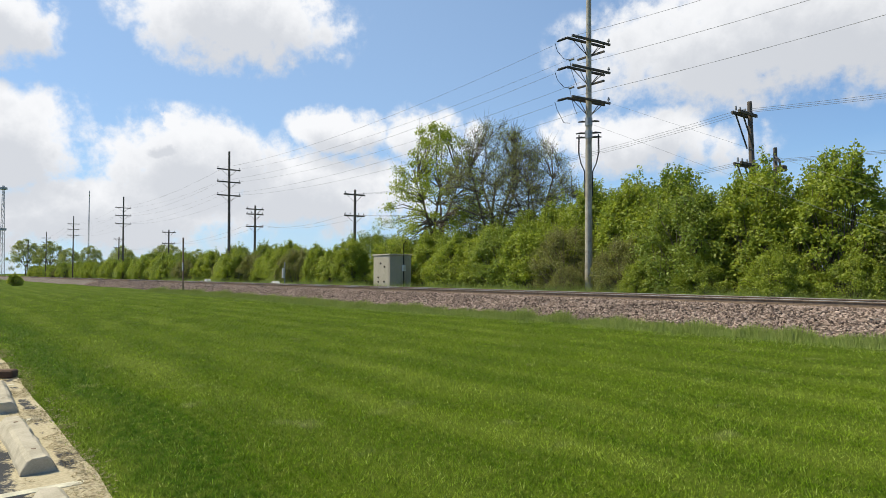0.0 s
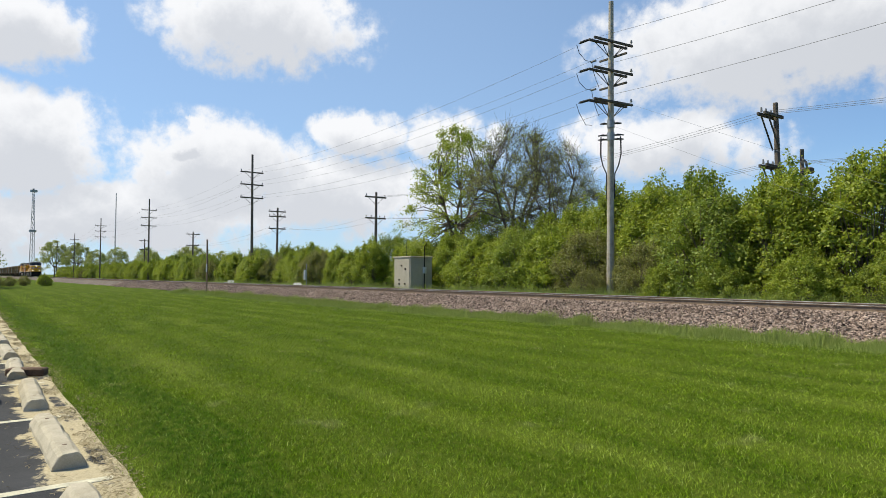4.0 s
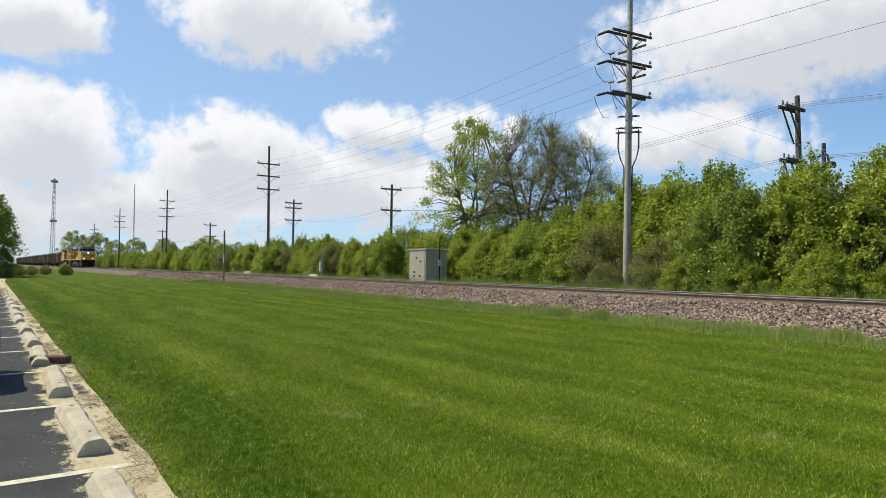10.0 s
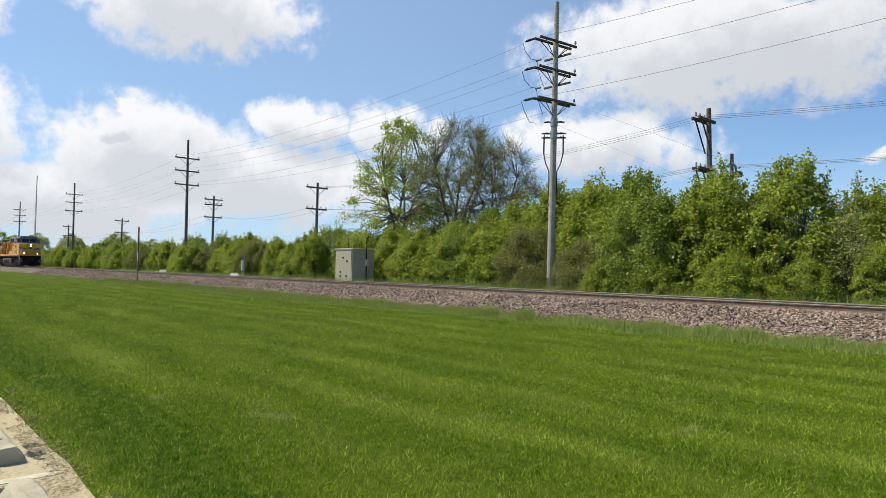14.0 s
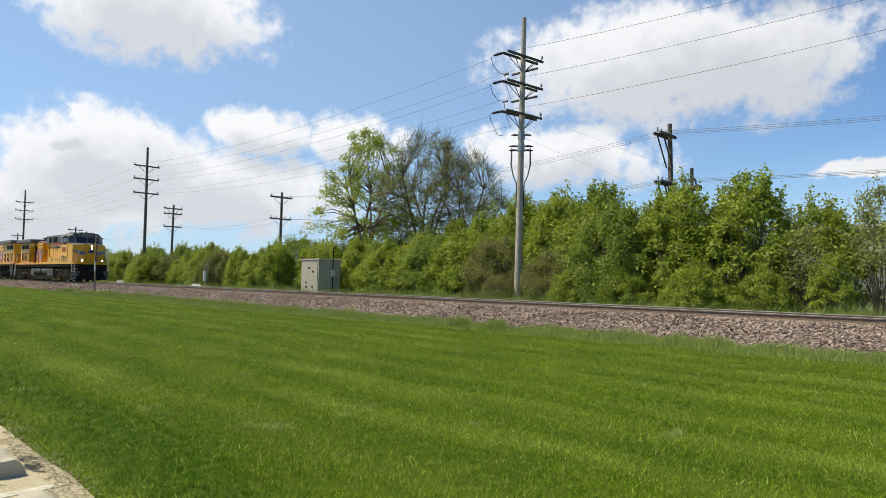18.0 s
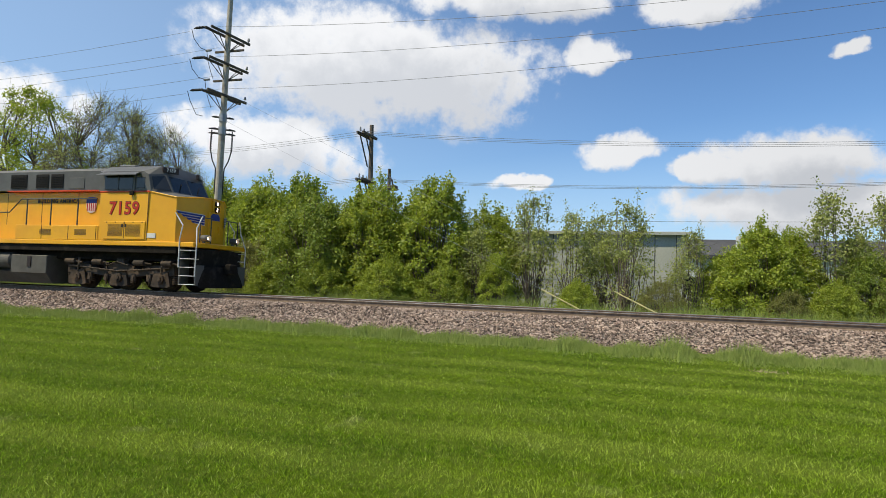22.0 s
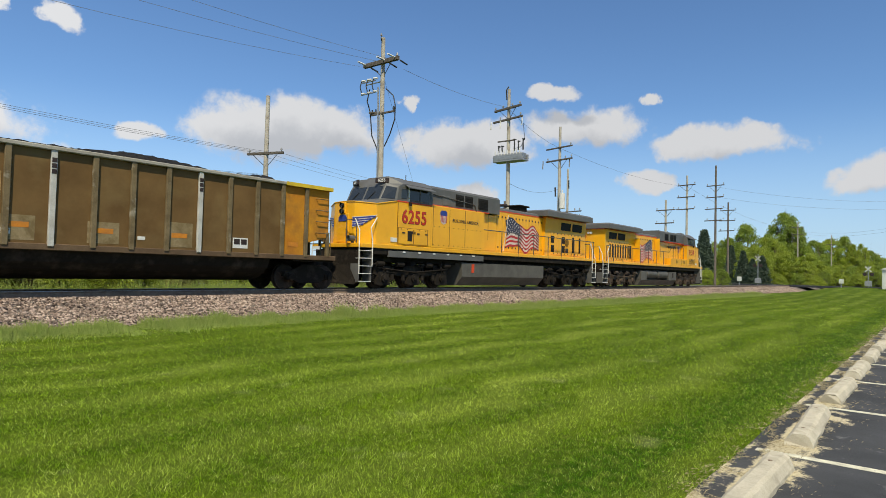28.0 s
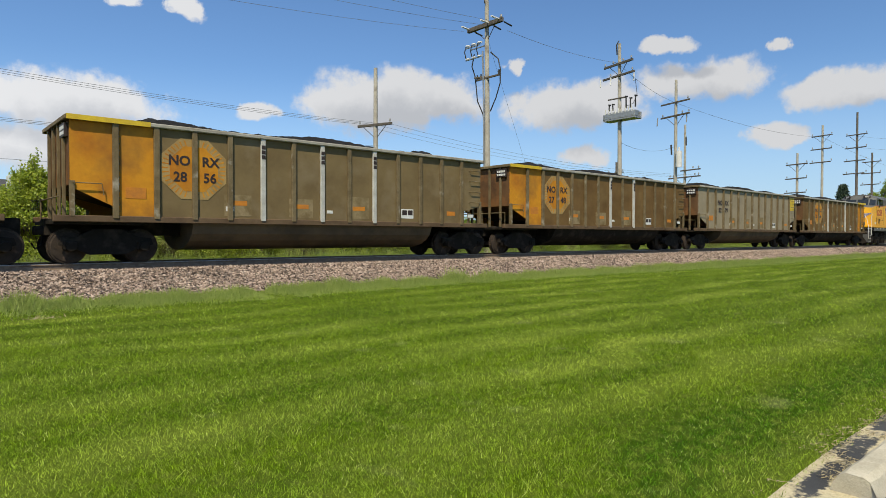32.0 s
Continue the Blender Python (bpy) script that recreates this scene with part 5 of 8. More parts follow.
        corner = [(X(2.1), s * 1.05, 3.7), (X(2.53), s * 1.44, 3.7), (X(2.65), s * 1.44, 4.16), (X(2.4), s * 1.06, 4.24)]
        part("corner_window", Shape().add([(px + 0.012, py * 1.01, pz) for px, py, pz in corner], [(0, 1, 2, 3) if s > 0 else (3, 2, 1, 0)]), M_LOCOGLASS, cab_ob, "dark slanted glass")
        board = pose(X(2.36), s * 0.82, 4.47, 90, 0, 90 + s * 24)
        part("number_board", Shape().box(-0.3, 0.3, -0.1, 0.1, -0.08, 0.02, 0.01), M_TEXTDARK, cab_ob, "black number board", at=board)
        lettering(number, 0.17, M_WHITEPAINT, cab_ob, board @ pose(0, 0, 0.024), "board_number", 0.004)
    part("roof_unit", Shape().box(X(4.7), X(3.9), -0.9, -0.1, 4.6, 4.72, 0.04), M_GREYPAINT, cab_ob)
    part("roof_unit", Shape().box(X(3.75), X(2.75), -0.5, 0.8, 4.6, 4.7, 0.04).ring((X(3.3), 0.2, 4.7), (X(3.3), 0.2, 4.78), 0.1), M_GREYPAINT, cab_ob)
    part("roof_antenna", Shape().bar([(X(4.2), 0.5, 4.6), (X(4.2), 0.5, 4.95)], 0.02, 6), M_TEXTDARK, cab_ob)
    # hood behind the cab
    hood_w = 1.02
    part("mid_hood", Shape().box(X(10.75), X(4.9), -hood_w, hood_w, 1.8, 3.68, 0.02), M_YELLOW, lo)
    grey = Shape().plate([(-1.22, 3.72), (1.22, 3.72), (1.22, 4.46), (1.12, 4.56), (-1.12, 4.56), (-1.22, 4.46)], "x", X(10.75), X(4.9))
    up = part("equipment_housing", grey, M_GREYPAINT, lo, "grey raised hood housing with vents")
    part("red_line", Shape().box(X(9.8), X(4.9), -1.235, 1.235, 3.68, 3.73), M_REDLINE, lo, "red line")
    for s in (-1, 1):
        for s0, s1 in ((8.82, 9.66), (7.72, 8.36), (6.98, 7.6)):
            y = s * 1.225
            vent = part("vent", Shape().box(X(s1), X(s0), min(y, y + s * 0.02), max(y, y + s * 0.02), 3.82, 4.36, 0.008), M_BLACKHOLE, up, "dark louvred vent")
            for k in range(7):
                z = 3.83 + k * 0.068
                part("vent_slat", Shape().box(X(s1) + 0.03, X(s0) - 0.03, min(y + s * 0.01, y + s * 0.035), max(y + s * 0.01, y + s * 0.035), z, z + 0.012), M_UNDER, vent)
        part("hatch", Shape().box(X(6.7), X(5.95), s * 1.22 - 0.02, s * 1.22 + 0.02, 3.78, 4.2, 0.01), M_GREYPAINT, up)
        # cab side lower doors with louvres
        cabbox = part("side_cabinet", Shape().box(X(4.62), X(2.75), s * 1.5 - 0.03, s * 1.5 + 0.03, 1.86, 2.52, 0.015), M_YELLOW, lo)
        if side < 0:
            for s0, s1 in ((2.95, 3.62), (3.75, 4.42)):
                for k in range(11):
                    part("louvre", Shape().box(X(s1), X(s0), s * 1.53 - 0.008, s * 1.53 + 0.014, 1.98 + 0.04 * k, 1.997 + 0.04 * k), M_LOUVRE, cabbox)
        else:
            part("cabinet_vent", Shape().box(X(3.6), X(3.3), s * 1.53 - 0.01, s * 1.53 + 0.012, 2.0, 2.42, 0.01), M_BLACKHOLE, cabbox)
        for q in range(5):
            part("cab_bolt", Shape().box(X(2.9 + 0.4 * q), X(2.86 + 0.4 * q), s * 1.53 - 0.01, s * 1.53 + 0.012, 2.46, 2.5), M_LOUVRE, cabbox)
        part("cabinet_seam", Shape().box(X(3.7), X(3.67), s * 1.53 - 0.008, s * 1.53 + 0.01, 1.9, 2.48), M_LOUVRE, cabbox, "dark seam")
        part("cabinet_latch", Shape().box(X(3.64), X(3.58), s * 1.53, s * 1.53 + s * 0.02, 2.3, 2.42).box(X(3.79), X(3.73), s * 1.53, s * 1.53 + s * 0.02, 2.3, 2.42), M_TEXTDARK, cabbox, "dark latch")
        part("nose_seam", Shape().box(X(2.7), X(2.67), s * 1.5 - 0.01, s * 1.5 + 0.01, 1.84, 3.56), M_LOUVRE, lo, "dark panel seam")
        part("warning_plate", Shape().box(X(2.68), X(2.3), s * 1.475 - 0.03, s * 1.475 + 0.035, 1.93, 2.1), M_WHITEPAINT, lo, "white notice plate")
        # lower equipment box with louvres and the raised walkway
        if s == side and side > 0:
            continue
        b = part("equipment_box", Shape().box(X(8.95), X(4.9), s * 1.26 - 0.24, s * 1.26 + 0.24, 1.8, 2.36, 0.02), M_YELLOW, lo)
        for s0 in (5.45, 7.15):
            for k in range(5):
                part("louvre", Shape().box(X(s0 + 0.55), X(s0), s * 1.5 - 0.01, s * 1.5 + 0.015, 2.0 + 0.045 * k, 2.022 + 0.045 * k), M_LOUVRE, b)
        for s0 in (4.98, 6.3, 7.6):
            part("box_seam", Shape().box(X(s0 + 0.02), X(s0), s * 1.5 - 0.006, s * 1.5 + 0.006, 1.82, 2.34), M_UNDER, b)
    # engine hood
    eng = Shape().plate([(-0.95, 1.8), (0.95, 1.8), (0.95, 4.0), (-0.95, 4.0)], "x", X(15.65), X(10.75))
    engine = part("engine_hood", eng, M_YELLOW, lo)
    part("hood_roof", Shape().plate([(-0.96, 3.98), (0.96, 3.98), (0.93, 4.08), (0.78, 4.15), (-0.78, 4.15), (-0.93, 4.08)], "x", X(15.65), X(10.75)), M_GREYPAINT, lo, "grey rounded hood roof")
    part("red_line", Shape().box(X(15.66), X(10.74), -0.965, 0.965, 3.93, 3.985), M_REDLINE, lo, "red line")
    part("red_line", Shape().add([(X(10.76), -1.03, 3.93), (X(9.7), -1.03, 3.93), (X(9.95), -1.03, 3.68), (X(9.8), -1.03, 3.68), (X(9.5), -1.03, 3.98), (X(10.76), -1.03, 3.98)], [(0, 1, 2, 3, 4, 5)]).add(
        [(X(10.76), 1.03, 3.93), (X(9.7), 1.03, 3.93), (X(9.95), 1.03, 3.68), (X(9.8), 1.03, 3.68), (X(9.5), 1.03, 3.98), (X(10.76), 1.03, 3.98)], [(5, 4, 3, 2, 1, 0)]), M_REDLINE, lo, "red lightning line")
    for s in (-1, 1):
        for k in range(14):
            s0 = 10.85 + k * 0.345
            part("hood_door", Shape().box(X(s0 + 0.33), X(s0), s * 0.95 - 0.012, s * 0.95 + 0.016, 1.9, 3.86, 0.008), M_YELLOW, engine)
            for z in (2.05, 3.62):
                part("door_latch", Shape().box(X(s0 + 0.2), X(s0 + 0.13), s * 0.97 - 0.01, s * 0.97 + 0.02, z, z + 0.09), M_TEXTDARK, engine)
        for k in (0, 2, 5, 8):
            s0 = 5.2 + k * 0.6
            part("hood_seam", Shape().box(X(s0 + 0.018), X(s0), s * 1.02 - 0.006, s * 1.02 + 0.006, 2.4, 3.66), M_TEXTDARK, engine)
    fl = flag_mesh(3.55, 1.45)
    if side < 0:
        at = pose(X(15.2), -0.985, 1.98, 90, 0, 0)
        part("flag_painting", fl, [M_FLAGRED, M_FLAGWHITE, M_FLAGBLUE, M_FLAGRED2, M_FLAGWHITE2], engine, "painted waving striped flag", at=at)
    else:
        g = Shape()
        g.v, g.f, g.m = [(x, z, 0) for x, z, _ in fl.v], [q for q in fl.f], fl.m
        g.v = [(-v[0], v[1], (0.002 if i >= len(fl.v) - 360 else 0)) for i, v in enumerate(fl.v)]
        g.f = [q[::-1] for q in fl.f]
        part("flag_painting", g, [M_FLAGRED, M_FLAGWHITE, M_FLAGBLUE, M_FLAGRED2, M_FLAGWHITE2], engine, "painted waving striped flag", at=pose(X(15.2), 0.985, 1.98, 90, 0, 180))
    part("flag_pole_painting", Shape().bar([(X(11.5), side * 0.985, 1.9), (X(11.95), side * 0.985, 3.8)], 0.02, 5), M_FLAGWHITE, engine)
    if side < 0:
        part("door_opening", Shape().box(X(15.62), X(15.15), -1.0, -0.9, 1.88, 3.6), M_BLACKHOLE, engine, "dark opening behind the open door")
        part("open_hood_door", Shape().box(X(15.66), X(15.62), -1.55, -0.98, 1.9, 3.6, 0.01), M_YELLOW, engine, "open yellow hood door")
        part("open_hood_door", Shape().box(X(11.22), X(11.18), -1.4, -0.98, 1.9, 3.85, 0.01), M_YELLOW, engine, "open yellow hood door")
    part("exhaust_stack", Shape().box(X(14.85), X(14.0), -0.38, 0.38, 4.1, 4.5, 0.05).box(X(14.98), X(13.87), -0.48, 0.48, 4.48, 4.57, 0.03), M_UNDER, lo, "sooty exhaust stack")
    horn = Shape()
    for y, d in ((-0.2, 1), (0.0, 1), (0.2, -1)):
        horn.ring((X(12.6) - 0.2 * d, y, 4.42), (X(12.6) + 0.26 * d, y, 4.42), 0.05, 0.12, n=12)
    part("air_horn", horn.box(X(12.66), X(12.54), -0.25, 0.25, 4.12, 4.3, 0.01), M_TEXTDARK, lo, "black air horn cluster")
    # radiator end
    rad = Shape().plate([(-1.12, 1.8), (1.12, 1.8), (1.13, 3.3), (1.2, 4.05), (-1.2, 4.05), (-1.13, 3.3)], "x", X(20.8), X(15.65))
    radiator = part("radiator_body", rad, M_YELLOW, lo)
    roof = Shape()
    for z, g in ((4.03, 0.0), (4.32, 0.0), (4.42, 0.14)):
        roof.v += [(X(21.0) + g, -1.57 + g, z), (X(15.2) - g * 3, -1.57 + g, z), (X(15.2) - g * 3, 1.57 - g, z), (X(21.0) + g, 1.57 - g, z)]
    for r in (0, 4):
        roof.f += [(r + i, r + (i + 1) % 4, r + 4 + (i + 1) % 4, r + 4 + i) for i in range(4)]
    roof.f += [(3, 2, 1, 0), (8, 9, 10, 11)]
    roof.m = [0] * len(roof.f)
    part("radiator_roof", roof, M_GREYPAINT, lo, "broad grey overhanging radiator roof")
    part("red_line", Shape().box(X(20.82), X(15.64), -1.205, 1.205, 3.98, 4.03), M_REDLINE, lo, "red line")
    for s in (-1, 1):
        for s0, s1 in ((17.5, 18.75), (18.95, 20.25)):
            y_lo, y_hi = 1.152, 1.192
            q = [(X(s1), s * y_lo, 3.36), (X(s0), s * y_lo, 3.36), (X(s0), s * y_hi, 3.82), (X(s1), s * y_hi, 3.82)]
            part("radiator_screen", Shape().add(q, [(0, 1, 2, 3) if s < 0 else (3, 2, 1, 0)]), M_BLACKHOLE, radiator, "slanted dark radiator screen")
        for k in range(9):
            s0 = 16.3 + k * 0.445
            wid = 0.36 if k == 0 else 0.25
            part("grille_door", Shape().box(X(s0 + 0.42), X(s0), s * 1.13 - 0.012, s * 1.13 + 0.014, 1.9, 3.2, 0.008), M_YELLOW, radiator)
            for z in (1.94, 3.1):
                part("door_latch", Shape().box(X(s0 + 0.4), X(s0 + 0.34), s * 1.145 - 0.01, s * 1.145 + 0.018, z, z + 0.07), M_TEXTDARK, radiator)
            if side < 0 or s < 0 or k in (6, 8):
                gr = part("grille", Shape().box(X(s0 + wid), X(s0 + 0.03), s * 1.145 - 0.008, s * 1.145 + 0.012, 2.08, 3.02, 0.008), M_BLACKHOLE, radiator, "dark narrow grille")
                for j in range(3):
                    xs0 = X(s0 + 0.03) - (wid - 0.03) * (j + 1) / 4
                    part("grille_bar", Shape().box(xs0 - 0.008, xs0 + 0.008, s * 1.145 - 0.006, s * 1.145 + 0.02, 2.1, 3.0), M_UNDER, gr)
            elif k in (0, 3):
                for z in (2.05, 2.58):
                    part("grille", Shape().box(X(s0 + 0.42), X(s0 + 0.03), s * 1.145 - 0.008, s * 1.145 + 0.012, z, z + 0.4, 0.008), M_BLACKHOLE, radiator, "dark square grille")
            elif k == 4:
                part("gold_medallion", Shape().ring((X(s0 + 0.2), s * 1.14, 2.66), (X(s0 + 0.2), s * 1.17, 2.66), 0.24, n=20).ring((X(s0 + 0.2), s * 1.17, 2.66), (X(s0 + 0.2), s * 1.19, 2.66), 0.13, n=16), M_LOUVRE, radiator, "round gold medallion")
                part("notice_plate", Shape().box(X(s0 + 0.4), X(s0 + 0.05), s * 1.145 - 0.006, s * 1.145 + 0.014, 2.05, 2.32), M_TEXTDARK, radiator, "dark notice plate")
    part("end_lamp", Shape().ring((X(20.8), -0.1, 3.75), (X(20.88), -0.1, 3.75), 0.08).ring((X(20.8), 0.1, 3.75), (X(20.88), 0.1, 3.75), 0.08), M_WHITEPAINT, radiator)
    lettering(number, 0.3, M_TEXTRED, radiator, pose(X(20.81), -0.55 * side, 3.45, 90, 0, -90), "end_number", 0.006)
    # tanks
    tank = Shape().plate([(-1.42, 1.2), (-1.42, 0.55), (-1.05, 0.14), (1.05, 0.14), (1.42, 0.55), (1.42, 1.2)], "x", X(15.05), X(7.35)) if not twin_tanks else \
        Shape().plate([(-1.42, 0.55), (-1.1, 0.12), (1.1, 0.12), (1.42, 0.55)], "x", X(15.05), X(7.35)).box(X(15.05), X(13.9), -1.42, 1.42, 0.5, 1.22, 0.02).box(
            X(9.15), X(7.35), -1.42, 1.42, 0.5, 1.2, 0.02).box(X(13.9), X(9.15), -0.75, 0.75, 0.5, 1.3)
    fuel = part("fuel_tank", tank, M_TANKPAINT, lo, "grey slab-sided fuel tank")
    part("fuel_gauge", Shape().box(X(8.3), X(8.12), side * 1.43 - 0.02, side * 1.43 + 0.02, 0.75, 1.15), M_REDLINE if not twin_tanks else M_TEXTDARK, fuel)
    if twin_tanks:
        for s in (-1, 1):
            for s0, s1 in ((9.3, 11.28), (11.75, 13.76)):
                t = Shape().ring((X(s1), s * 1.12, 0.98), (X(s0), s * 1.12, 0.98), 0.32, n=24)
                for xa, xb in ((X(s1), X(s1) - 0.12), (X(s0), X(s0) + 0.12)):
                    t.ring((xa, s * 1.12, 0.98), (xb, s * 1.12, 0.98), 0.315, 0.18, n=24)
                part("air_tank", t, M_TANKPAINT, lo, "grey round air reservoir", smooth=False)
    frame_mat, frame_label = (M_TRUCKSIDE, "dusty brown cast truck frame") if side < 0 else (M_UNDER, "black oily cast truck frame")
    loco_truck(lo, X(4.05), [X(2.18), X(4.05), X(5.98)], frame_mat, frame_label)
    loco_truck(lo, X(18.3), [X(16.25), X(18.3), X(20.35)], frame_mat, frame_label)
    # ends: steps, pilot, coupler, rails
    for e, base in ((1, X(0.72)), (-1, X(21.58))):
        pil = Shape().plate([(-1.25, 0.25), (1.25, 0.25), (1.35, 1.58), (-1.35, 1.58)], "x", base - 0.04, base + 0.04)
        part("pilot", pil, M_UNDER, lo, "black end plate")
        if e > 0:
            plow = Shape().add([(base + 0.1, -1.3, 0.95), (base + 0.1, 1.3, 0.95), (base + 0.55, 0.0, 0.2), (base + 0.2, -1.3, 0.2), (base + 0.2, 1.3, 0.2), (base + 0.35, 0, 0.95)],
                               [(0, 5, 2, 3), (5, 1, 4, 2)])
            part("snow_plow", plow, M_UNDER, lo, "black snow plow")
        part("coupler", Shape().box(min(base, base + e * 0.62), max(base, base + e * 0.62), -0.14, 0.14, 0.75, 1.02, 0.03).box(min(base + e * 0.45, base + e * 0.72), max(base + e * 0.45, base + e * 0.72), -0.22, 0.2, 0.7, 1.08, 0.04), M_UNDER, lo, "knuckle coupler")
        for s in (-1, 1):
            st = part("step_well", Shape().box(min(base - e * 0.5, base - e * 0.46), max(base - e * 0.5, base - e * 0.46), min(s * 1.0, s * 1.5), max(s * 1.0, s * 1.5), 0.28, 1.58).box(
                min(base + e * 0.14, base + e * 0.18), max(base + e * 0.14, base + e * 0.18), min(s * 1.0, s * 1.45), max(s * 1.0, s * 1.45), 0.28, 1.0), M_GREYPAINT, lo, "grey step well")
            for k in range(5):
                z = 0.3 + 0.3 * k
                x0, x1 = sorted((base - e * 0.48, base + e * 0.16 - e * 0.03 * k))
                part("step", Shape().box(x0, x1, min(s * 1.15, s * 1.52), max(s * 1.15, s * 1.52), z, z + 0.024, 0.005), M_WHITEPAINT, st, "white-edged step")
            part("grab_rail", Shape().bar([(base - e * 0.5, s * 1.53, 0.9), (base - e * 0.5, s * 1.53, 1.9), (base - e * 0.42, s * 1.5, 2.4), (base - e * 0.75, s * 1.5, 2.84)], 0.022), M_WHITEPAINT, lo, "white bent grab rail")
            part("grab_rail", Shape().bar([(base + e * 0.14, s * 1.45, 0.6), (base + e * 0.16, s * 1.45, 1.7), (base + e * 0.02, s * 1.3, 2.3), (base + e * 0.08, s * 1.1, 2.75)], 0.022), M_WHITEPAINT, lo, "white bent grab rail")
        for y in (-1.1, -0.5, 0.5, 1.1):
            part("end_post", Shape().bar([(base, y, 1.78), (base, y, 2.75)], 0.022), M_HANDRAIL, lo)
        part("end_rail", Shape().bar([(base, -1.1, 2.72), (base, -0.4, 2.72)], 0.02).bar([(base, 0.4, 2.72), (base, 1.1, 2.72)], 0.02), M_HANDRAIL, lo)
        hose = [(base + e * 0.05, 0.4, 0.9), (base + e * 0.25, 0.42, 0.6), (base + e * 0.4, 0.4, 0.35), (base + e * 0.45, 0.3, 0.5)]
        part("air_hose", Shape().bar(hose, 0.025), M_BLACKHOLE, lo)
    for s in (-1, 1):
        posts = [10.6, 12.2, 13.8, 15.4, 17.0, 18.6, 20.2, 21.3]
        for q in posts:
            part("handrail_post", Shape().bar([(X(q), s * 1.5, 1.6), (X(q), s * 1.5, 2.84)], 0.024), M_HANDRAIL, lo)
        if side < 0:
            line = [(X(21.3), s * 1.5, 2.84), (X(9.3), s * 1.5, 2.84), (X(8.7), s * 1.5, 3.36), (X(5.0), s * 1.5, 3.36)]
            for q in (8.4, 7.2, 5.9):
                part("handrail_post", Shape().bar([(X(q), s * 1.5, 2.36), (X(q), s * 1.5, 3.36)], 0.024), M_HANDRAIL, lo)
        else:
            line = [(X(21.3), s * 1.5, 2.84), (X(9.0), s * 1.5, 2.84)]
            part("handrail", Shape().bar([(X(9.0), s * 1.25, 3.0), (X(8.5), s * 1.25, 4.0), (X(5.0), s * 1.25, 4.2)], 0.022), M_HANDRAIL, lo)
        part("handrail", Shape().bar(line, 0.024), M_HANDRAIL, lo)
    if side > 0:        # flush flank of the older unit
        part("side_panel", Shape().box(X(9.0), X(4.86), 1.2, 1.506, 1.8, 3.66, 0.02), M_YELLOW, lo)
        for k in (0, 2, 4):
            part("panel_seam", Shape().box(X(5.0 + 0.6 * k + 0.015), X(5.0 + 0.6 * k), 1.5, 1.512, 1.9, 3.6), M_TEXTDARK, lo)
        door = part("cab_door_frame", Shape().box(X(4.66), X(2.72), 1.5, 1.516, 2.5, 2.54).box(X(4.66), X(4.62), 1.5, 1.516, 1.86, 2.52).box(X(2.76), X(2.72), 1.5, 1.516, 1.86, 2.52), M_LOUVRE, lo, "shadowed panel seam")
        for q in (2.95, 3.9, 4.45):
            part("latch", Shape().box(X(q + 0.16), X(q), 1.53, 1.555, 2.3, 2.36, 0.006), M_TEXTDARK, door, "dark latch")
        for q in range(11):
            part("rivet", Shape().box(X(5.1 + 0.36 * q), X(5.06 + 0.36 * q), 1.5, 1.518, 1.9, 1.94), M_LOUVRE, door)
            part("rivet", Shape().box(X(5.1 + 0.36 * q), X(5.06 + 0.36 * q), 1.5, 1.518, 2.72, 2.76), M_LOUVRE, door)
        for q in range(6):
            part("reflector", Shape().box(X(3.2 + 1.0 * q), X(3.05 + 1.0 * q), 1.5, 1.53, 1.5, 1.56), M_WHITEPAINT, door, "small white reflector")
        part("skirt", Shape().box(X(9.0), X(2.2), 1.42, 1.5, 1.3, 1.56, 0.01), M_GREYPAINT, lo, "grey side skirt")
    # lettering and emblem on the flank that shows
    yt = 1.512 if side > 0 else 1.04
    def on_flank(s0, z, y):
        return pose(X(s0), side * y, z, 90, 0, 0 if side < 0 else 180)
    lettering(number, 0.66 if side < 0 else 0.79, M_TEXTDARK, lo, on_flank(3.75, 2.98, 1.506), "number_outline", 0.022, 1.05, "dark outline of the number")
    lettering(number, 0.66 if side < 0 else 0.79, M_TEXTRED, lo, on_flank(3.75, 2.98, 1.513), "number", 0.008, 1.05, "red road number")
    lettering("BUILDING AMERICA", 0.212, M_TEXTDARK, lo, on_flank(7.4 if side < 0 else 7.45, 3.32 if side < 0 else 3.08, yt), "slogan", 0.004, 1.1, "dark painted words")
    sh = Shape().plate([(-0.24, -0.1), (-0.2, -0.26), (0.0, -0.34), (0.2, -0.26), (0.24, -0.1), (0.24, 0.06), (-0.24, 0.06)], "z", 0, 0.004)
    em = part("shield_emblem", sh, M_FLAGWHITE, lo, "shield emblem", at=on_flank(5.75, 3.2, yt))
    part("shield_top", Shape().plate([(-0.25, 0.05), (0.25, 0.05), (0.25, 0.2), (0.15, 0.28), (-0.15, 0.28), (-0.25, 0.2)], "z", 0, 0.006), M_LOGOBLUE, em)
    for k in range(5):
        part("shield_stripe", Shape().box(-0.21 + 0.095 * k, -0.165 + 0.095 * k, -0.25, 0.05, 0.004, 0.007), M_FLAGRED, em)
    return lo


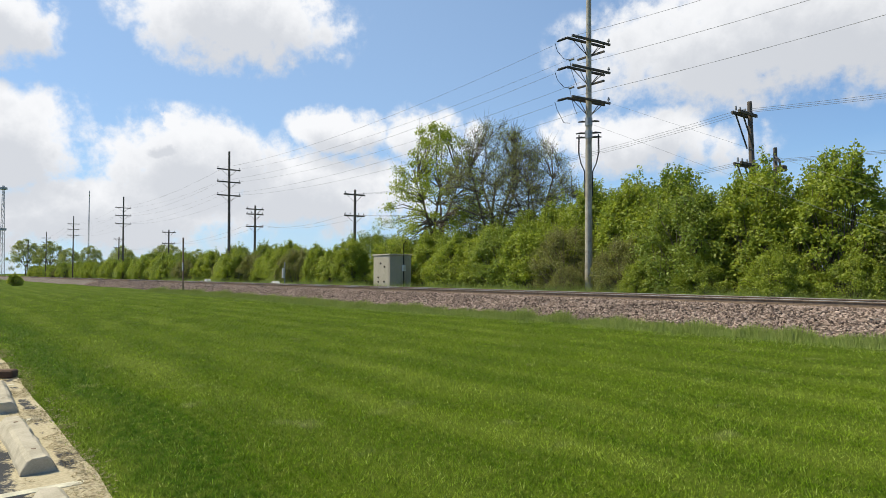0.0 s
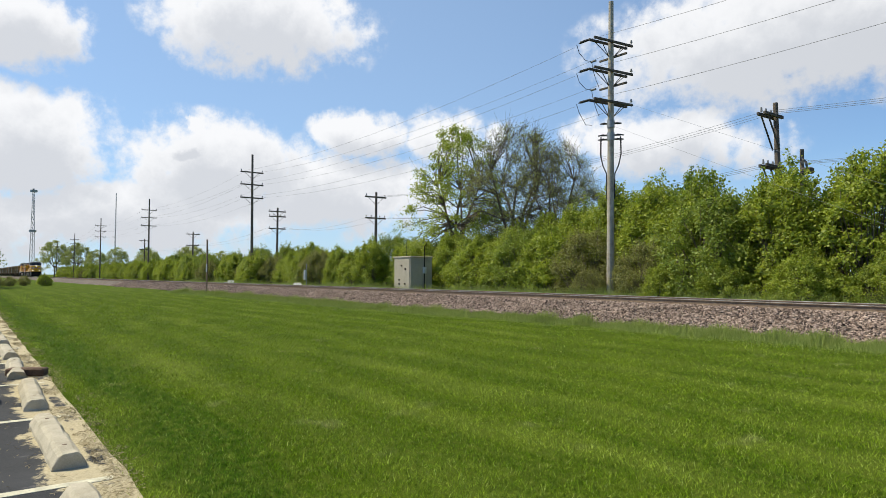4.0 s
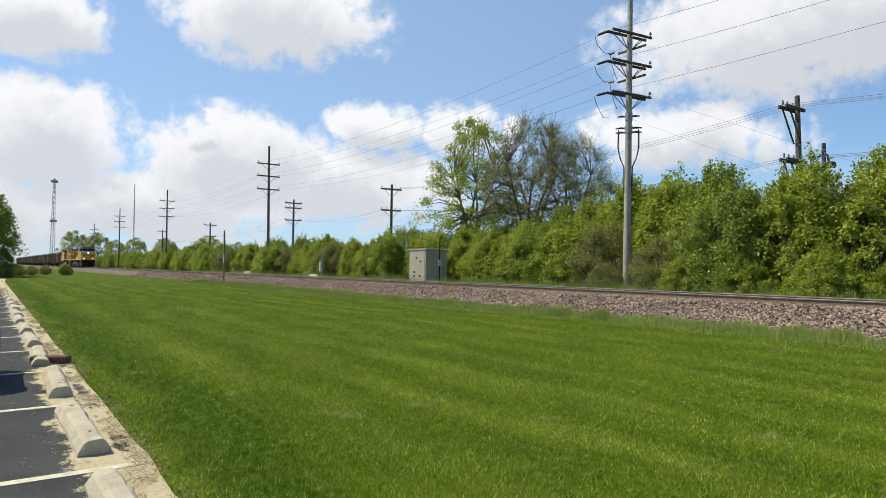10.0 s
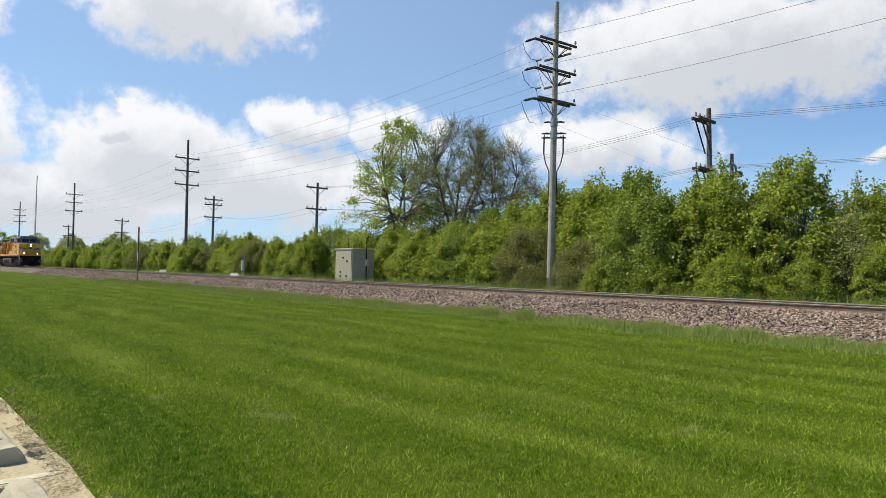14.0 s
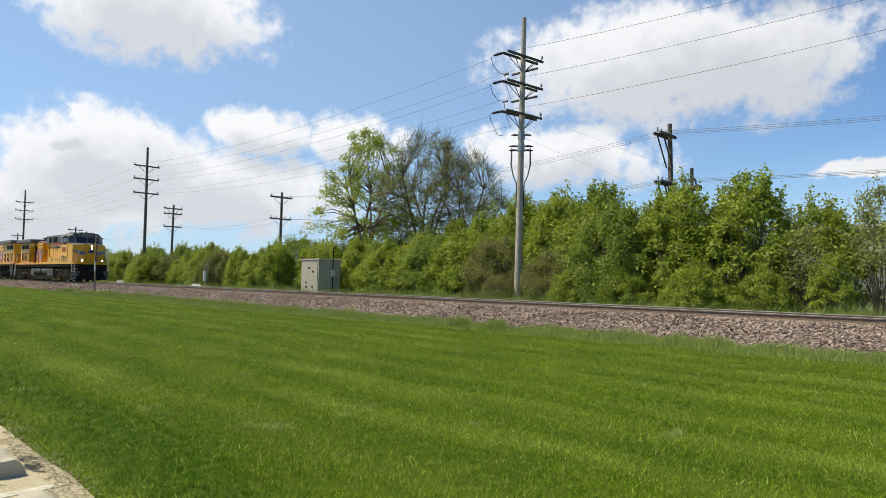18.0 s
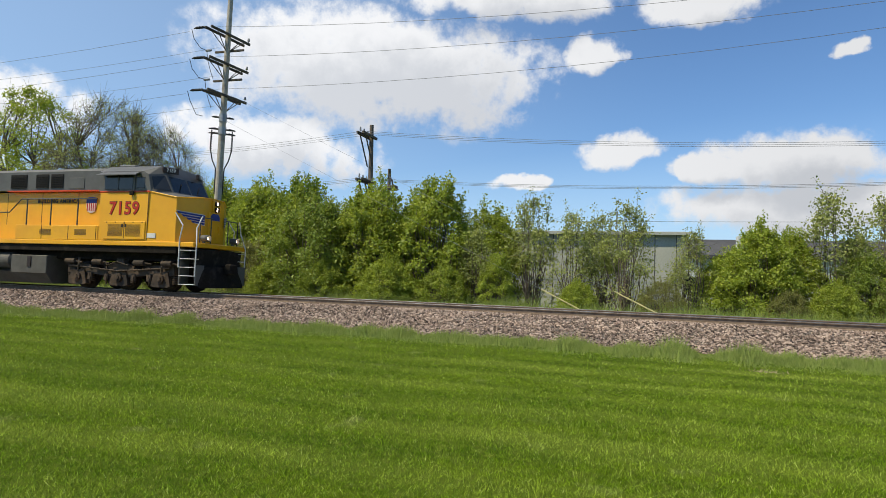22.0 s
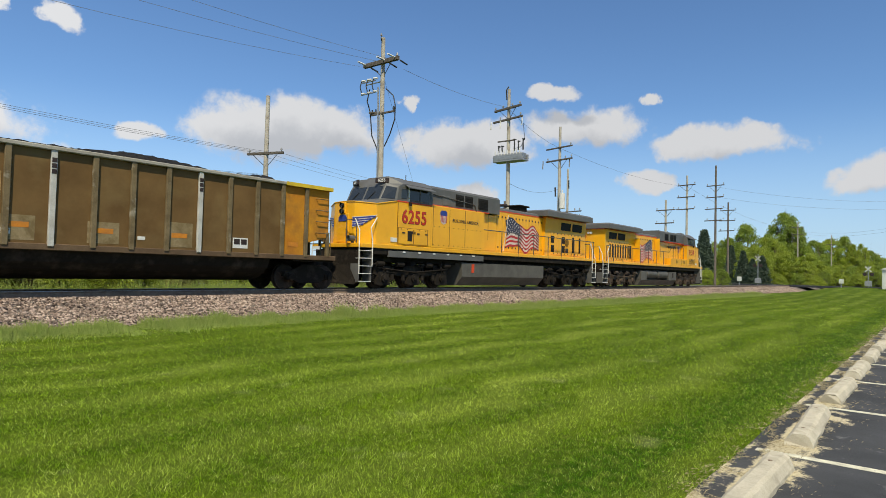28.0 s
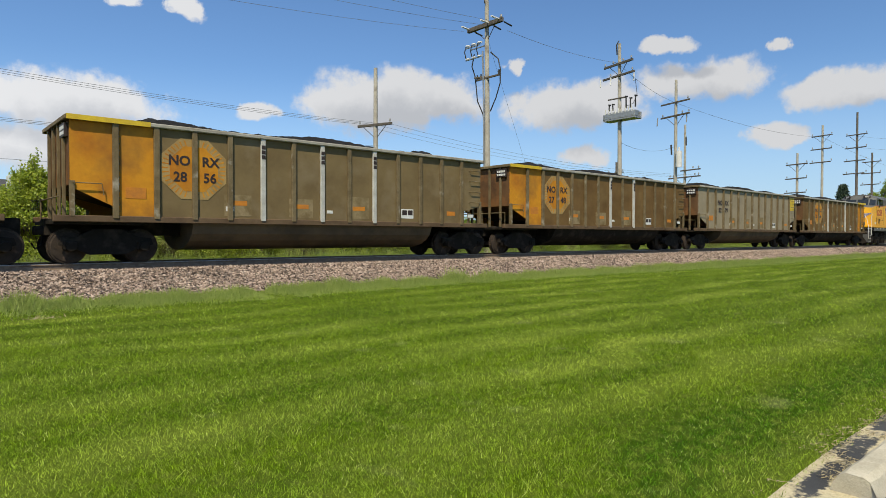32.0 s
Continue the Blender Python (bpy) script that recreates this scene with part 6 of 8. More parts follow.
def gondola_truck(parent, x):
    """A two-axle freight truck with cast side frames, springs and bearing caps."""
    g = Shape()
    for s in (-1, 1):
        lo, hi = sorted((s * 0.95, s * 1.1))
        prof = [(-1.15, 0.5), (-1.1, 0.68), (-0.75, 0.72), (-0.35, 0.92), (0.35, 0.92), (0.75, 0.72), (1.1, 0.68), (1.15, 0.5), (0.8, 0.42), (0.45, 0.24), (-0.45, 0.24), (-0.8, 0.42)]
        g.plate(prof, "y", lo, hi)
        for u in (-0.89, 0.89):
            g.box(u - 0.16, u + 0.16, s * 1.06 - 0.12, s * 1.06 + 0.12, 0.36, 0.6, 0.03)
            g.ring((u, s * 1.1, 0.46), (u, s * 1.24, 0.46), 0.12, n=12)
        for u in (-0.2, 0.0, 0.2):
            for k in range(5):
                g.ring((u, s * 1.02, 0.34 + 0.07 * k), (u, s * 1.02, 0.38 + 0.07 * k), 0.085, n=8)
    g.box(-0.25, 0.25, -1.1, 1.1, 0.62, 0.92, 0.04)
    t = part("truck", g, M_UNDER, parent, "dark cast freight truck", at=pose(x, 0, 0))
    for u in (-0.89, 0.89):
        wheelset(t, u, 0.46)
    return t


def gondola(paint, front_bays, rear_bays, octagon, digits, posts_light=(4, 6), yellow_mark=False, label=""):
    """A bathtub coal gondola: ribbed sides, sloped end sheets, round belly, heaped coal."""
    go = thing("coal_gondola", label, "rail car", group="coal gondolas of the train")
    half, w, z0, z1 = 8.12, 1.52, 1.2, 3.82
    # flanks bay by bay
    for s in (-1, 1):
        y0, y1 = sorted((s * (w - 0.05), s * w))
        for k in range(14):
            xa = 7.05 if k == 0 else 5.96 - 1.035 * (k - 1)
            xb = 5.96 - 1.035 * k if k < 13 else -7.52
            mat = M_RUSTORANGE if (k <= front_bays - 1 or k >= 14 - rear_bays) else paint
            if k == 0:
                poly = [(xa, z0 + 0.75), (xa, z1 - 0.06), (xb, z1 - 0.06), (xb, z0 + 0.5)]
            elif k == 13:
                d0, d1 = 0.3, 0.8
                poly = [(xa, z0 + d0), (xa, z1 - 0.06), (xb, z1 - 0.06), (xb, z0 + d1)]
            else:
                poly = [(xa, z0 + 0.06), (xa, z1 - 0.06), (xb, z1 - 0.06), (xb, z0 + 0.06)]
            part("side_panel", Shape().plate(poly, "y", y0, y1), mat, go)
        for k in range(13):
            x = 5.96 - 1.035 * k
            light = k in posts_light
            rb = Shape().box(x - 0.075, x + 0.075, min(s * w, s * (w + 0.09)), max(s * w, s * (w + 0.09)), z0, z1 - 0.1, 0.012)
            one = part("rib", rb, M_RIBWHITE if light else M_RIB, go, "pale weathered rib" if light else "")
            if light:
                for j in range(3):
                    part("rib_label", Shape().box(x - 0.06, x + 0.06, s * (w + 0.09) - 0.006, s * (w + 0.09) + 0.006, 3.1 + 0.15 * j, 3.22 + 0.15 * j), M_TEXTDARK, one, "dark label")
            bolts = Shape()
            for j in range(13):
                z = z0 + 0.18 + 0.18 * j
                bolts.box(x + 0.085, x + 0.115, s * w - 0.012, s * w + 0.016, z, z + 0.035)
            part("rivets", bolts, M_RIB, one)
        part("top_rail", Shape().box(-7.58, 7.12, min(s * (w - 0.06), s * (w + 0.12)), max(s * (w - 0.06), s * (w + 0.12)), z1 - 0.11, z1, 0.02), M_TOPRAIL, go, "worn pale top rail")
        part("side_sill", Shape().box(-7.9, 7.4, min(s * (w - 0.1), s * (w + 0.06)), max(s * (w - 0.1), s * (w + 0.06)), z0 - 0.1, z0 + 0.07, 0.015), M_SILL, go)
        if front_bays:
            part("yellow_corner_rail", Shape().box(5.0, 7.13, min(s * (w + 0.1), s * (w + 0.13)), max(s * (w + 0.1), s * (w + 0.13)), z1 - 0.12, z1 + 0.01), M_CORNER, go, "yellow painted rail corner")
        if rear_bays:
            part("yellow_corner_rail", Shape().box(-7.6, -5.6, min(s * (w + 0.1), s * (w + 0.13)), max(s * (w + 0.1), s * (w + 0.13)), z1 - 0.12, z1 + 0.01), M_CORNER, go, "yellow painted rail corner")
        # corner ladder rungs
        for k in range(4):
            z = 2.1 + 0.42 * k
            part("ladder_rung", Shape().bar([(6.98, s * (w + 0.01), z), (6.96, s * (w + 0.09), z), (6.45, s * (w + 0.09), z), (6.43, s * (w + 0.01), z)], 0.016), M_RIB, go)
        part("grab_iron", Shape().bar([(-7.48, s * (w + 0.02), 2.1), (-7.45, s * (w + 0.1), 2.1), (-6.8, s * (w + 0.1), 2.1), (-6.75, s * (w + 0.08), 1.8)], 0.016), M_RIB, go)
        for x in (-7.47, 7.0):
            part("corner_post", Shape().box(x - 0.06, x + 0.06, s * w - 0.06, s * w + 0.06, z0, z0 + 0.95, 0.01), M_RIB, go)
        # stencilled boxes
        for x, z, dx, dz, mt in ((5.45, 1.55, 0.42, 0.16, M_STENCIL), (3.31, 1.4, 0.56, 0.34, M_WHITEPAINT), (1.2, 1.62, 0.5, 0.14, M_STENCIL), (-1.0, 1.62, 0.52, 0.14, M_STENCIL),
                                 (-3.1, 1.66, 0.56, 0.14, M_STENCIL), (-3.35, 1.48, 0.26, 0.14, M_WHITEPAINT), (-5.95, 1.75, 0.52, 0.3, M_STENCIL), (6.5, 1.5, 0.3, 0.12, M_WHITEPAINT), (0.05, 1.5, 0.22, 0.1, M_WHITEPAINT)):
            if mt is M_STENCIL and abs(x) < 5:
                part("faded_patch", Shape().box(x - 0.42, x + 0.42, s * w - 0.004, s * w + 0.004, 1.34, 2.0 + 0.1 * math.sin(x * 7)), M_FADED, go, "pale worn paint patch")
            part("stencil", Shape().box(x - dx / 2, x + dx / 2, s * w - 0.008, s * w + 0.008, z, z + dz), mt, go)
            if mt is M_WHITEPAINT and dx > 0.5:
                for i in (-0.13, 0.13):
                    part("stencil_bar", Shape().box(x + i - 0.11, x + i + 0.11, s * w - 0.012, s * w + 0.012, z + 0.12, z + dz - 0.04), M_TEXTDARK, go)
    # end sheets slope in over the trucks
    for e, xa, xb in ((1, 7.05, 6.5), (-1, -7.52, -6.6)):
        o = [(xa, -w, z1), (xa, w, z1), (xa, w, z0 + 0.85), (xa, -w, z0 + 0.85), (xb - e * 1.2, w, z0 + 0.25), (xb - e * 1.2, -w, z0 + 0.25)]
        f = [(0, 1, 2, 3), (3, 2, 4, 5)]
        part("end_sheet", Shape().add(o, [q[::-1] for q in f] if e < 0 else f), M_ENDBROWN, go, "rusty brown end sheet")
        for y in (-1.0, -0.35, 0.35, 1.0):
            part("end_post", Shape().box(min(xa, xa + e * 0.08), max(xa, xa + e * 0.08), y - 0.05, y + 0.05, z0 - 0.05, z1 - 0.05, 0.01), M_RIB, go)
        part("end_rail", Shape().box(min(xa, xa + e * 0.12), max(xa, xa + e * 0.12), -w - 0.1, w + 0.1, z1 - 0.12, z1, 0.015), M_RIB, go)
        part("end_platform", Shape().box(min(xa + e * 0.35, xb - e * 1.0), max(xa + e * 0.35, xb - e * 1.0), -1.45, 1.45, z0 - 0.16, z0 - 0.06, 0.01), M_UNDER, go)
        part("platform_rail", Shape().bar([(xa + e * 0.2, -1.42, z0), (xa + e * 0.2, -1.42, z0 + 0.55), (xa + e * 0.2, 1.42, z0 + 0.55), (xa + e * 0.2, 1.42, z0)], 0.02), M_RIB, go)
        part("coupler", Shape().box(min(xa, xa + e * 0.6), max(xa, xa + e * 0.6), -0.12, 0.12, 0.76, 1.0, 0.03), M_UNDER, go, "knuckle coupler")
        part("air_hose", Shape().bar([(xa + e * 0.3, 0.35, 0.85), (xa + e * 0.35, 0.36, 0.5), (xa + e * 0.5, 0.34, 0.38), (xa + e * 0.6, 0.3, 0.55)], 0.025), M_BLACKHOLE, go)
        gondola_truck(go, e * 6.55)
    for e, xa in ((1, 7.05), (-1, -7.52)):
        board = part("end_plate", Shape().box(min(xa, xa + e * 0.09), max(xa, xa + e * 0.09), -1.38, -0.78, 3.28, 3.64, 0.01), M_TEXTDARK, go, "black number plate")
        for z in (3.34, 3.48):
            for q in range(4):
                part("plate_bar", Shape().box(min(xa + e * 0.088, xa + e * 0.1), max(xa + e * 0.088, xa + e * 0.1), -1.32 + 0.13 * q, -1.23 + 0.13 * q, z, z + 0.09), M_WHITEPAINT, board)
    # belly
    sec = [(-w, z0)] + [(math.cos(a) * -1.42, 1.1 - math.sin(a) * 0.78) for a in np.linspace(0.1, math.pi - 0.1, 11)] + [(w, z0)]
    part("belly", Shape().plate(sec, "x", -4.4, 4.55), M_BELLY if paint is not M_GONDBROWN else M_UNDER, go, "round steel belly between the trucks", smooth=False)
    part("center_sill", Shape().box(-7.9, 7.9, -0.3, 0.3, 0.75, z0, 0.02), M_UNDER, go)
    # coal heap
    nx, ny = 90, 12
    xs2, ys2 = np.linspace(-6.9, 6.6, nx), np.linspace(-1.42, 1.42, ny)
    Xg, Yg = np.meshgrid(xs2, ys2, indexing="ij")
    r = np.random.default_rng(int(digits[:2]) + len(digits))
    rise = np.clip(1 - np.abs(Yg / 1.45) ** 2.2, 0, 1) * np.clip((6.7 - np.abs(Xg + 0.1)) / 1.6, 0, 1)
    Z = 3.6 + rise * (0.52 + 0.08 * np.sin(Xg * 1.1 + 1)) + r.normal(0, 0.022, Xg.shape)
    i = (np.arange(nx - 1)[:, None] * ny + np.arange(ny - 1)[None]).ravel()
    part("coal_load", soup("coal_load", np.stack([Xg, Yg, Z], -1).reshape(-1, 3), np.stack([i, i + ny, i + ny + 1, i + 1], -1), M_COAL), M_COAL, go, "heaped black coal")
    s, y = -1, w + 0.004
    cx = -4.39
    if octagon:
        R = 1.0
        pts = [(cx + R * math.cos(math.pi / 8 + k * math.pi / 4), 2.65 + 0.93 * math.sin(math.pi / 8 + k * math.pi / 4)) for k in range(8)]
        oc = part("octagon_panel", Shape().plate(pts, "y", -y, -y - 0.006), M_OCTRING, go, "faded orange octagon emblem")
        part("octagon_centre", Shape().plate([(cx + (px - cx) * 0.74, 2.65 + (pz - 2.65) * 0.74) for px, pz in pts], "y", -y - 0.006, -y - 0.01), M_RUSTORANGE, oc)
        for k in range(40):
            a = k * math.pi / 20
            if abs(math.cos(a)) < 0.2:
                continue
            d = Vector((math.cos(a), math.sin(a)))
            nrm = Vector((-d.y, d.x)) * 0.012
            p0, p1 = d * 0.72, d * 0.9
            q = [(cx + v.x, 2.65 + v.y * 0.93) for v in (p0 - nrm, p1 - nrm * 1.8, p1 + nrm * 1.8, p0 + nrm)]
            part("octagon_ray", Shape().plate(q, "y", -y - 0.006, -y - 0.009), M_RUSTORANGE, oc)
    mt = M_TEXTDARK
    lettering("NO", 0.38, mt, go, pose(cx - 0.42, -y - 0.013, 2.86, 90, 0, 0), "mark", 0.012)
    lettering("RX", 0.38, mt, go, pose(cx + 0.46, -y - 0.013, 2.86, 90, 0, 0), "mark", 0.012)
    lettering(digits[:2], 0.38, mt, go, pose(cx - 0.4, -y - 0.013, 2.4, 90, 0, 0), "number", 0.01)
    lettering(digits[2:], 0.38, mt, go, pose(cx + 0.44, -y - 0.013, 2.4, 90, 0, 0), "number", 0.01)
    if yellow_mark:
        part("yellow_square", Shape().box(6.1, 6.98, -y - 0.005, -y, 2.68, 3.62), M_CORNER, go, "yellow reflective square")
    return go


M_GONDTAUPE = surface("taupe_gondola_paint", (0.19, 0.137, 0.066), (0.148, 0.104, 0.05), 0.8, 0.75, bump=0.06, fine=7, grain=0.92, stain=(0.23, 0.18, 0.11), stain_scale=0.7, stain_at=(0.5, 0.8))
M_GONDBROWN = surface("brown_gondola_paint", (0.165, 0.098, 0.038), (0.118, 0.068, 0.026), 0.8, 0.75, bump=0.06, fine=7, grain=0.92, stain=(0.19, 0.13, 0.055), stain_scale=0.7, stain_at=(0.5, 0.8))
M_GONDGREY = surface("grey_gondola_paint", (0.3, 0.25, 0.172), (0.25, 0.207, 0.14), 0.8, 0.75, bump=0.06, fine=7, grain=0.92, stain=(0.17, 0.135, 0.085), stain_scale=0.7, stain_at=(0.55, 0.85))
M_RUSTORANGE = surface("faded_orange_paint", (0.6, 0.27, 0.022), (0.44, 0.16, 0.018), 0.9, 0.7, fine=8, stain=(0.19, 0.09, 0.03), stain_scale=0.7, stain_at=(0.46, 0.72), grain=0.9)
M_OCTRING = surface("pale_orange_paint", (0.42, 0.29, 0.12), (0.33, 0.21, 0.08), 1.5, 0.7, stain=(0.2, 0.14, 0.06), stain_scale=1.2)
M_ENDBROWN = surface("rusty_end_sheet", (0.16, 0.085, 0.04), (0.1, 0.055, 0.03), 1.2, 0.8, stain=(0.3, 0.13, 0.04), stain_scale=0.8, stain_at=(0.5, 0.8))
M_RIB = surface("weathered_rib_metal", (0.21, 0.16, 0.09), (0.13, 0.095, 0.05), 2.5, 0.7, stain=(0.42, 0.39, 0.32), stain_scale=1.8, stain_at=(0.58, 0.75))
M_TOPRAIL = surface("worn_top_rail", (0.4, 0.38, 0.33), (0.28, 0.25, 0.2), 2, 0.6, stain=(0.2, 0.15, 0.09), stain_scale=1.2, stain_at=(0.58, 0.75))
M_FADED = surface("faded_dusty_paint", (0.3, 0.23, 0.13), (0.2, 0.15, 0.075), 2.5, 0.8, stain=(0.16, 0.115, 0.055), stain_scale=3, stain_at=(0.5, 0.65))
M_RIBWHITE = surface("pale_rib_metal", (0.55, 0.54, 0.5), (0.42, 0.4, 0.36), 3, 0.6, stain=(0.25, 0.2, 0.14), stain_scale=2, stain_at=(0.58, 0.8))
M_SILL = surface("sill_brown", (0.15, 0.1, 0.06), (0.1, 0.065, 0.04), 2, 0.8)
M_CORNER = surface("yellow_corner_paint", (0.72, 0.5, 0.03), (0.55, 0.37, 0.035), 3, 0.6)
M_STENCIL = surface("orange_stencil", (0.6, 0.22, 0.02), (0.45, 0.17, 0.03), 4, 0.6)
M_BELLY = surface("dusty_belly", (0.15, 0.11, 0.07), (0.1, 0.075, 0.05), 1.2, 0.8, stain=(0.06, 0.05, 0.04), stain_scale=0.8)
M_COAL = surface("coal", (0.014, 0.013, 0.013), (0.024, 0.023, 0.022), 8, 0.85, bump=0.8, fine=14, bump_dist=0.05)

units = [(locomotive("7159", True, -1), 11.15, 0), (locomotive("6255", False, 1), 33.45, 180)]
kinds = [gondola(M_GONDBROWN, 2, 0, True, "2806", (4, 8), label="brown rusty bathtub coal gondola with an orange octagon, loaded with coal"),
         gondola(M_GONDGREY, 0, 0, False, "8279", (), True, label="pale grey bathtub coal gondola with a yellow square, loaded with coal"),
         gondola(M_GONDBROWN, 0, 2, True, "2748", (4, 6), label="brown bathtub coal gondola with orange rear bays and octagon"),
         gondola(M_GONDTAUPE, 0, 2, True, "2856", (4, 6, 8), label="taupe bathtub coal gondola with orange rear bays and octagon")]
for k in range(16):
    if k < 4:
        car = kinds[k]
    else:
        car = copy_thing(kinds[k % 4], pose(0, 0, 0))
    units.append((car, 44.6 + 16.32 * (k + 0.5), 0))
for ob, back_by, turn in units:
    ob.matrix_basis = pose(-back_by - 290, TRACK_Y + float(bend(-back_by - 290)), RAIL_Z, 0, 0, turn)
    TRAIN.append((ob, back_by, turn))
units[1][0].scale = (1, 1, 1.035)                   # the older unit stands a little taller


# ---- utility poles and wires ----
M_POLEGREY = surface("pale_weathered_pole", (0.5, 0.46, 0.39), (0.38, 0.34, 0.28), 3, 0.9, bump=0.5, fine=25, stain=(0.2, 0.17, 0.14), stain_scale=1.5)
M_POLEBROWN = surface("brown_weathered_pole", (0.2, 0.165, 0.135), (0.12, 0.1, 0.085), 3, 0.9, bump=0.5, fine=25)
M_ARM = surface("dark_crossarm_wood", (0.15, 0.13, 0.11), (0.09, 0.078, 0.066), 5, 0.9, bump=0.4)
M_INSUL = surface("grey_insulator", (0.3, 0.3, 0.3), (0.2, 0.2, 0.2), 6, 0.35)
M_BLACKCABLE = surface("black_cable", (0.03, 0.03, 0.03), (0.045, 0.045, 0.045), 6, 0.6)
M_STEELGREY = surface("galvanised_steel", (0.4, 0.41, 0.42), (0.3, 0.31, 0.32), 5, 0.5, 0.6)


def pole(x, y, high, mat, label, lean=0.0, radius=0.17):
    p = thing("utility_pole", label, "utility pole", pose(x, y, float(ground_z(np.float64(x), np.float64(y))), 0, lean, 0), group="utility poles")
    part("mast", Shape().ring((0, 0, -0.3), (0, 0, high), radius, radius * 0.62, 14), mat, p)
    return p


def arm(p, z, x0, x1, y=0.0, thick=0.1, pins=(), braces=True, turn=0.0, mat=None):
    """A crossarm along y (turned by turn degrees), from x0 to x1, with pin insulators on it."""
    m = pose(0, 0, z, 0, 0, 90 + turn)
    a = part("crossarm", Shape().box(x0, x1, y - thick / 2, y + thick / 2, -thick * 0.6, thick * 0.6, 0.012), mat or M_ARM, p, at=m)
    if braces:
        w = min(abs(x0), abs(x1), 0.9)
        for s in (-1, 1):
            if (x1 if s > 0 else -x0) > 0.5:
                part("brace", Shape().bar([(s * w, y, -0.05), (s * 0.12, 0, -0.75)], 0.022, 5), M_ARM, p, at=m)
    for q in pins:
        part("insulator", Shape().ring((q, y, thick * 0.6), (q, y, thick * 0.6 + 0.12), 0.02, n=6).ring((q, y, 0.16), (q, y, 0.22), 0.075, 0.06, 10).ring((q, y, 0.22), (q, y, 0.3), 0.06, 0.04, 10), M_INSUL, p, at=m)
    return a


M_WIRE = surface("dull_aluminium_wire", (0.22, 0.22, 0.22), (0.17, 0.17, 0.17), 4, 0.6, 0.3)


def wire(a, b, sag, r=0.016, mat=None):
    """A hanging span."""
    pts = []
    for k in range(17):
        u = k / 16
        pts.append((a[0] + (b[0] - a[0]) * u, a[1] + (b[1] - a[1]) * u, a[2] + (b[2] - a[2]) * u - sag * 4 * u * (1 - u)))
    ob = part("overhead_wire", Shape().bar(pts, r * 0.55, 4), mat or M_WIRE)
    return tagged(ob, "thin dark overhead wire hanging between utility poles", "wire", "overhead wires")


# the tall line along the track
ALONG = [(-20.9, 15.4), (-74.3, 15.8), (-133.5, 16.1), (-198, 17), (-262, 16), (-330, 16)]
ARMS = (13.25, 11.75, 10.15)
for k, (x, h) in enumerate(ALONG):
    p = pole(x, 26.0, h, M_POLEGREY if k == 0 else M_POLEBROWN, "pale grey wooden pole with three double crossarms and cables" if k == 0 else "brown wooden pole with three crossarms behind the track",
             (0.8, -1.2, -1.0, 0, 1, 0)[k], 0.2 if k == 0 else 0.19)
    for i, z in enumerate(ARMS):
        z = z + (0 if k == 0 else h - 15.4)
        if k == 0:
            arm(p, z, -1.32, 1.32, 0.2, 0.1, (), True, -7)
            arm(p, z, -1.32, 1.32, -0.2, 0.1, (1.22,), True, -7)
            strain = Shape().ring((-0.35, -1.28, z), (-1.0, -1.3, z - 0.03), 0.03, n=8)
            for q in range(6):
                strain.ring((-0.42 - 0.09 * q, -1.28, z - 0.01), (-0.46 - 0.09 * q, -1.28, z - 0.01), 0.065, n=10)
            part("strain_insulator", strain, M_BLACKCABLE, p, "black ribbed strain insulator")
            low = z - 0.72 if i < 2 else z - 1.0
            if i < 2:
                arm(p, low, -0.87, 0.87, 0.16, 0.085, (), False, -90)
                part("post_insulator", Shape().ring((-0.85, -0.16, low), (-1.15, -0.2, low - 0.02), 0.055, n=10), M_INSUL, p, "grey post insulator")
            part("jumper", Shape().bar([(-1.15, -1.3, z - 0.05), (-1.15, -1.1, z - 0.45), (-1.15, -0.6, low - 0.02), (-1.1, -0.2, low)], 0.016, 5), M_BLACKCABLE, p)
            if i < 2:
                part("jumper", Shape().bar([(-1.1, -0.2, low), (-0.9, -0.3, low - 0.6), (-0.75, -0.25, low - 1.1), (-0.6, -0.2, low - 1.5)], 0.014, 5), M_BLACKCABLE, p)
        else:
            arm(p, z, -1.4, 1.4, 0.1, 0.12, (-1.3, 1.3), True, 0)
    if k == 0:
        for z, w in ((9.1, 0.42), (8.5, 0.5), (8.28, 0.5)):
            arm(p, z, -w, w, 0.12, 0.07, (), False, -52)
            for s in (-1, 1):
                part("arrester", Shape().ring((s * w * 0.5, s * w * 0.4, z), (s * w, s * w * 0.78, z - 0.04), 0.05, 0.035, 8), M_BLACKCABLE, p, "black surge arrester")
        part("bracket_band", Shape().ring((0, 0, 8.85), (0, 0, 9.25), 0.19, n=14).ring((0, 0, 8.2), (0, 0, 8.6), 0.19, n=14), M_STEELGREY, p, "grey steel bands")
        for s in (-1, 1):
            c = [(0.38 * s, 0.3 * s, 8.4), (0.4 * s, 0.32 * s, 7.5), (0.3 * s, 0.24 * s, 6.9), (0.16 * s, 0.13 * s, 6.5), (0.14 * s, 0.12 * s, 5.2)]
            riser = part("cable_riser", Shape().bar(c, 0.03, 6), M_BLACKCABLE, p, "black cable drooping to the pole")
            for q in range(7):
                part("cable_termination", Shape().ring((0.385 * s, 0.305 * s, 8.2 - 0.12 * q), (0.385 * s, 0.305 * s, 8.15 - 0.12 * q), 0.05, n=8), M_BLACKCABLE, riser)
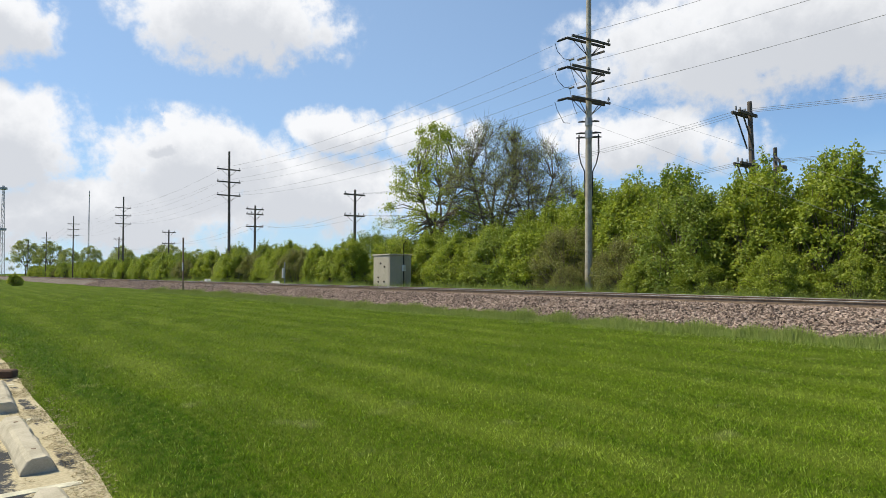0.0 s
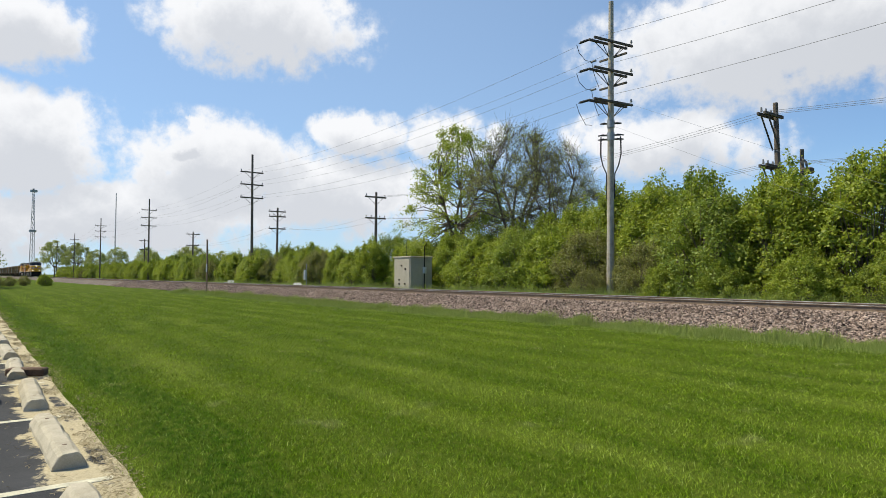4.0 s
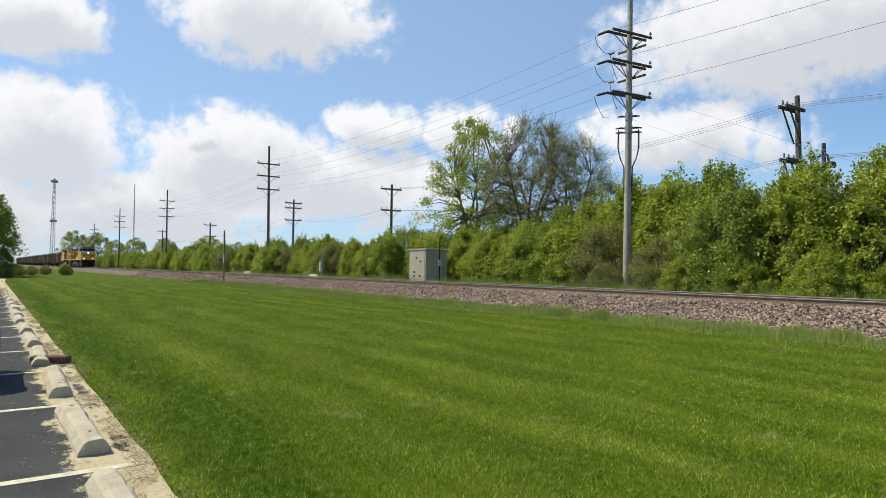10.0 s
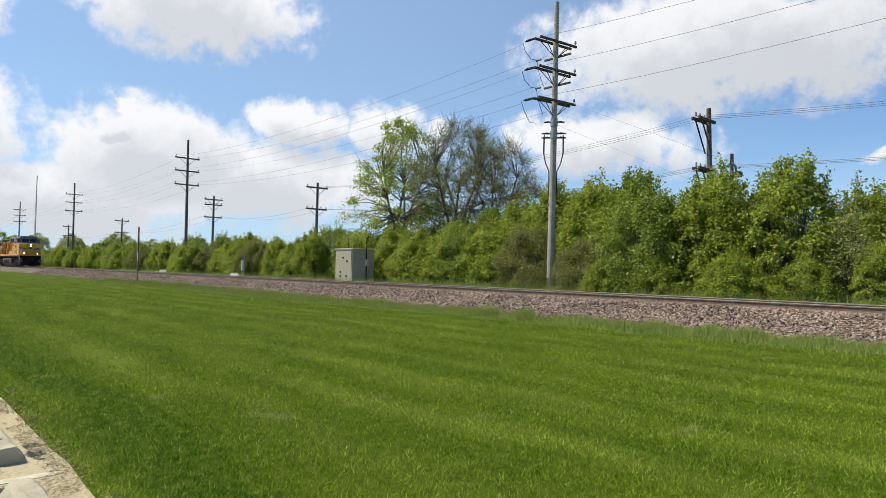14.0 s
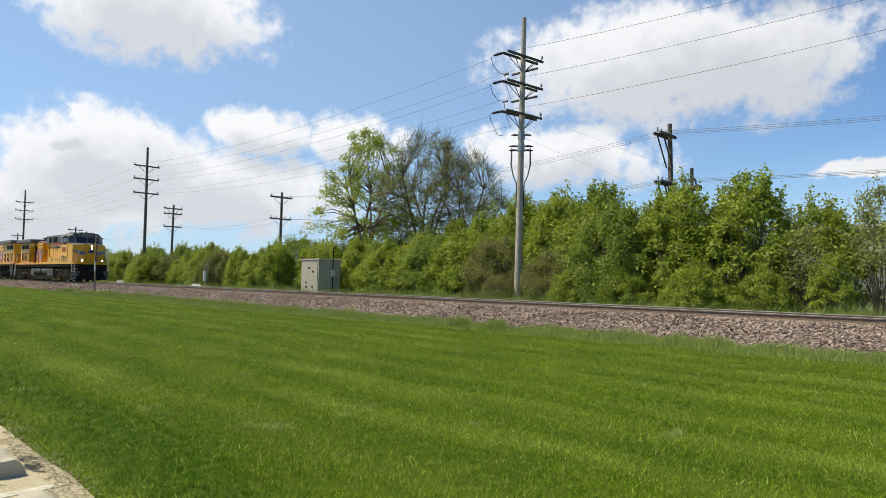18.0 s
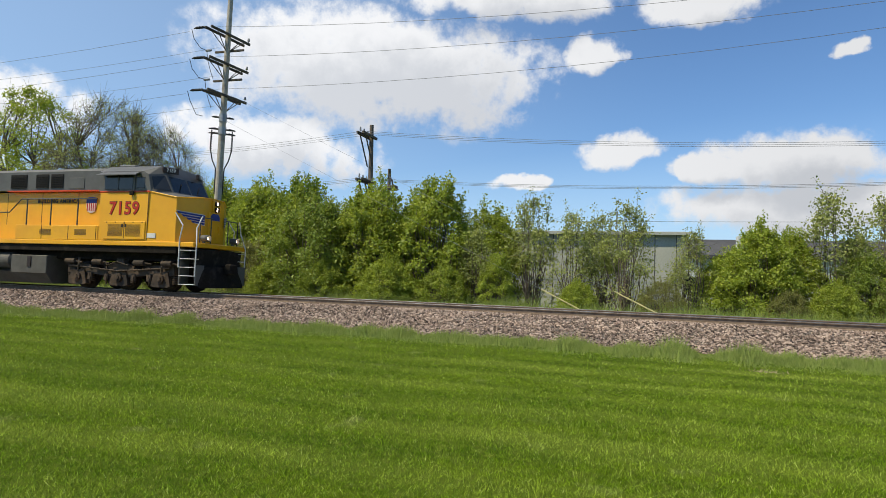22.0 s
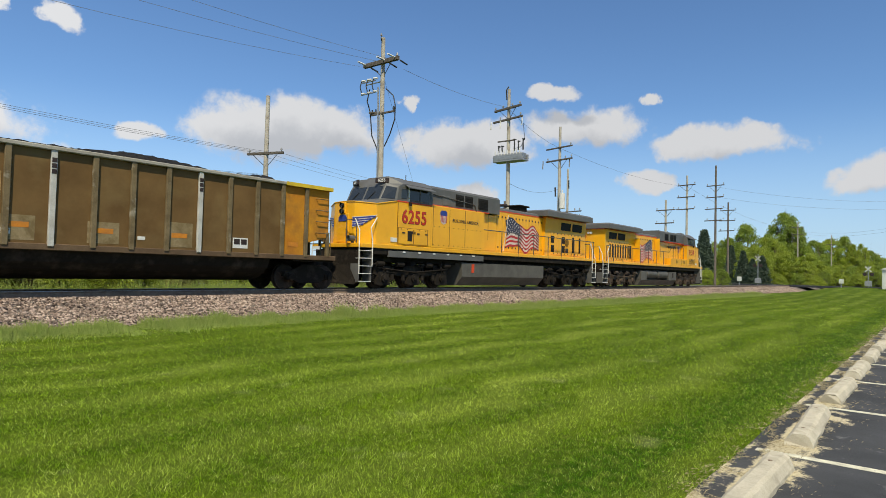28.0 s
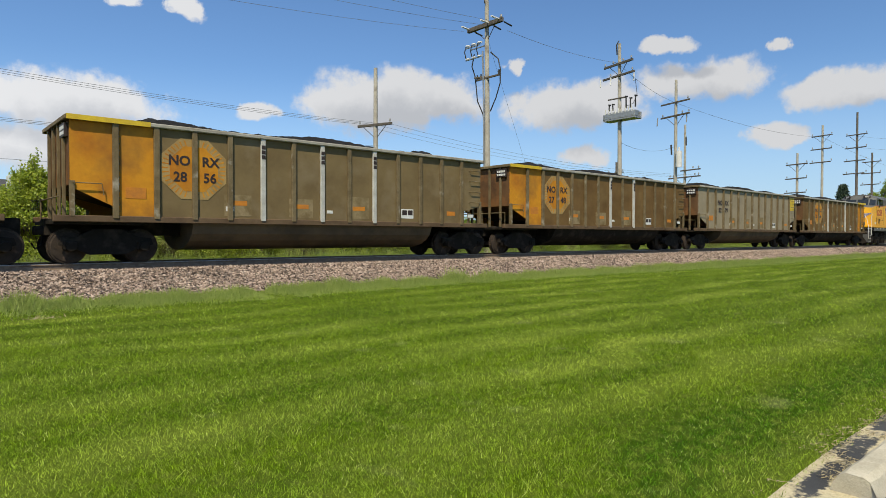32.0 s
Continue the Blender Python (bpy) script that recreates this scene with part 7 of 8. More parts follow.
for k in range(len(ALONG) - 1):
    (xa, ha), (xb, hb) = ALONG[k], ALONG[k + 1]
    for z in ARMS:
        for s in (-1, 1):
            wire((xa - (1.1 if k == 0 else 0), 26 + (s * 1.15 if k else (-1.3 if s < 0 else 0.9)), z + (0 if k == 0 else ha - 15.4) + 0.1), (xb, 26 + s * 1.0, z + hb - 15.4 + 0.3), 0.9, 0.014)
# the line goes on east
H = pole(26.05, 26.0, 14.9, M_POLEGREY, "pale wooden pole with switches and drooping black cables", -0.6, 0.19)
arm(H, 13.42, -1.4, 1.4, 0.16, 0.2, (-1.3,), True)
arm(H, 14.75, -0.35, 0.35, 0.1, 0.06, (-0.3, 0.3), False, -50)
for y in (-1.2, -0.35, 1.2):
    part("strain_insulator", Shape().ring((-0.15, y, 13.45), (-0.85, y, 13.5), 0.05, n=10), M_WHITEPAINT, H, "pale strain insulator")
    part("strain_insulator", Shape().ring((0.2, y, 13.4), (0.8, y, 13.3), 0.045, n=10), M_BLACKCABLE, H, "dark strain insulator")
switch = part("switch_frame", Shape().box(-0.45, -0.38, 0.15, 1.35, 12.3, 12.36, 0.01).box(-0.05, 0.02, 0.15, 1.35, 12.3, 12.36, 0.01).box(-0.45, -0.38, 0.15, 1.35, 11.6, 11.66, 0.01), M_STEELGREY, H, "steel switch frame")
for y in (0.3, 0.8, 1.3):
    part("porcelain", Shape().ring((-0.42, y - 0.3, 12.42), (-0.42, y, 12.46), 0.06, n=10).ring((-0.42, y, 11.7), (-0.42, y - 0.28, 11.66), 0.055, n=10), M_WHITEPAINT, switch, "white porcelain insulator")
    part("blade", Shape().bar([(-0.42, y, 12.46), (-0.5, y + 0.06, 12.1), (-0.42, y, 11.7)], 0.032, 5), M_BLACKCABLE, switch, "dark switch blade")
arm(H, 10.42, -1.0, 0.85, 0.1, 0.09, (), False)
arm(H, 10.55, 0.0, 0.85, -0.15, 0.09, (), False, 25)
for y in (-0.95, 0.5, 0.8):
    part("cable_head", Shape().ring((0, y, 10.4), (0, y, 10.75), 0.06, 0.04, 8), M_BLACKCABLE, H, "black cable head")
part("cable_loop", Shape().bar([(-0.1, 0.95, 12.0), (-0.1, 1.15, 11.3), (-0.1, 0.9, 10.7), (-0.1, 0.82, 10.2), (-0.1, 0.7, 9.2), (-0.05, 0.3, 8.4), (-0.05, 0.2, 7.8)], 0.04, 6), M_BLACKCABLE, H, "black cable loop")
part("cable_loop", Shape().bar([(0.1, -0.2, 11.9), (0.1, -0.8, 11.4), (0.1, -0.97, 10.8), (0.1, -0.95, 10.0), (0.1, -0.6, 9.2), (0.05, -0.2, 8.5)], 0.035, 6), M_BLACKCABLE, H, "black cable loop")
part("conduit", Shape().bar([(-0.12, 0.16, 0), (-0.12, 0.16, 9.0), (-0.15, 0.2, 12.0)], 0.05, 8), M_STEELGREY, H, "grey cable conduit")
for z, dy in ((13.25, -1.2), (11.75, -0.35), (10.15, 1.2)):
    wire((-20.9, 26 - 1.25, z + 0.25), (25.2, 26 + dy, 13.5), 1.1, 0.016)
wire((26.05, 26, 12.8), (33.0, 27.5, 2.0), 0.0, 0.012)
I = pole(39.5, 26.0, 15.1, M_POLEGREY, "wooden pole with two crossarms and a switch platform", -0.8, 0.18)
arm(I, 13.64, -1.45, 1.45, 0.12, 0.13, (-1.3, -0.5, 0.5, 1.35), True, -14)
arm(I, 12.8, -1.6, 1.6, 0.12, 0.12, (-1.4, 0.8), False, -14)
for y in (-1.3, 0.6, 1.45):
    part("fuse_switch", Shape().ring((-0.2, y, 12.75), (-0.25, y, 12.2), 0.05, n=8), M_WHITEPAINT, I, "white fuse switch")
part("top_pin", Shape().bar([(-0.15, 0.1, 14.3), (-0.18, 0.12, 15.0), (0.0, 0.05, 15.3)], 0.05, 6), M_BLACKCABLE, I)
part("drop_wire", Shape().bar([(-0.2, -1.4, 12.3), (-0.3, -1.6, 11.2), (-0.3, -1.3, 10.6), (-0.25, -0.6, 10.5)], 0.02, 5), M_BLACKCABLE, I)
arm(I, 11.2, -0.6, 0.9, 0.1, 0.08, (), False)
deck = part("switch_platform", Shape().box(-0.45, 0.45, -1.5, 1.1, 9.6, 9.72, 0.02).box(-0.45, -0.35, -1.5, 1.1, 9.72, 10.1, 0.02).box(0.35, 0.45, -1.5, 1.1, 9.72, 10.1, 0.02), M_STEELGREY, I, "grey steel platform")
part("recloser_body", Shape().box(-0.4, 0.4, -1.4, 1.0, 9.74, 10.2, 0.06), M_STEELGREY, deck, "white switch tank")
for q in range(9):
    part("rib", Shape().box(-0.44, -0.4, -1.3 + 0.27 * q, -1.22 + 0.27 * q, 9.8, 10.45, 0.01), M_WHITEPAINT, deck)
for y, h in ((-1.35, 0.95), (-0.95, 0.8), (-0.6, 1.0), (0.5, 0.5), (0.8, 0.5)):
    part("bushing", Shape().ring((-0.1, y, 10.4), (-0.1, y, 10.4 + h * 0.8), 0.06, 0.045, 8).ring((-0.1, y - 0.14, 10.4 + h * 0.8), (-0.1, y + 0.06, 10.45 + h * 0.8), 0.05, n=8), M_BLACKCABLE, deck, "black bushing")
J = pole(47.95, 26.4, 14.0, M_POLEGREY, "wooden pole with two thin crossarms and a transformer", 0, 0.17)
arm(J, 12.17, -1.5, 1.5, 0.1, 0.1, (-1.3,), False, -14)
arm(J, 11.1, -1.5, 1.5, 0.1, 0.11, (-1.4, -0.75, 1.3), True, -14)
for y in (-1.1, 1.45):
    part("fuse_switch", Shape().ring((-0.3, y, 11.1), (-0.35, y, 10.4), 0.05, n=8), M_INSUL, J, "grey fuse switch")
part("transformer", Shape().ring((-0.2, -0.4, 6.9), (-0.2, -0.4, 8.2), 0.25, n=14).ring((-0.2, -0.4, 8.2), (-0.2, -0.4, 8.5), 0.06, n=8), M_WHITEPAINT, J, "pale transformer can")
part("cutout", Shape().ring((0.1, 0.4, 8.0), (0.1, 0.45, 8.8), 0.07, n=8).ring((0, -0.9, 8.6), (0, -0.9, 9.3), 0.06, n=8), M_BLACKCABLE, J, "dark cutout")
J2 = pole(53.4, 28.5, 11.3, M_POLEGREY, "grey wooden pole with low crossarms", 0, 0.14)
arm(J2, 6.6, -1.8, 1.8, 0.1, 0.09, (-1.6, -1.2, 1.2, 1.6), True, -14)
arm(J2, 7.2, -1.8, 0.4, 0.1, 0.09, (-1.6, -1.0), False, -14)
for x, y, h, dark, n, low in ((79.7, 26, 14.0, False, 3, 0), (84.7, 24.0, 16.0, True, 4, 1), (72.4, 26, 10.2, False, 3, 0), (98, 26, 12.5, True, 3, 0), (150.5, 26, 13.6, False, 2, 0), (202, 26.7, 14, False, 2, 0), (242, 26.6, 14, False, 1, 0),
                          (101, 1.4, 11.0, False, 1, 0), (118, 0.8, 15.5, True, 2, 0), (60, 40, 9.5, True, 1, 0), (330, 26, 14, False, 2, 0)):
    p = pole(x, y, h, M_POLEBROWN if dark else M_POLEGREY, "dark wooden pole with several crossarms" if n > 2 else "wooden pole with short crossarms near the crossing", 0, 0.17)
    for i in range(n):
        arm(p, h - 1.2 - 1.5 * i - low * 1.4, -1.2 + 0.1 * i, 1.2 + 0.1 * i, 0.1, 0.1, (-1.1, 1.1), i == 0, -14 if x < 100 else 25)
for a, b, sag in (((26.8, 25.2, 13.4), (39.5, 25.4, 13.8), 0.3), ((39.5, 26, 13.8), (48.0, 26.4, 12.4), 0.3), ((48.0, 26.4, 12.4), (79.7, 26, 12.9), 0.6), ((79.7, 26, 12.9), (150.5, 26, 12.6), 1.4),
                  ((150.5, 26, 12.0), (101, 1.4, 10.0), 1.2), ((150.5, 26, 11.6), (101, 1.4, 9.6), 1.3), ((39.5, 26, 8.3), (48.0, 26.4, 8.9), 0.5), ((84.7, 24, 13.3), (118, 0.8, 14), 1.0), ((84.7, 24, 12), (118, 0.8, 13), 1.0)):
    wire(a, b, sag, 0.02)

# the lower, dark line farther back
BACK = [(-15.7, 10.2, 0), (-57.0, 9.9, 1), (-84.4, 10.6, 1), (-128.5, 9.7, 1), (-175, 10.4, 1)]
for x, h, plain in BACK:
    p = pole(x, 33.0, h, M_POLEBROWN, "dark brown wooden pole with two side crossarms" if not plain else "dark brown wooden pole with two short crossarms", -1.0 if not plain else 0.6, 0.19)
    if plain:
        arm(p, h - 0.5, -1.25, 1.25, 0.1, 0.13, (-1.1, 1.1), True, 0)
        arm(p, h - 2.7 if x != -84.4 else h - 1.2, -1.2, 1.2, 0.1, 0.13, (-1.1, -0.5, 0.5, 1.1), True, 0)
        if x == -84.4:
            arm(p, h - 2.9, -1.2, 1.2, 0.1, 0.13, (-1.1, 1.1), True, 0)
    else:
        for z in (h - 0.75, h - 3.4):
            for y in (-0.17, 0.17):
                part("crossarm", Shape().box(y - 0.06, y + 0.06, -1.5, 0.35, z - 0.08, z + 0.08, 0.012), M_ARM, p)
                part("brace", Shape().bar([(y, -1.15, z - 0.05), (y, -0.1, z - 1.7)], 0.045, 6), M_ARM, p, "heavy dark brace")
            for y in (-0.5, -1.0, -1.45):
                part("insulator", Shape().ring((0, y, z + 0.08), (0, y, z + 0.3), 0.06, 0.04, 8), M_INSUL, p)
K0 = pole(-14.9, 33.6, 7.7, M_POLEBROWN, "short dark pole with a bracket lamp", 0, 0.15)
part("bracket", Shape().bar([(0, 0, 7.2), (0.5, -0.7, 6.9), (0.6, -0.8, 6.5)], 0.06, 6), M_ARM, K0)
part("lamp_head", Shape().box(0.35, 0.85, -1.0, -0.6, 6.3, 6.6, 0.05), M_ARM, K0, "dark lamp head")
KP = pole(23.0, 33.0, 11.9, M_POLEGREY, "grey wooden pole with one low crossarm", 0, 0.19)
arm(KP, 8.3, -1.3, 1.3, 0.1, 0.13, (-1.15, 1.15), True, 20)
for dz, dys in ((0.75, (-0.6, -1.0, -1.45)), (3.4, (-0.6, -1.0, -1.45))):
    for dy in dys:
        wire((-15.7, 33 + dy, 10.2 - dz + 0.3), (-57, 33 + dy + 1.0, 9.9 - (0.5 if dz < 2 else 2.7) + 0.3), 0.9, 0.016)
        wire((-15.7, 33 + dy, 10.2 - dz + 0.3), (23.0, 33 + dy + 1.0, 8.6 if dz < 2 else 7.2), 0.7, 0.018)
for k in range(1, 4):
    for dy in (-1, 1):
        wire((BACK[k][0], 33 + dy, BACK[k][1] - 2.4), (BACK[k + 1][0], 33 + dy, BACK[k + 1][1] - 2.4), 0.8, 0.016)
for dy in (-1, 0, 1):
    wire((23.0, 33 + dy, 8.6), (53.4, 28.5 + dy, 7.0), 0.7, 0.016)
for z, sag in ((5.2, 0.3), (4.1, 0.2)):
    wire((-40, 34.5, z), (60, 34.5, z + 0.2), sag, 0.02)

# guy wires with yellow guards
for k, (x, z) in enumerate(((-1.55, 9.2), (1.15, 10.6))):
    g = thing("guy_wire", "slanting guy wire with a yellow plastic guard", "guy wire", pose(x, 23.6, 0.1), group="guy wires")
    d = Vector((-20.9 - x, 2.4, z))
    part("cable", Shape().bar([(0, 0, 0), tuple(d)], 0.005, 5), M_STEELGREY, g)
    u = d.normalized()
    part("guard", Shape().bar([tuple(u * 0.15), tuple(u * 2.9)], 0.024, 8), M_CORNER_YELLOW, g, "yellow plastic guard")

# ---- things along the track ----
cab = thing("signal_cabinet", "grey-beige steel railway signal cabinet beside the track", "cabinet", pose(-36.45, 24.0, 0.15))
part("body", Shape().box(-2.15, 0, 0, 1.8, 0, 2.62, 0.02), M_CABINET, cab)
part("roof", Shape().box(-2.22, 0.07, -0.07, 1.87, 2.6, 2.7, 0.02), M_CABINET, cab)
part("door", Shape().box(-2.05, -0.1, -0.035, -0.004, 0.15, 2.5, 0.01), M_CABINET, cab)
for x, z in ((-1.2, 2.0), (-0.7, 1.75), (-1.5, 1.0), (-1.5, 0.7), (-0.75, 0.72)):
    part("latch", Shape().box(x, x + 0.16, -0.07, -0.03, z, z + 0.12, 0.01), M_UNDER, cab, "dark latch")
part("meter_box", Shape().box(0.0, 0.14, 1.0, 1.25, 1.5, 1.95, 0.02), M_WHITEPAINT, cab, "small white meter box")
part("conduit", Shape().bar([(0.06, 1.12, 0), (0.06, 1.12, 3.4), (0.06, 1.3, 3.6)], 0.035, 8), M_UNDER, cab, "dark conduit with weather head")
part("antenna", Shape().bar([(-1.9, 0.9, 2.6), (-1.9, 0.9, 4.0)], 0.02, 6), M_BLACKCABLE, cab)
post = thing("sign_post", "thin rusty steel post with a small faded plate", "post", pose(-52.6, 14.8, 0, 0, -0.6, 0))
part("post", Shape().box(-0.07, 0.07, -0.05, 0.05, -0.3, 4.4, 0.01), M_RAIL, post)
part("plate", Shape().box(-0.05, 0.3, -0.08, -0.05, 1.75, 2.4, 0.01), M_STEELGREY, post, "faded grey plate")
mark = thing("marker_post", "slim post with a white marker tube", "post", pose(-50.7, 22.6, 0.2))
part("post", Shape().ring((0, 0, 0), (0, 0, 2.3), 0.05, n=8), M_STEELGREY, mark)
part("tube", Shape().ring((-0.05, -0.1, 0.9), (-0.05, -0.1, 1.75), 0.13, n=12), M_WHITEPAINT, mark, "white tube")
for x, h, w in ((-52.3, 0.55, 0.7), (-70.8, 0.6, 0.55)):
    c = thing("junction_cover", "small white sloped junction cover beside the rail", "cover", pose(x, 22.4, 0.3), group="junction covers")
    part("cover", Shape().plate([(-w, 0), (w, 0), (w * 0.7, h * 0.6), (w * 0.2, h), (-w * 0.3, h * 0.7)], "y", -0.3, 0.3), M_WHITEPAINT, c)
    part("base", Shape().box(-w, w, -0.35, 0.35, -0.35, 0.0, 0.02), M_CONCRETE, c)
    if x < -60:
        part("machine", Shape().box(-1.6, -0.6, -0.3, 0.3, -0.1, 0.4, 0.05), M_STEELGREY, c, "grey switch machine")

# ---- buildings behind the shrubs ----
M_WALLGREY = surface("grey_block_wall", (0.44, 0.45, 0.4), (0.37, 0.38, 0.34), 0.4, 0.9, bump=0.3, fine=12)
M_WALLWHITE = surface("white_metal_wall", (0.62, 0.64, 0.6), (0.52, 0.54, 0.5), 0.4, 0.7, bump=0.2, fine=12)
M_ROOFDARK = surface("dark_roof_sheet", (0.1, 0.1, 0.105), (0.07, 0.07, 0.075), 0.6, 0.8)
gb = thing("warehouse", "low grey block warehouse behind the shrubs", "building", pose(-4, 43, 0.2))
part("wall", Shape().box(-6.5, 5.4, -7, 7, 0, 4.3, 0.02), M_WALLGREY, gb)
part("roof", Shape().plate([(-7.3, 4.2), (7.3, 4.2), (7.3, 4.35), (0, 5.0), (-7.3, 4.35)], "x", -6.8, 5.7), M_WALLGREY, gb)
for k in range(11):
    part("wall_seam", Shape().box(-6.0 + 1.1 * k, -5.96 + 1.1 * k, -7.02, -6.98, 0, 4.2), M_ROOFDARK, gb)
wb = thing("workshop", "long white metal workshop with a dark roof", "building", pose(14, 66, 0.2))
part("wall", Shape().box(-12.5, 12, -6, 6, 0, 4.2, 0.02), M_WALLWHITE, wb)
part("roof", Shape().plate([(-6.5, 4.1), (6.5, 4.1), (6.5, 4.3), (1.5, 6.1), (-1.5, 6.1), (-6.5, 4.4)], "x", -12.9, 12.4), M_ROOFDARK, wb)
part("roof_box", Shape().box(-7.2, -5.6, -5.2, -3.8, 4.6, 6.2, 0.05), M_WALLWHITE, wb, "white rooftop box")
for k in range(9):
    part("window", Shape().box(-11.5 + 2.7 * k, -10.1 + 2.7 * k, -6.03, -5.98, 1.2, 2.4), M_LOCOGLASS, wb)
sb = thing("shed_hall", "distant hall with a grey curved roof", "building", pose(36, 80, 0.2))
part("wall", Shape().box(-9, 9, -8, 8, 0, 4.5), M_WALLWHITE, sb)
part("roof", Shape().plate([(-9.2, 4.4)] + [(math.cos(a) * 9.2, 4.4 + math.sin(a) * 2.8) for a in np.linspace(math.pi, 0, 13)], "y", -8.2, 8.2), M_WALLGREY, sb)
fence = thing("wire_fence", "low wire fence with steel posts behind the shrubs", "fence", pose(0, 31, 0.2))
for k in range(16):
    part("post", Shape().ring((-12 + 2.2 * k, 0, -0.3), (-12 + 2.2 * k, 0, 1.5), 0.035, n=8), M_STEELGREY, fence)
for z in (0.4, 0.9, 1.4):
    part("strand", Shape().bar([(-12, 0, z), (21, 0, z)], 0.014, 5), M_STEELGREY, fence)

# ---- the crossing in the east ----
road = part("road", Shape().plate([(104, -60), (112, -60), (112, 90), (104, 90)], "z", 0.55, 0.8), M_ASPHALT)
tagged(road, "grey asphalt road over the level crossing", "road", kind="structure")
for x, y, h, lit in ((103, 20.65 + 2.4, 4.6, True), (103, 9.3, 3.0, True)):
    s = thing("crossing_signal", "railway crossing signal mast with round lamps and crossbuck", "signal", pose(x, y, 0.75), group="crossing signals")
    part("mast", Shape().ring((0, 0, -0.3), (0, 0, h), 0.06, n=10), M_STEELGREY, s)
    for t in (-1, 1):
        part("lamp", Shape().ring((-0.1, t * 0.4, h * 0.62), (-0.02, t * 0.4, h * 0.62), 0.25, n=16), M_TEXTDARK, s, "round black signal lamp")
        part("crossbuck", Shape().plate([(-0.5, -0.055), (0.5, -0.055), (0.5, 0.055), (-0.5, 0.055)], "x", -0.12, -0.09), M_WHITEPAINT, s, "white crossbuck board", at=pose(0, 0, h * 0.85, 45 * t, 0, 0))
    part("relay_case", Shape().box(-0.25, 0.25, -0.4, 0.4, 0.2, 0.95, 0.03), M_STEELGREY, s, "grey relay case")
for x, y in ((97, 11.7), (92, 22.9)):
    b = thing("relay_box", "small white relay box on a post", "box", pose(x, y, 0.7), group="relay boxes")
    part("post", Shape().ring((0, 0, -0.3), (0, 0, 0.6), 0.07, n=8), M_STEELGREY, b)
    part("case", Shape().box(-0.2, 0.2, -0.26, 0.26, 0.55, 1.15, 0.03), M_WALLWHITE, b)
hut = thing("signal_hut", "small white signal hut with a hipped roof", "hut", pose(96, 6.2, 0.7))
part("wall", Shape().box(-1.0, 1.0, -0.95, 0.95, 0, 2.5, 0.02), M_WALLWHITE, hut)
part("roof", Shape().add([(-1.2, -1.15, 2.45), (1.2, -1.15, 2.45), (1.2, 1.15, 2.45), (-1.2, 1.15, 2.45), (0, 0, 2.95)], [(3, 2, 1, 0), (0, 1, 4), (1, 2, 4), (2, 3, 4), (3, 0, 4)]), M_WALLGREY, hut)
part("door", Shape().box(-1.03, -0.99, -0.7, 0.1, 0.05, 2.05, 0.01), M_STEELGREY, hut)
part("vent", Shape().box(-0.1, 0.1, -0.1, 0.1, 2.85, 3.15, 0.02), M_STEELGREY, hut)
gate = thing("chain_link_fence", "galvanised chain-link fence by the end of the lot", "fence", pose(104.5, 2.4, 0.1))
for k in range(7):
    part("post", Shape().ring((-4, 1.2 - 1.6 * k, -0.2), (-4, 1.2 - 1.6 * k, 1.9), 0.04, n=8), M_STEELGREY, gate)
for z in (0.15, 1.85):
    part("rail", Shape().bar([(-4, 1.2, z), (-4, -8.4, z)], 0.03, 6), M_STEELGREY, gate)
for k in range(60):
    part("strand", Shape().bar([(-4, 1.2 - 0.16 * k, 0.15), (-4, 1.2 - 0.16 * k, 1.85)], 0.006, 3), M_STEELGREY, gate)

# ---- far masts in the west ----
def lattice(name, label, x, y, high, w):
    t = thing(name, label, "tower", pose(x, y, 0))
    for k in range(3):
        a = k * 2.094
        part("leg", Shape().ring((w * math.cos(a), w * math.sin(a), -0.5), (w * 0.35 * math.cos(a), w * 0.35 * math.sin(a), high), 0.22, 0.14, 6), M_STEELGREY, t)
    n = int(high / 4)
    for k in range(n):
        z0, z1 = high * k / n, high * (k + 1) / n
        g = Shape()
        for j in range(3):
            a, b = j * 2.094, (j + 1) * 2.094
            u, v = w * (1 - 0.65 * z0 / high), w * (1 - 0.65 * z1 / high)
            g.bar([(u * math.cos(a), u * math.sin(a), z0), (v * math.cos(b), v * math.sin(b), z1)], 0.1, 3)
        part("bracing", g, M_STEELGREY, t)
    return t


tw = lattice("radio_tower", "tall grey lattice radio tower with antenna platforms", -560, 28, 66, 2.0)
for z in (33, 63):
    part("antenna_platform", Shape().ring((0, 0, z), (0, 0, z + 1.6), 2.4, n=10), M_STEELGREY, tw, "ring of antennas")
lattice("radio_mast", "thin distant red and white guyed radio mast", -900, 134, 106, 1.0)


# ---- the parking row ----
STOP_L = 1.83
stop_x = [-3.96 - 2.68 * k for k in range(16)] + [-0.95, 2.06] + [5.08 + 2.68 * k for k in range(32)]


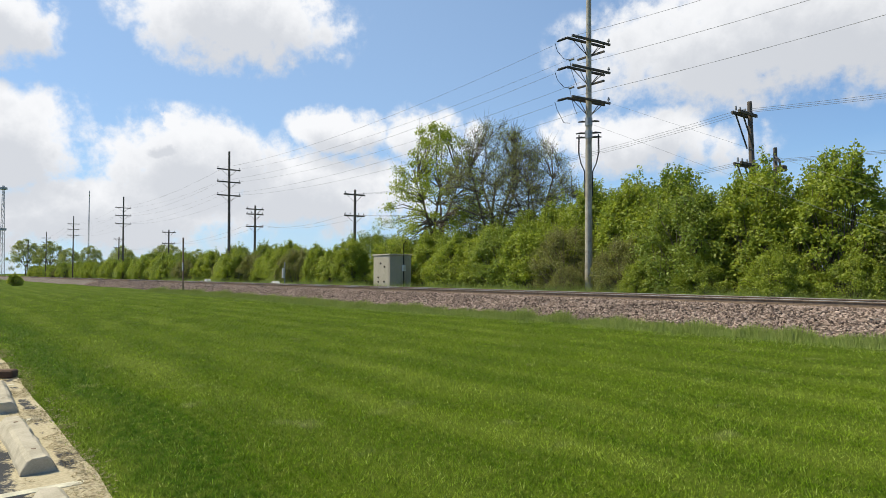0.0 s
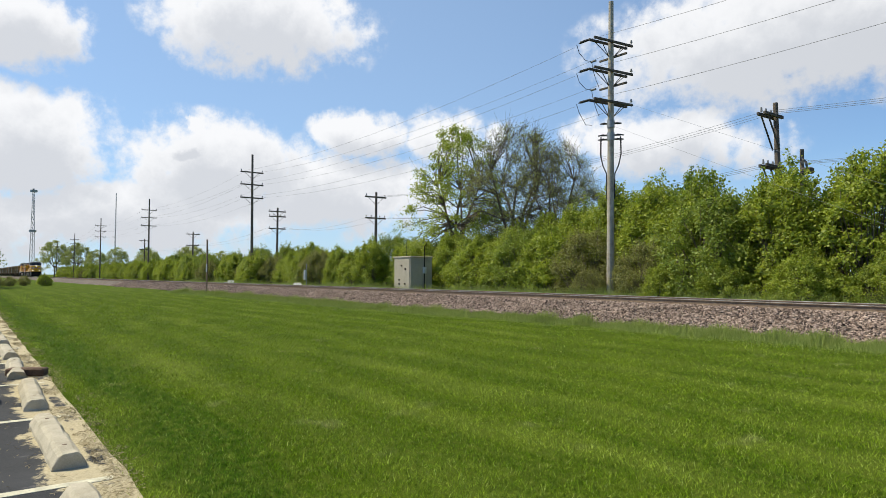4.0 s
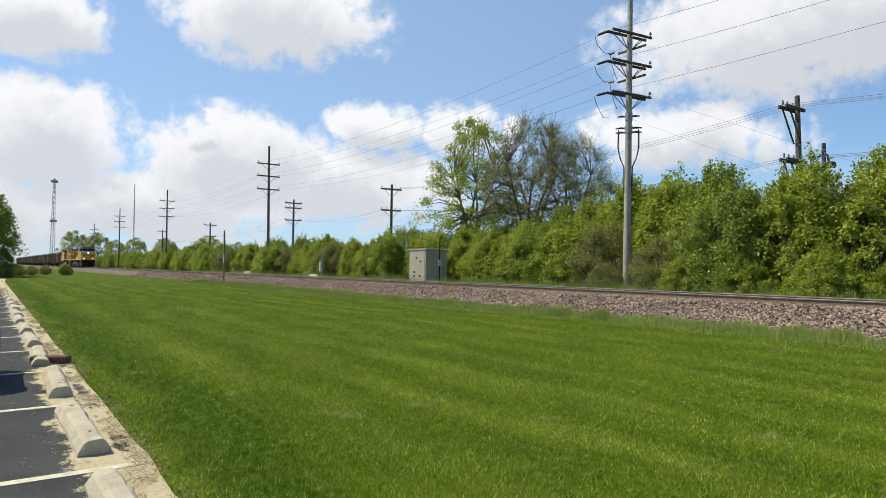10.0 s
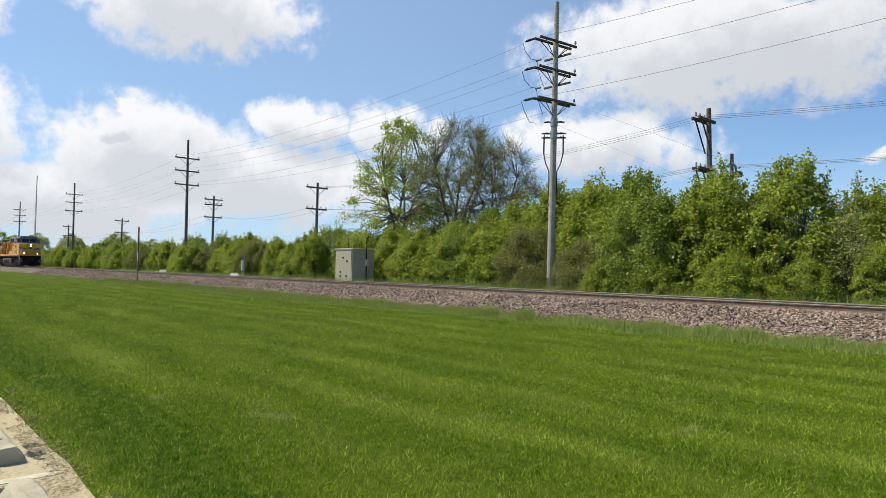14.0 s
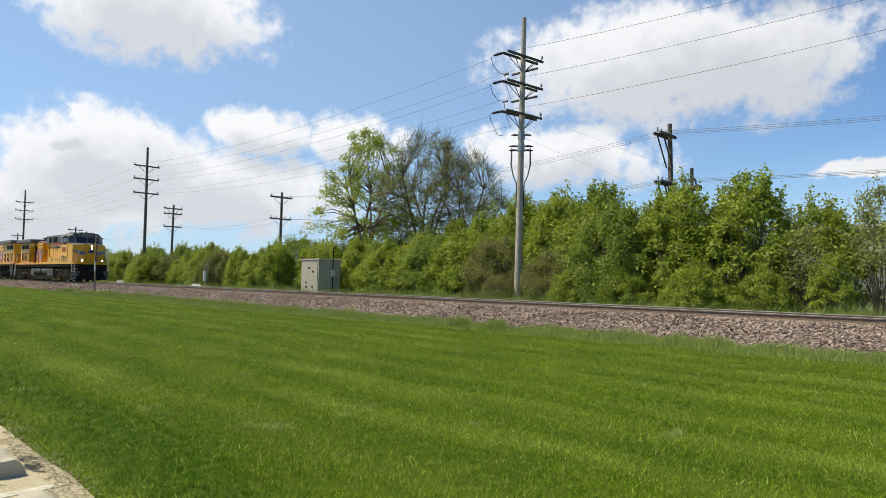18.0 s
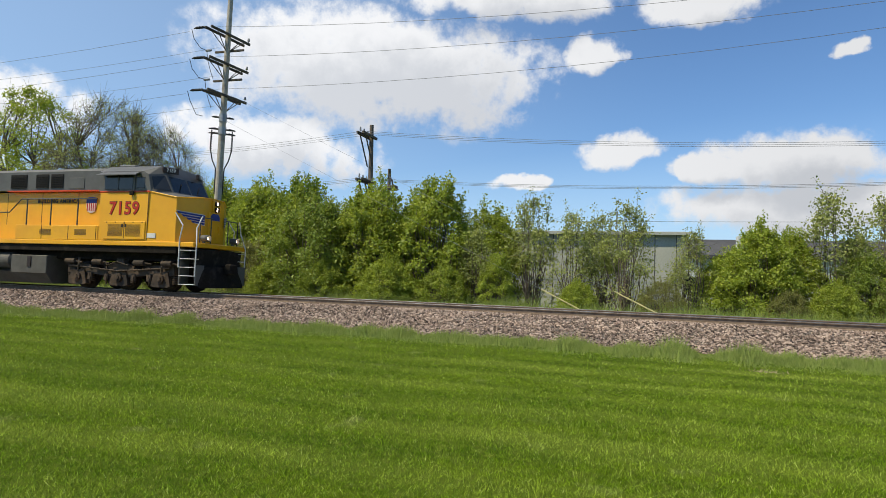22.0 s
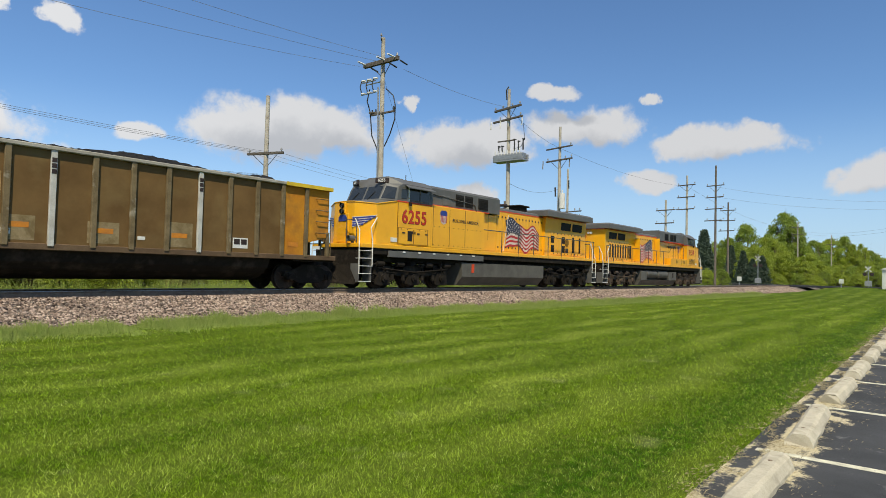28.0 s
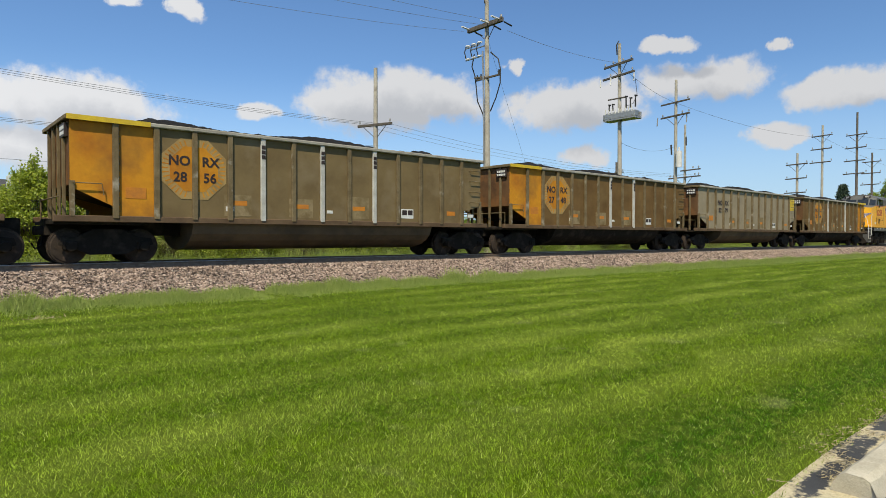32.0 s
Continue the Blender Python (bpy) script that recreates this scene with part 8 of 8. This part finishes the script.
def stop_mesh(seed):
    """A cast concrete wheel stop: sloped sides, rounded top, chipped edges."""
    r = np.random.default_rng(seed)
    n, prof = 12, [(-0.122, 0.0), (-0.12, 0.035), (-0.082, 0.1), (-0.05, 0.122), (0.05, 0.122), (0.082, 0.1), (0.12, 0.035), (0.122, 0.0)]
    v, m = [], len(prof)
    for k in range(n + 1):
        x = -STOP_L / 2 + STOP_L * k / n
        for y, z in prof:
            v.append((x + (r.normal(0, 0.008) if k in (0, n) else 0), y + r.normal(0, 0.004), max(0, z + r.normal(0, 0.004) * (z > 0))))
    f = [(k * m + i, k * m + i + 1, (k + 1) * m + i + 1, (k + 1) * m + i) for k in range(n) for i in range(m - 1)]
    f += [tuple(range(m)), tuple(range(n * m, (n + 1) * m))[::-1]]
    g = Shape()
    g.add(v, [q[::-1] for q in f])
    return g.mesh("wheel_stop", M_CONCRETE)


stops = [stop_mesh(k) for k in range(4)]
pin = Shape().ring((0, 0, 0.11), (0, 0, 0.126), 0.018, n=8).mesh("pin", M_RAIL)
rp = np.random.default_rng(12)
for k, x in enumerate(stop_x):
    slip = 0.0 if k != 3 else 0.05
    ob = tagged(new("wheel_stop", stops[k % 4]), "weathered beige concrete wheel stop at the lot edge", "wheel stop", "wheel stops of the parking row")
    ob.matrix_basis = pose(x, float(lawn_edge(x)) - 0.36 + rp.normal(0, 0.015), 0.012, 0, 0, rp.normal(0, 1.2) + 1.1 + (180 if k % 2 else 0))
    for s in (-0.6, 0.6):
        part("pin", pin, M_RAIL, ob, at=pose(s, 0, 0))
loose = tagged(new("timber_block", Shape().box(-0.27, 0.27, -0.09, 0.09, 0, 0.12, 0.02).mesh("timber_block", M_TIE)), "dark weathered timber lying across the lot edge", "timber")
loose.matrix_basis = pose(-11.36, 0.79, 0.015, 0, 0, 62)

for x in [-5.3 - 2.62 * k for k in range(16)] + [-2.5, 0.6, 3.7] + [6.45 + 2.72 * k for k in range(30)]:
    y1 = float(lawn_edge(x)) - 0.1
    st = part("stall_line", Shape().box(-0.05, 0.05, -5.4, y1, 0.0125, 0.0165), M_PAINT, at=pose(x, 0, 0, 0, 0, -0.6))
    tagged(st, "worn cream painted stall line on the asphalt", "paint line", "stall lines", "structure")


n = 70000
sx = rp.uniform(-32, 40, n)
sy = lawn_edge(sx) - 0.1 + rp.normal(0, 0.14, n) - (rp.uniform(0, 1, n) < 0.3) * rp.exponential(0.22, n)
clot = np.array([noise.noise((x * 1.3, y * 4.0, 2.0)) + 0.5 * noise.noise((x * 5, y * 7, 4.0)) for x, y in zip(sx, sy)])
sx, sy = sx[clot > 0.02], sy[clot > 0.02]
n = len(sx)
a = rp.uniform(0, 6.283, n)
ln = rp.uniform(0.015, 0.05, n)
v = np.empty((n, 3, 3))
v[:, 0] = np.stack([sx, sy, np.full(n, 0.02)], -1)
v[:, 1] = v[:, 0] + np.stack([np.cos(a) * ln, np.sin(a) * ln, rp.uniform(0, 0.02, n)], -1)
v[:, 2] = v[:, 0] + np.stack([-np.sin(a) * 0.005, np.cos(a) * 0.005, np.full(n, 0.004)], -1)
tagged(new("straw_bits", soup("straw_bits", v.reshape(-1, 3), np.arange(3 * n).reshape(n, 3), M_STRAW)), "scattered dry straw bits on asphalt and lawn edge", "straw", kind="stuff")

# two pale dry sprigs on the lawn
for x, y in ((2.0, 13.2), (-1.6, 2.1), (-2.3, 2.5)):
    v, f = blades(x + rp.normal(0, 0.16, 60), y + rp.normal(0, 0.07, 60), np.full(60, 0.03), 0.06, 0.02, 1.6, int(x * 10) + 60)
    tagged(new("dry_sprig", soup("dry_sprig", v, f, M_STRAW)), "pale dry grass sprig lying on the lawn", "dry grass", "dry sprigs")

# ---- the dark car at the left of the row ----
M_CARBLUE = surface("dark_blue_car_paint", (0.012, 0.016, 0.06), (0.01, 0.013, 0.05), 2, 0.25, coat=0.8)
M_TYRE = surface("tyre_rubber", (0.02, 0.02, 0.02), (0.03, 0.03, 0.03), 8, 0.85)
M_TAIL = surface("tail_lamp_red", (0.3, 0.01, 0.01), (0.2, 0.01, 0.01), 4, 0.2)
car = thing("car", "dark blue parked car with its nose to the wheel stop", "car", pose(-10.2, -2.2, 0.012, 0, 0, 90))
body = [(-2.25, 0.35), (-2.3, 0.75), (-2.1, 0.95), (-1.3, 1.02), (-0.7, 1.42), (0.7, 1.45), (1.35, 1.0), (2.1, 0.88), (2.32, 0.62), (2.28, 0.3)]
part("body", Shape().plate(body[:4] + [(1.35, 1.0)] + body[7:], "y", -0.88, 0.88), M_CARBLUE, car)
part("cabin", Shape().add([(-1.3, -0.82, 1.0), (1.3, -0.82, 1.0), (0.65, -0.66, 1.45), (-0.75, -0.66, 1.45), (-1.3, 0.82, 1.0), (1.3, 0.82, 1.0), (0.65, 0.66, 1.45), (-0.75, 0.66, 1.45)],
                        [(0, 1, 2, 3), (7, 6, 5, 4), (3, 2, 6, 7), (1, 5, 6, 2), (4, 0, 3, 7)]), M_LOCOGLASS, car, "dark glass cabin")
part("roof", Shape().box(-0.78, 0.68, -0.67, 0.67, 1.43, 1.48, 0.02), M_CARBLUE, car)
part("bumper", Shape().box(2.2, 2.36, -0.85, 0.85, 0.3, 0.6, 0.05), M_CARBLUE, car)
for s in (-1, 1):
    part("headlamp", Shape().box(2.1, 2.3, s * 0.65 - 0.18, s * 0.65 + 0.18, 0.62, 0.76, 0.03), M_WHITEPAINT, car)
    part("tail_lamp", Shape().box(-2.32, -2.2, s * 0.68 - 0.14, s * 0.68 + 0.14, 0.68, 0.86, 0.03), M_TAIL, car)
    part("wing_mirror", Shape().box(0.85, 1.0, s * 0.98 - 0.09, s * 0.98 + 0.09, 0.98, 1.1, 0.03), M_CARBLUE, car)
    for x in (-1.4, 1.42):
        w = part("wheel", Shape().ring((x, s * 0.7, 0.32), (x, s * 0.9, 0.32), 0.32, n=24), M_TYRE, car, "black tyre")
        part("rim", Shape().ring((x, s * 0.89, 0.32), (x, s * 0.915, 0.32), 0.21, 0.18, n=16), M_STEELGREY, w, "grey wheel rim")

# ---- ties, last ----
tie = Shape().box(-0.115, 0.115, -1.3, 1.3, -0.17, 0, 0.01).mesh("tie", M_TIE)
plate = Shape().box(-0.1, 0.1, -0.19, 0.19, 0, 0.018, 0.004).mesh("tie_plate", M_RAIL)
spike = Shape().box(-0.02, 0.02, -0.02, 0.02, 0, 0.05, 0.006).mesh("spike", M_RAIL)
for k in range(300):
    x = -62 + 0.505 * k
    t = part("tie", tie, M_TIE, beds[1], at=pose(x, TRACK_Y + float(bend(x)) + rp.normal(0, 0.02), RAIL_Z - 0.185 + rp.normal(0, 0.006), 0, 0, rp.normal(0, 0.5)))
far = Shape()
for x in [-62 - 0.55 * (k + 1) for k in range(150)] + [89.5 + 0.55 * k for k in range(100)]:
    far.box(x - 0.115, x + 0.115, TRACK_Y + float(bend(x)) - 1.3, TRACK_Y + float(bend(x)) + 1.3, RAIL_Z - 0.35, RAIL_Z - 0.185)
rest = part("far_ties", far, M_TIE, beds[1])
rest["kind"] = "stuff"
for k in range(150):
    x = -30 + 0.505 * k - (0.505 * 150 / 2 - 30) + 8
    part("tie_plate", plate, M_RAIL, beds[1], at=pose(x, TRACK_Y + float(bend(x)) - GAUGE / 2 - 0.036, RAIL_Z - 0.187))
    part("spike", spike, M_RAIL, beds[1], at=pose(x + 0.06, TRACK_Y + float(bend(x)) - GAUGE / 2 - 0.14, RAIL_Z - 0.172))


# ---- what moves ----
def train_x(t):
    """Where the front coupler is."""
    k = min(max((t - 24.2) / 2.4, 0), 1)
    j = min(max(t - 28, 0), 1)
    i = min(max((23.55 - t) / 2.4, 0), 1)
    return -0.72 * i * i * (3 - 2 * i) + 35.70 + 12.549 * (t - 26) + 0.015 * (t - 26) ** 2 + 0.5 * k * k * (3 - 2 * k) + 0.33 * j * j * (3 - 2 * j) + 0.08 * max(t - 29, 0)


def motions():
    for ob, back_by, turn in TRAIN:
        rows = []
        for t in range(33):
            x = train_x(t) - back_by
            yaw = math.degrees(math.atan(float(bend(x + 1) - bend(x - 1)) / 2))
            rows.append((t, pose(x, TRACK_Y + float(bend(x)), RAIL_Z, 0, 0, turn + yaw)))
        walk(ob, rows)
    for wheel, x, radius in WHEELS:
        sign = -1 if wheel.parent.parent is TRAIN[1][0] else 1
        start = train_x(0)
        rows = []
        for k in range(32 * FPS + 1):
            t = k / FPS
            rows.append((t, pose(x, 0, radius, 0, sign * math.degrees((train_x(t) - start) / radius) % 360, 0)))
        walk(wheel, rows)


motions()
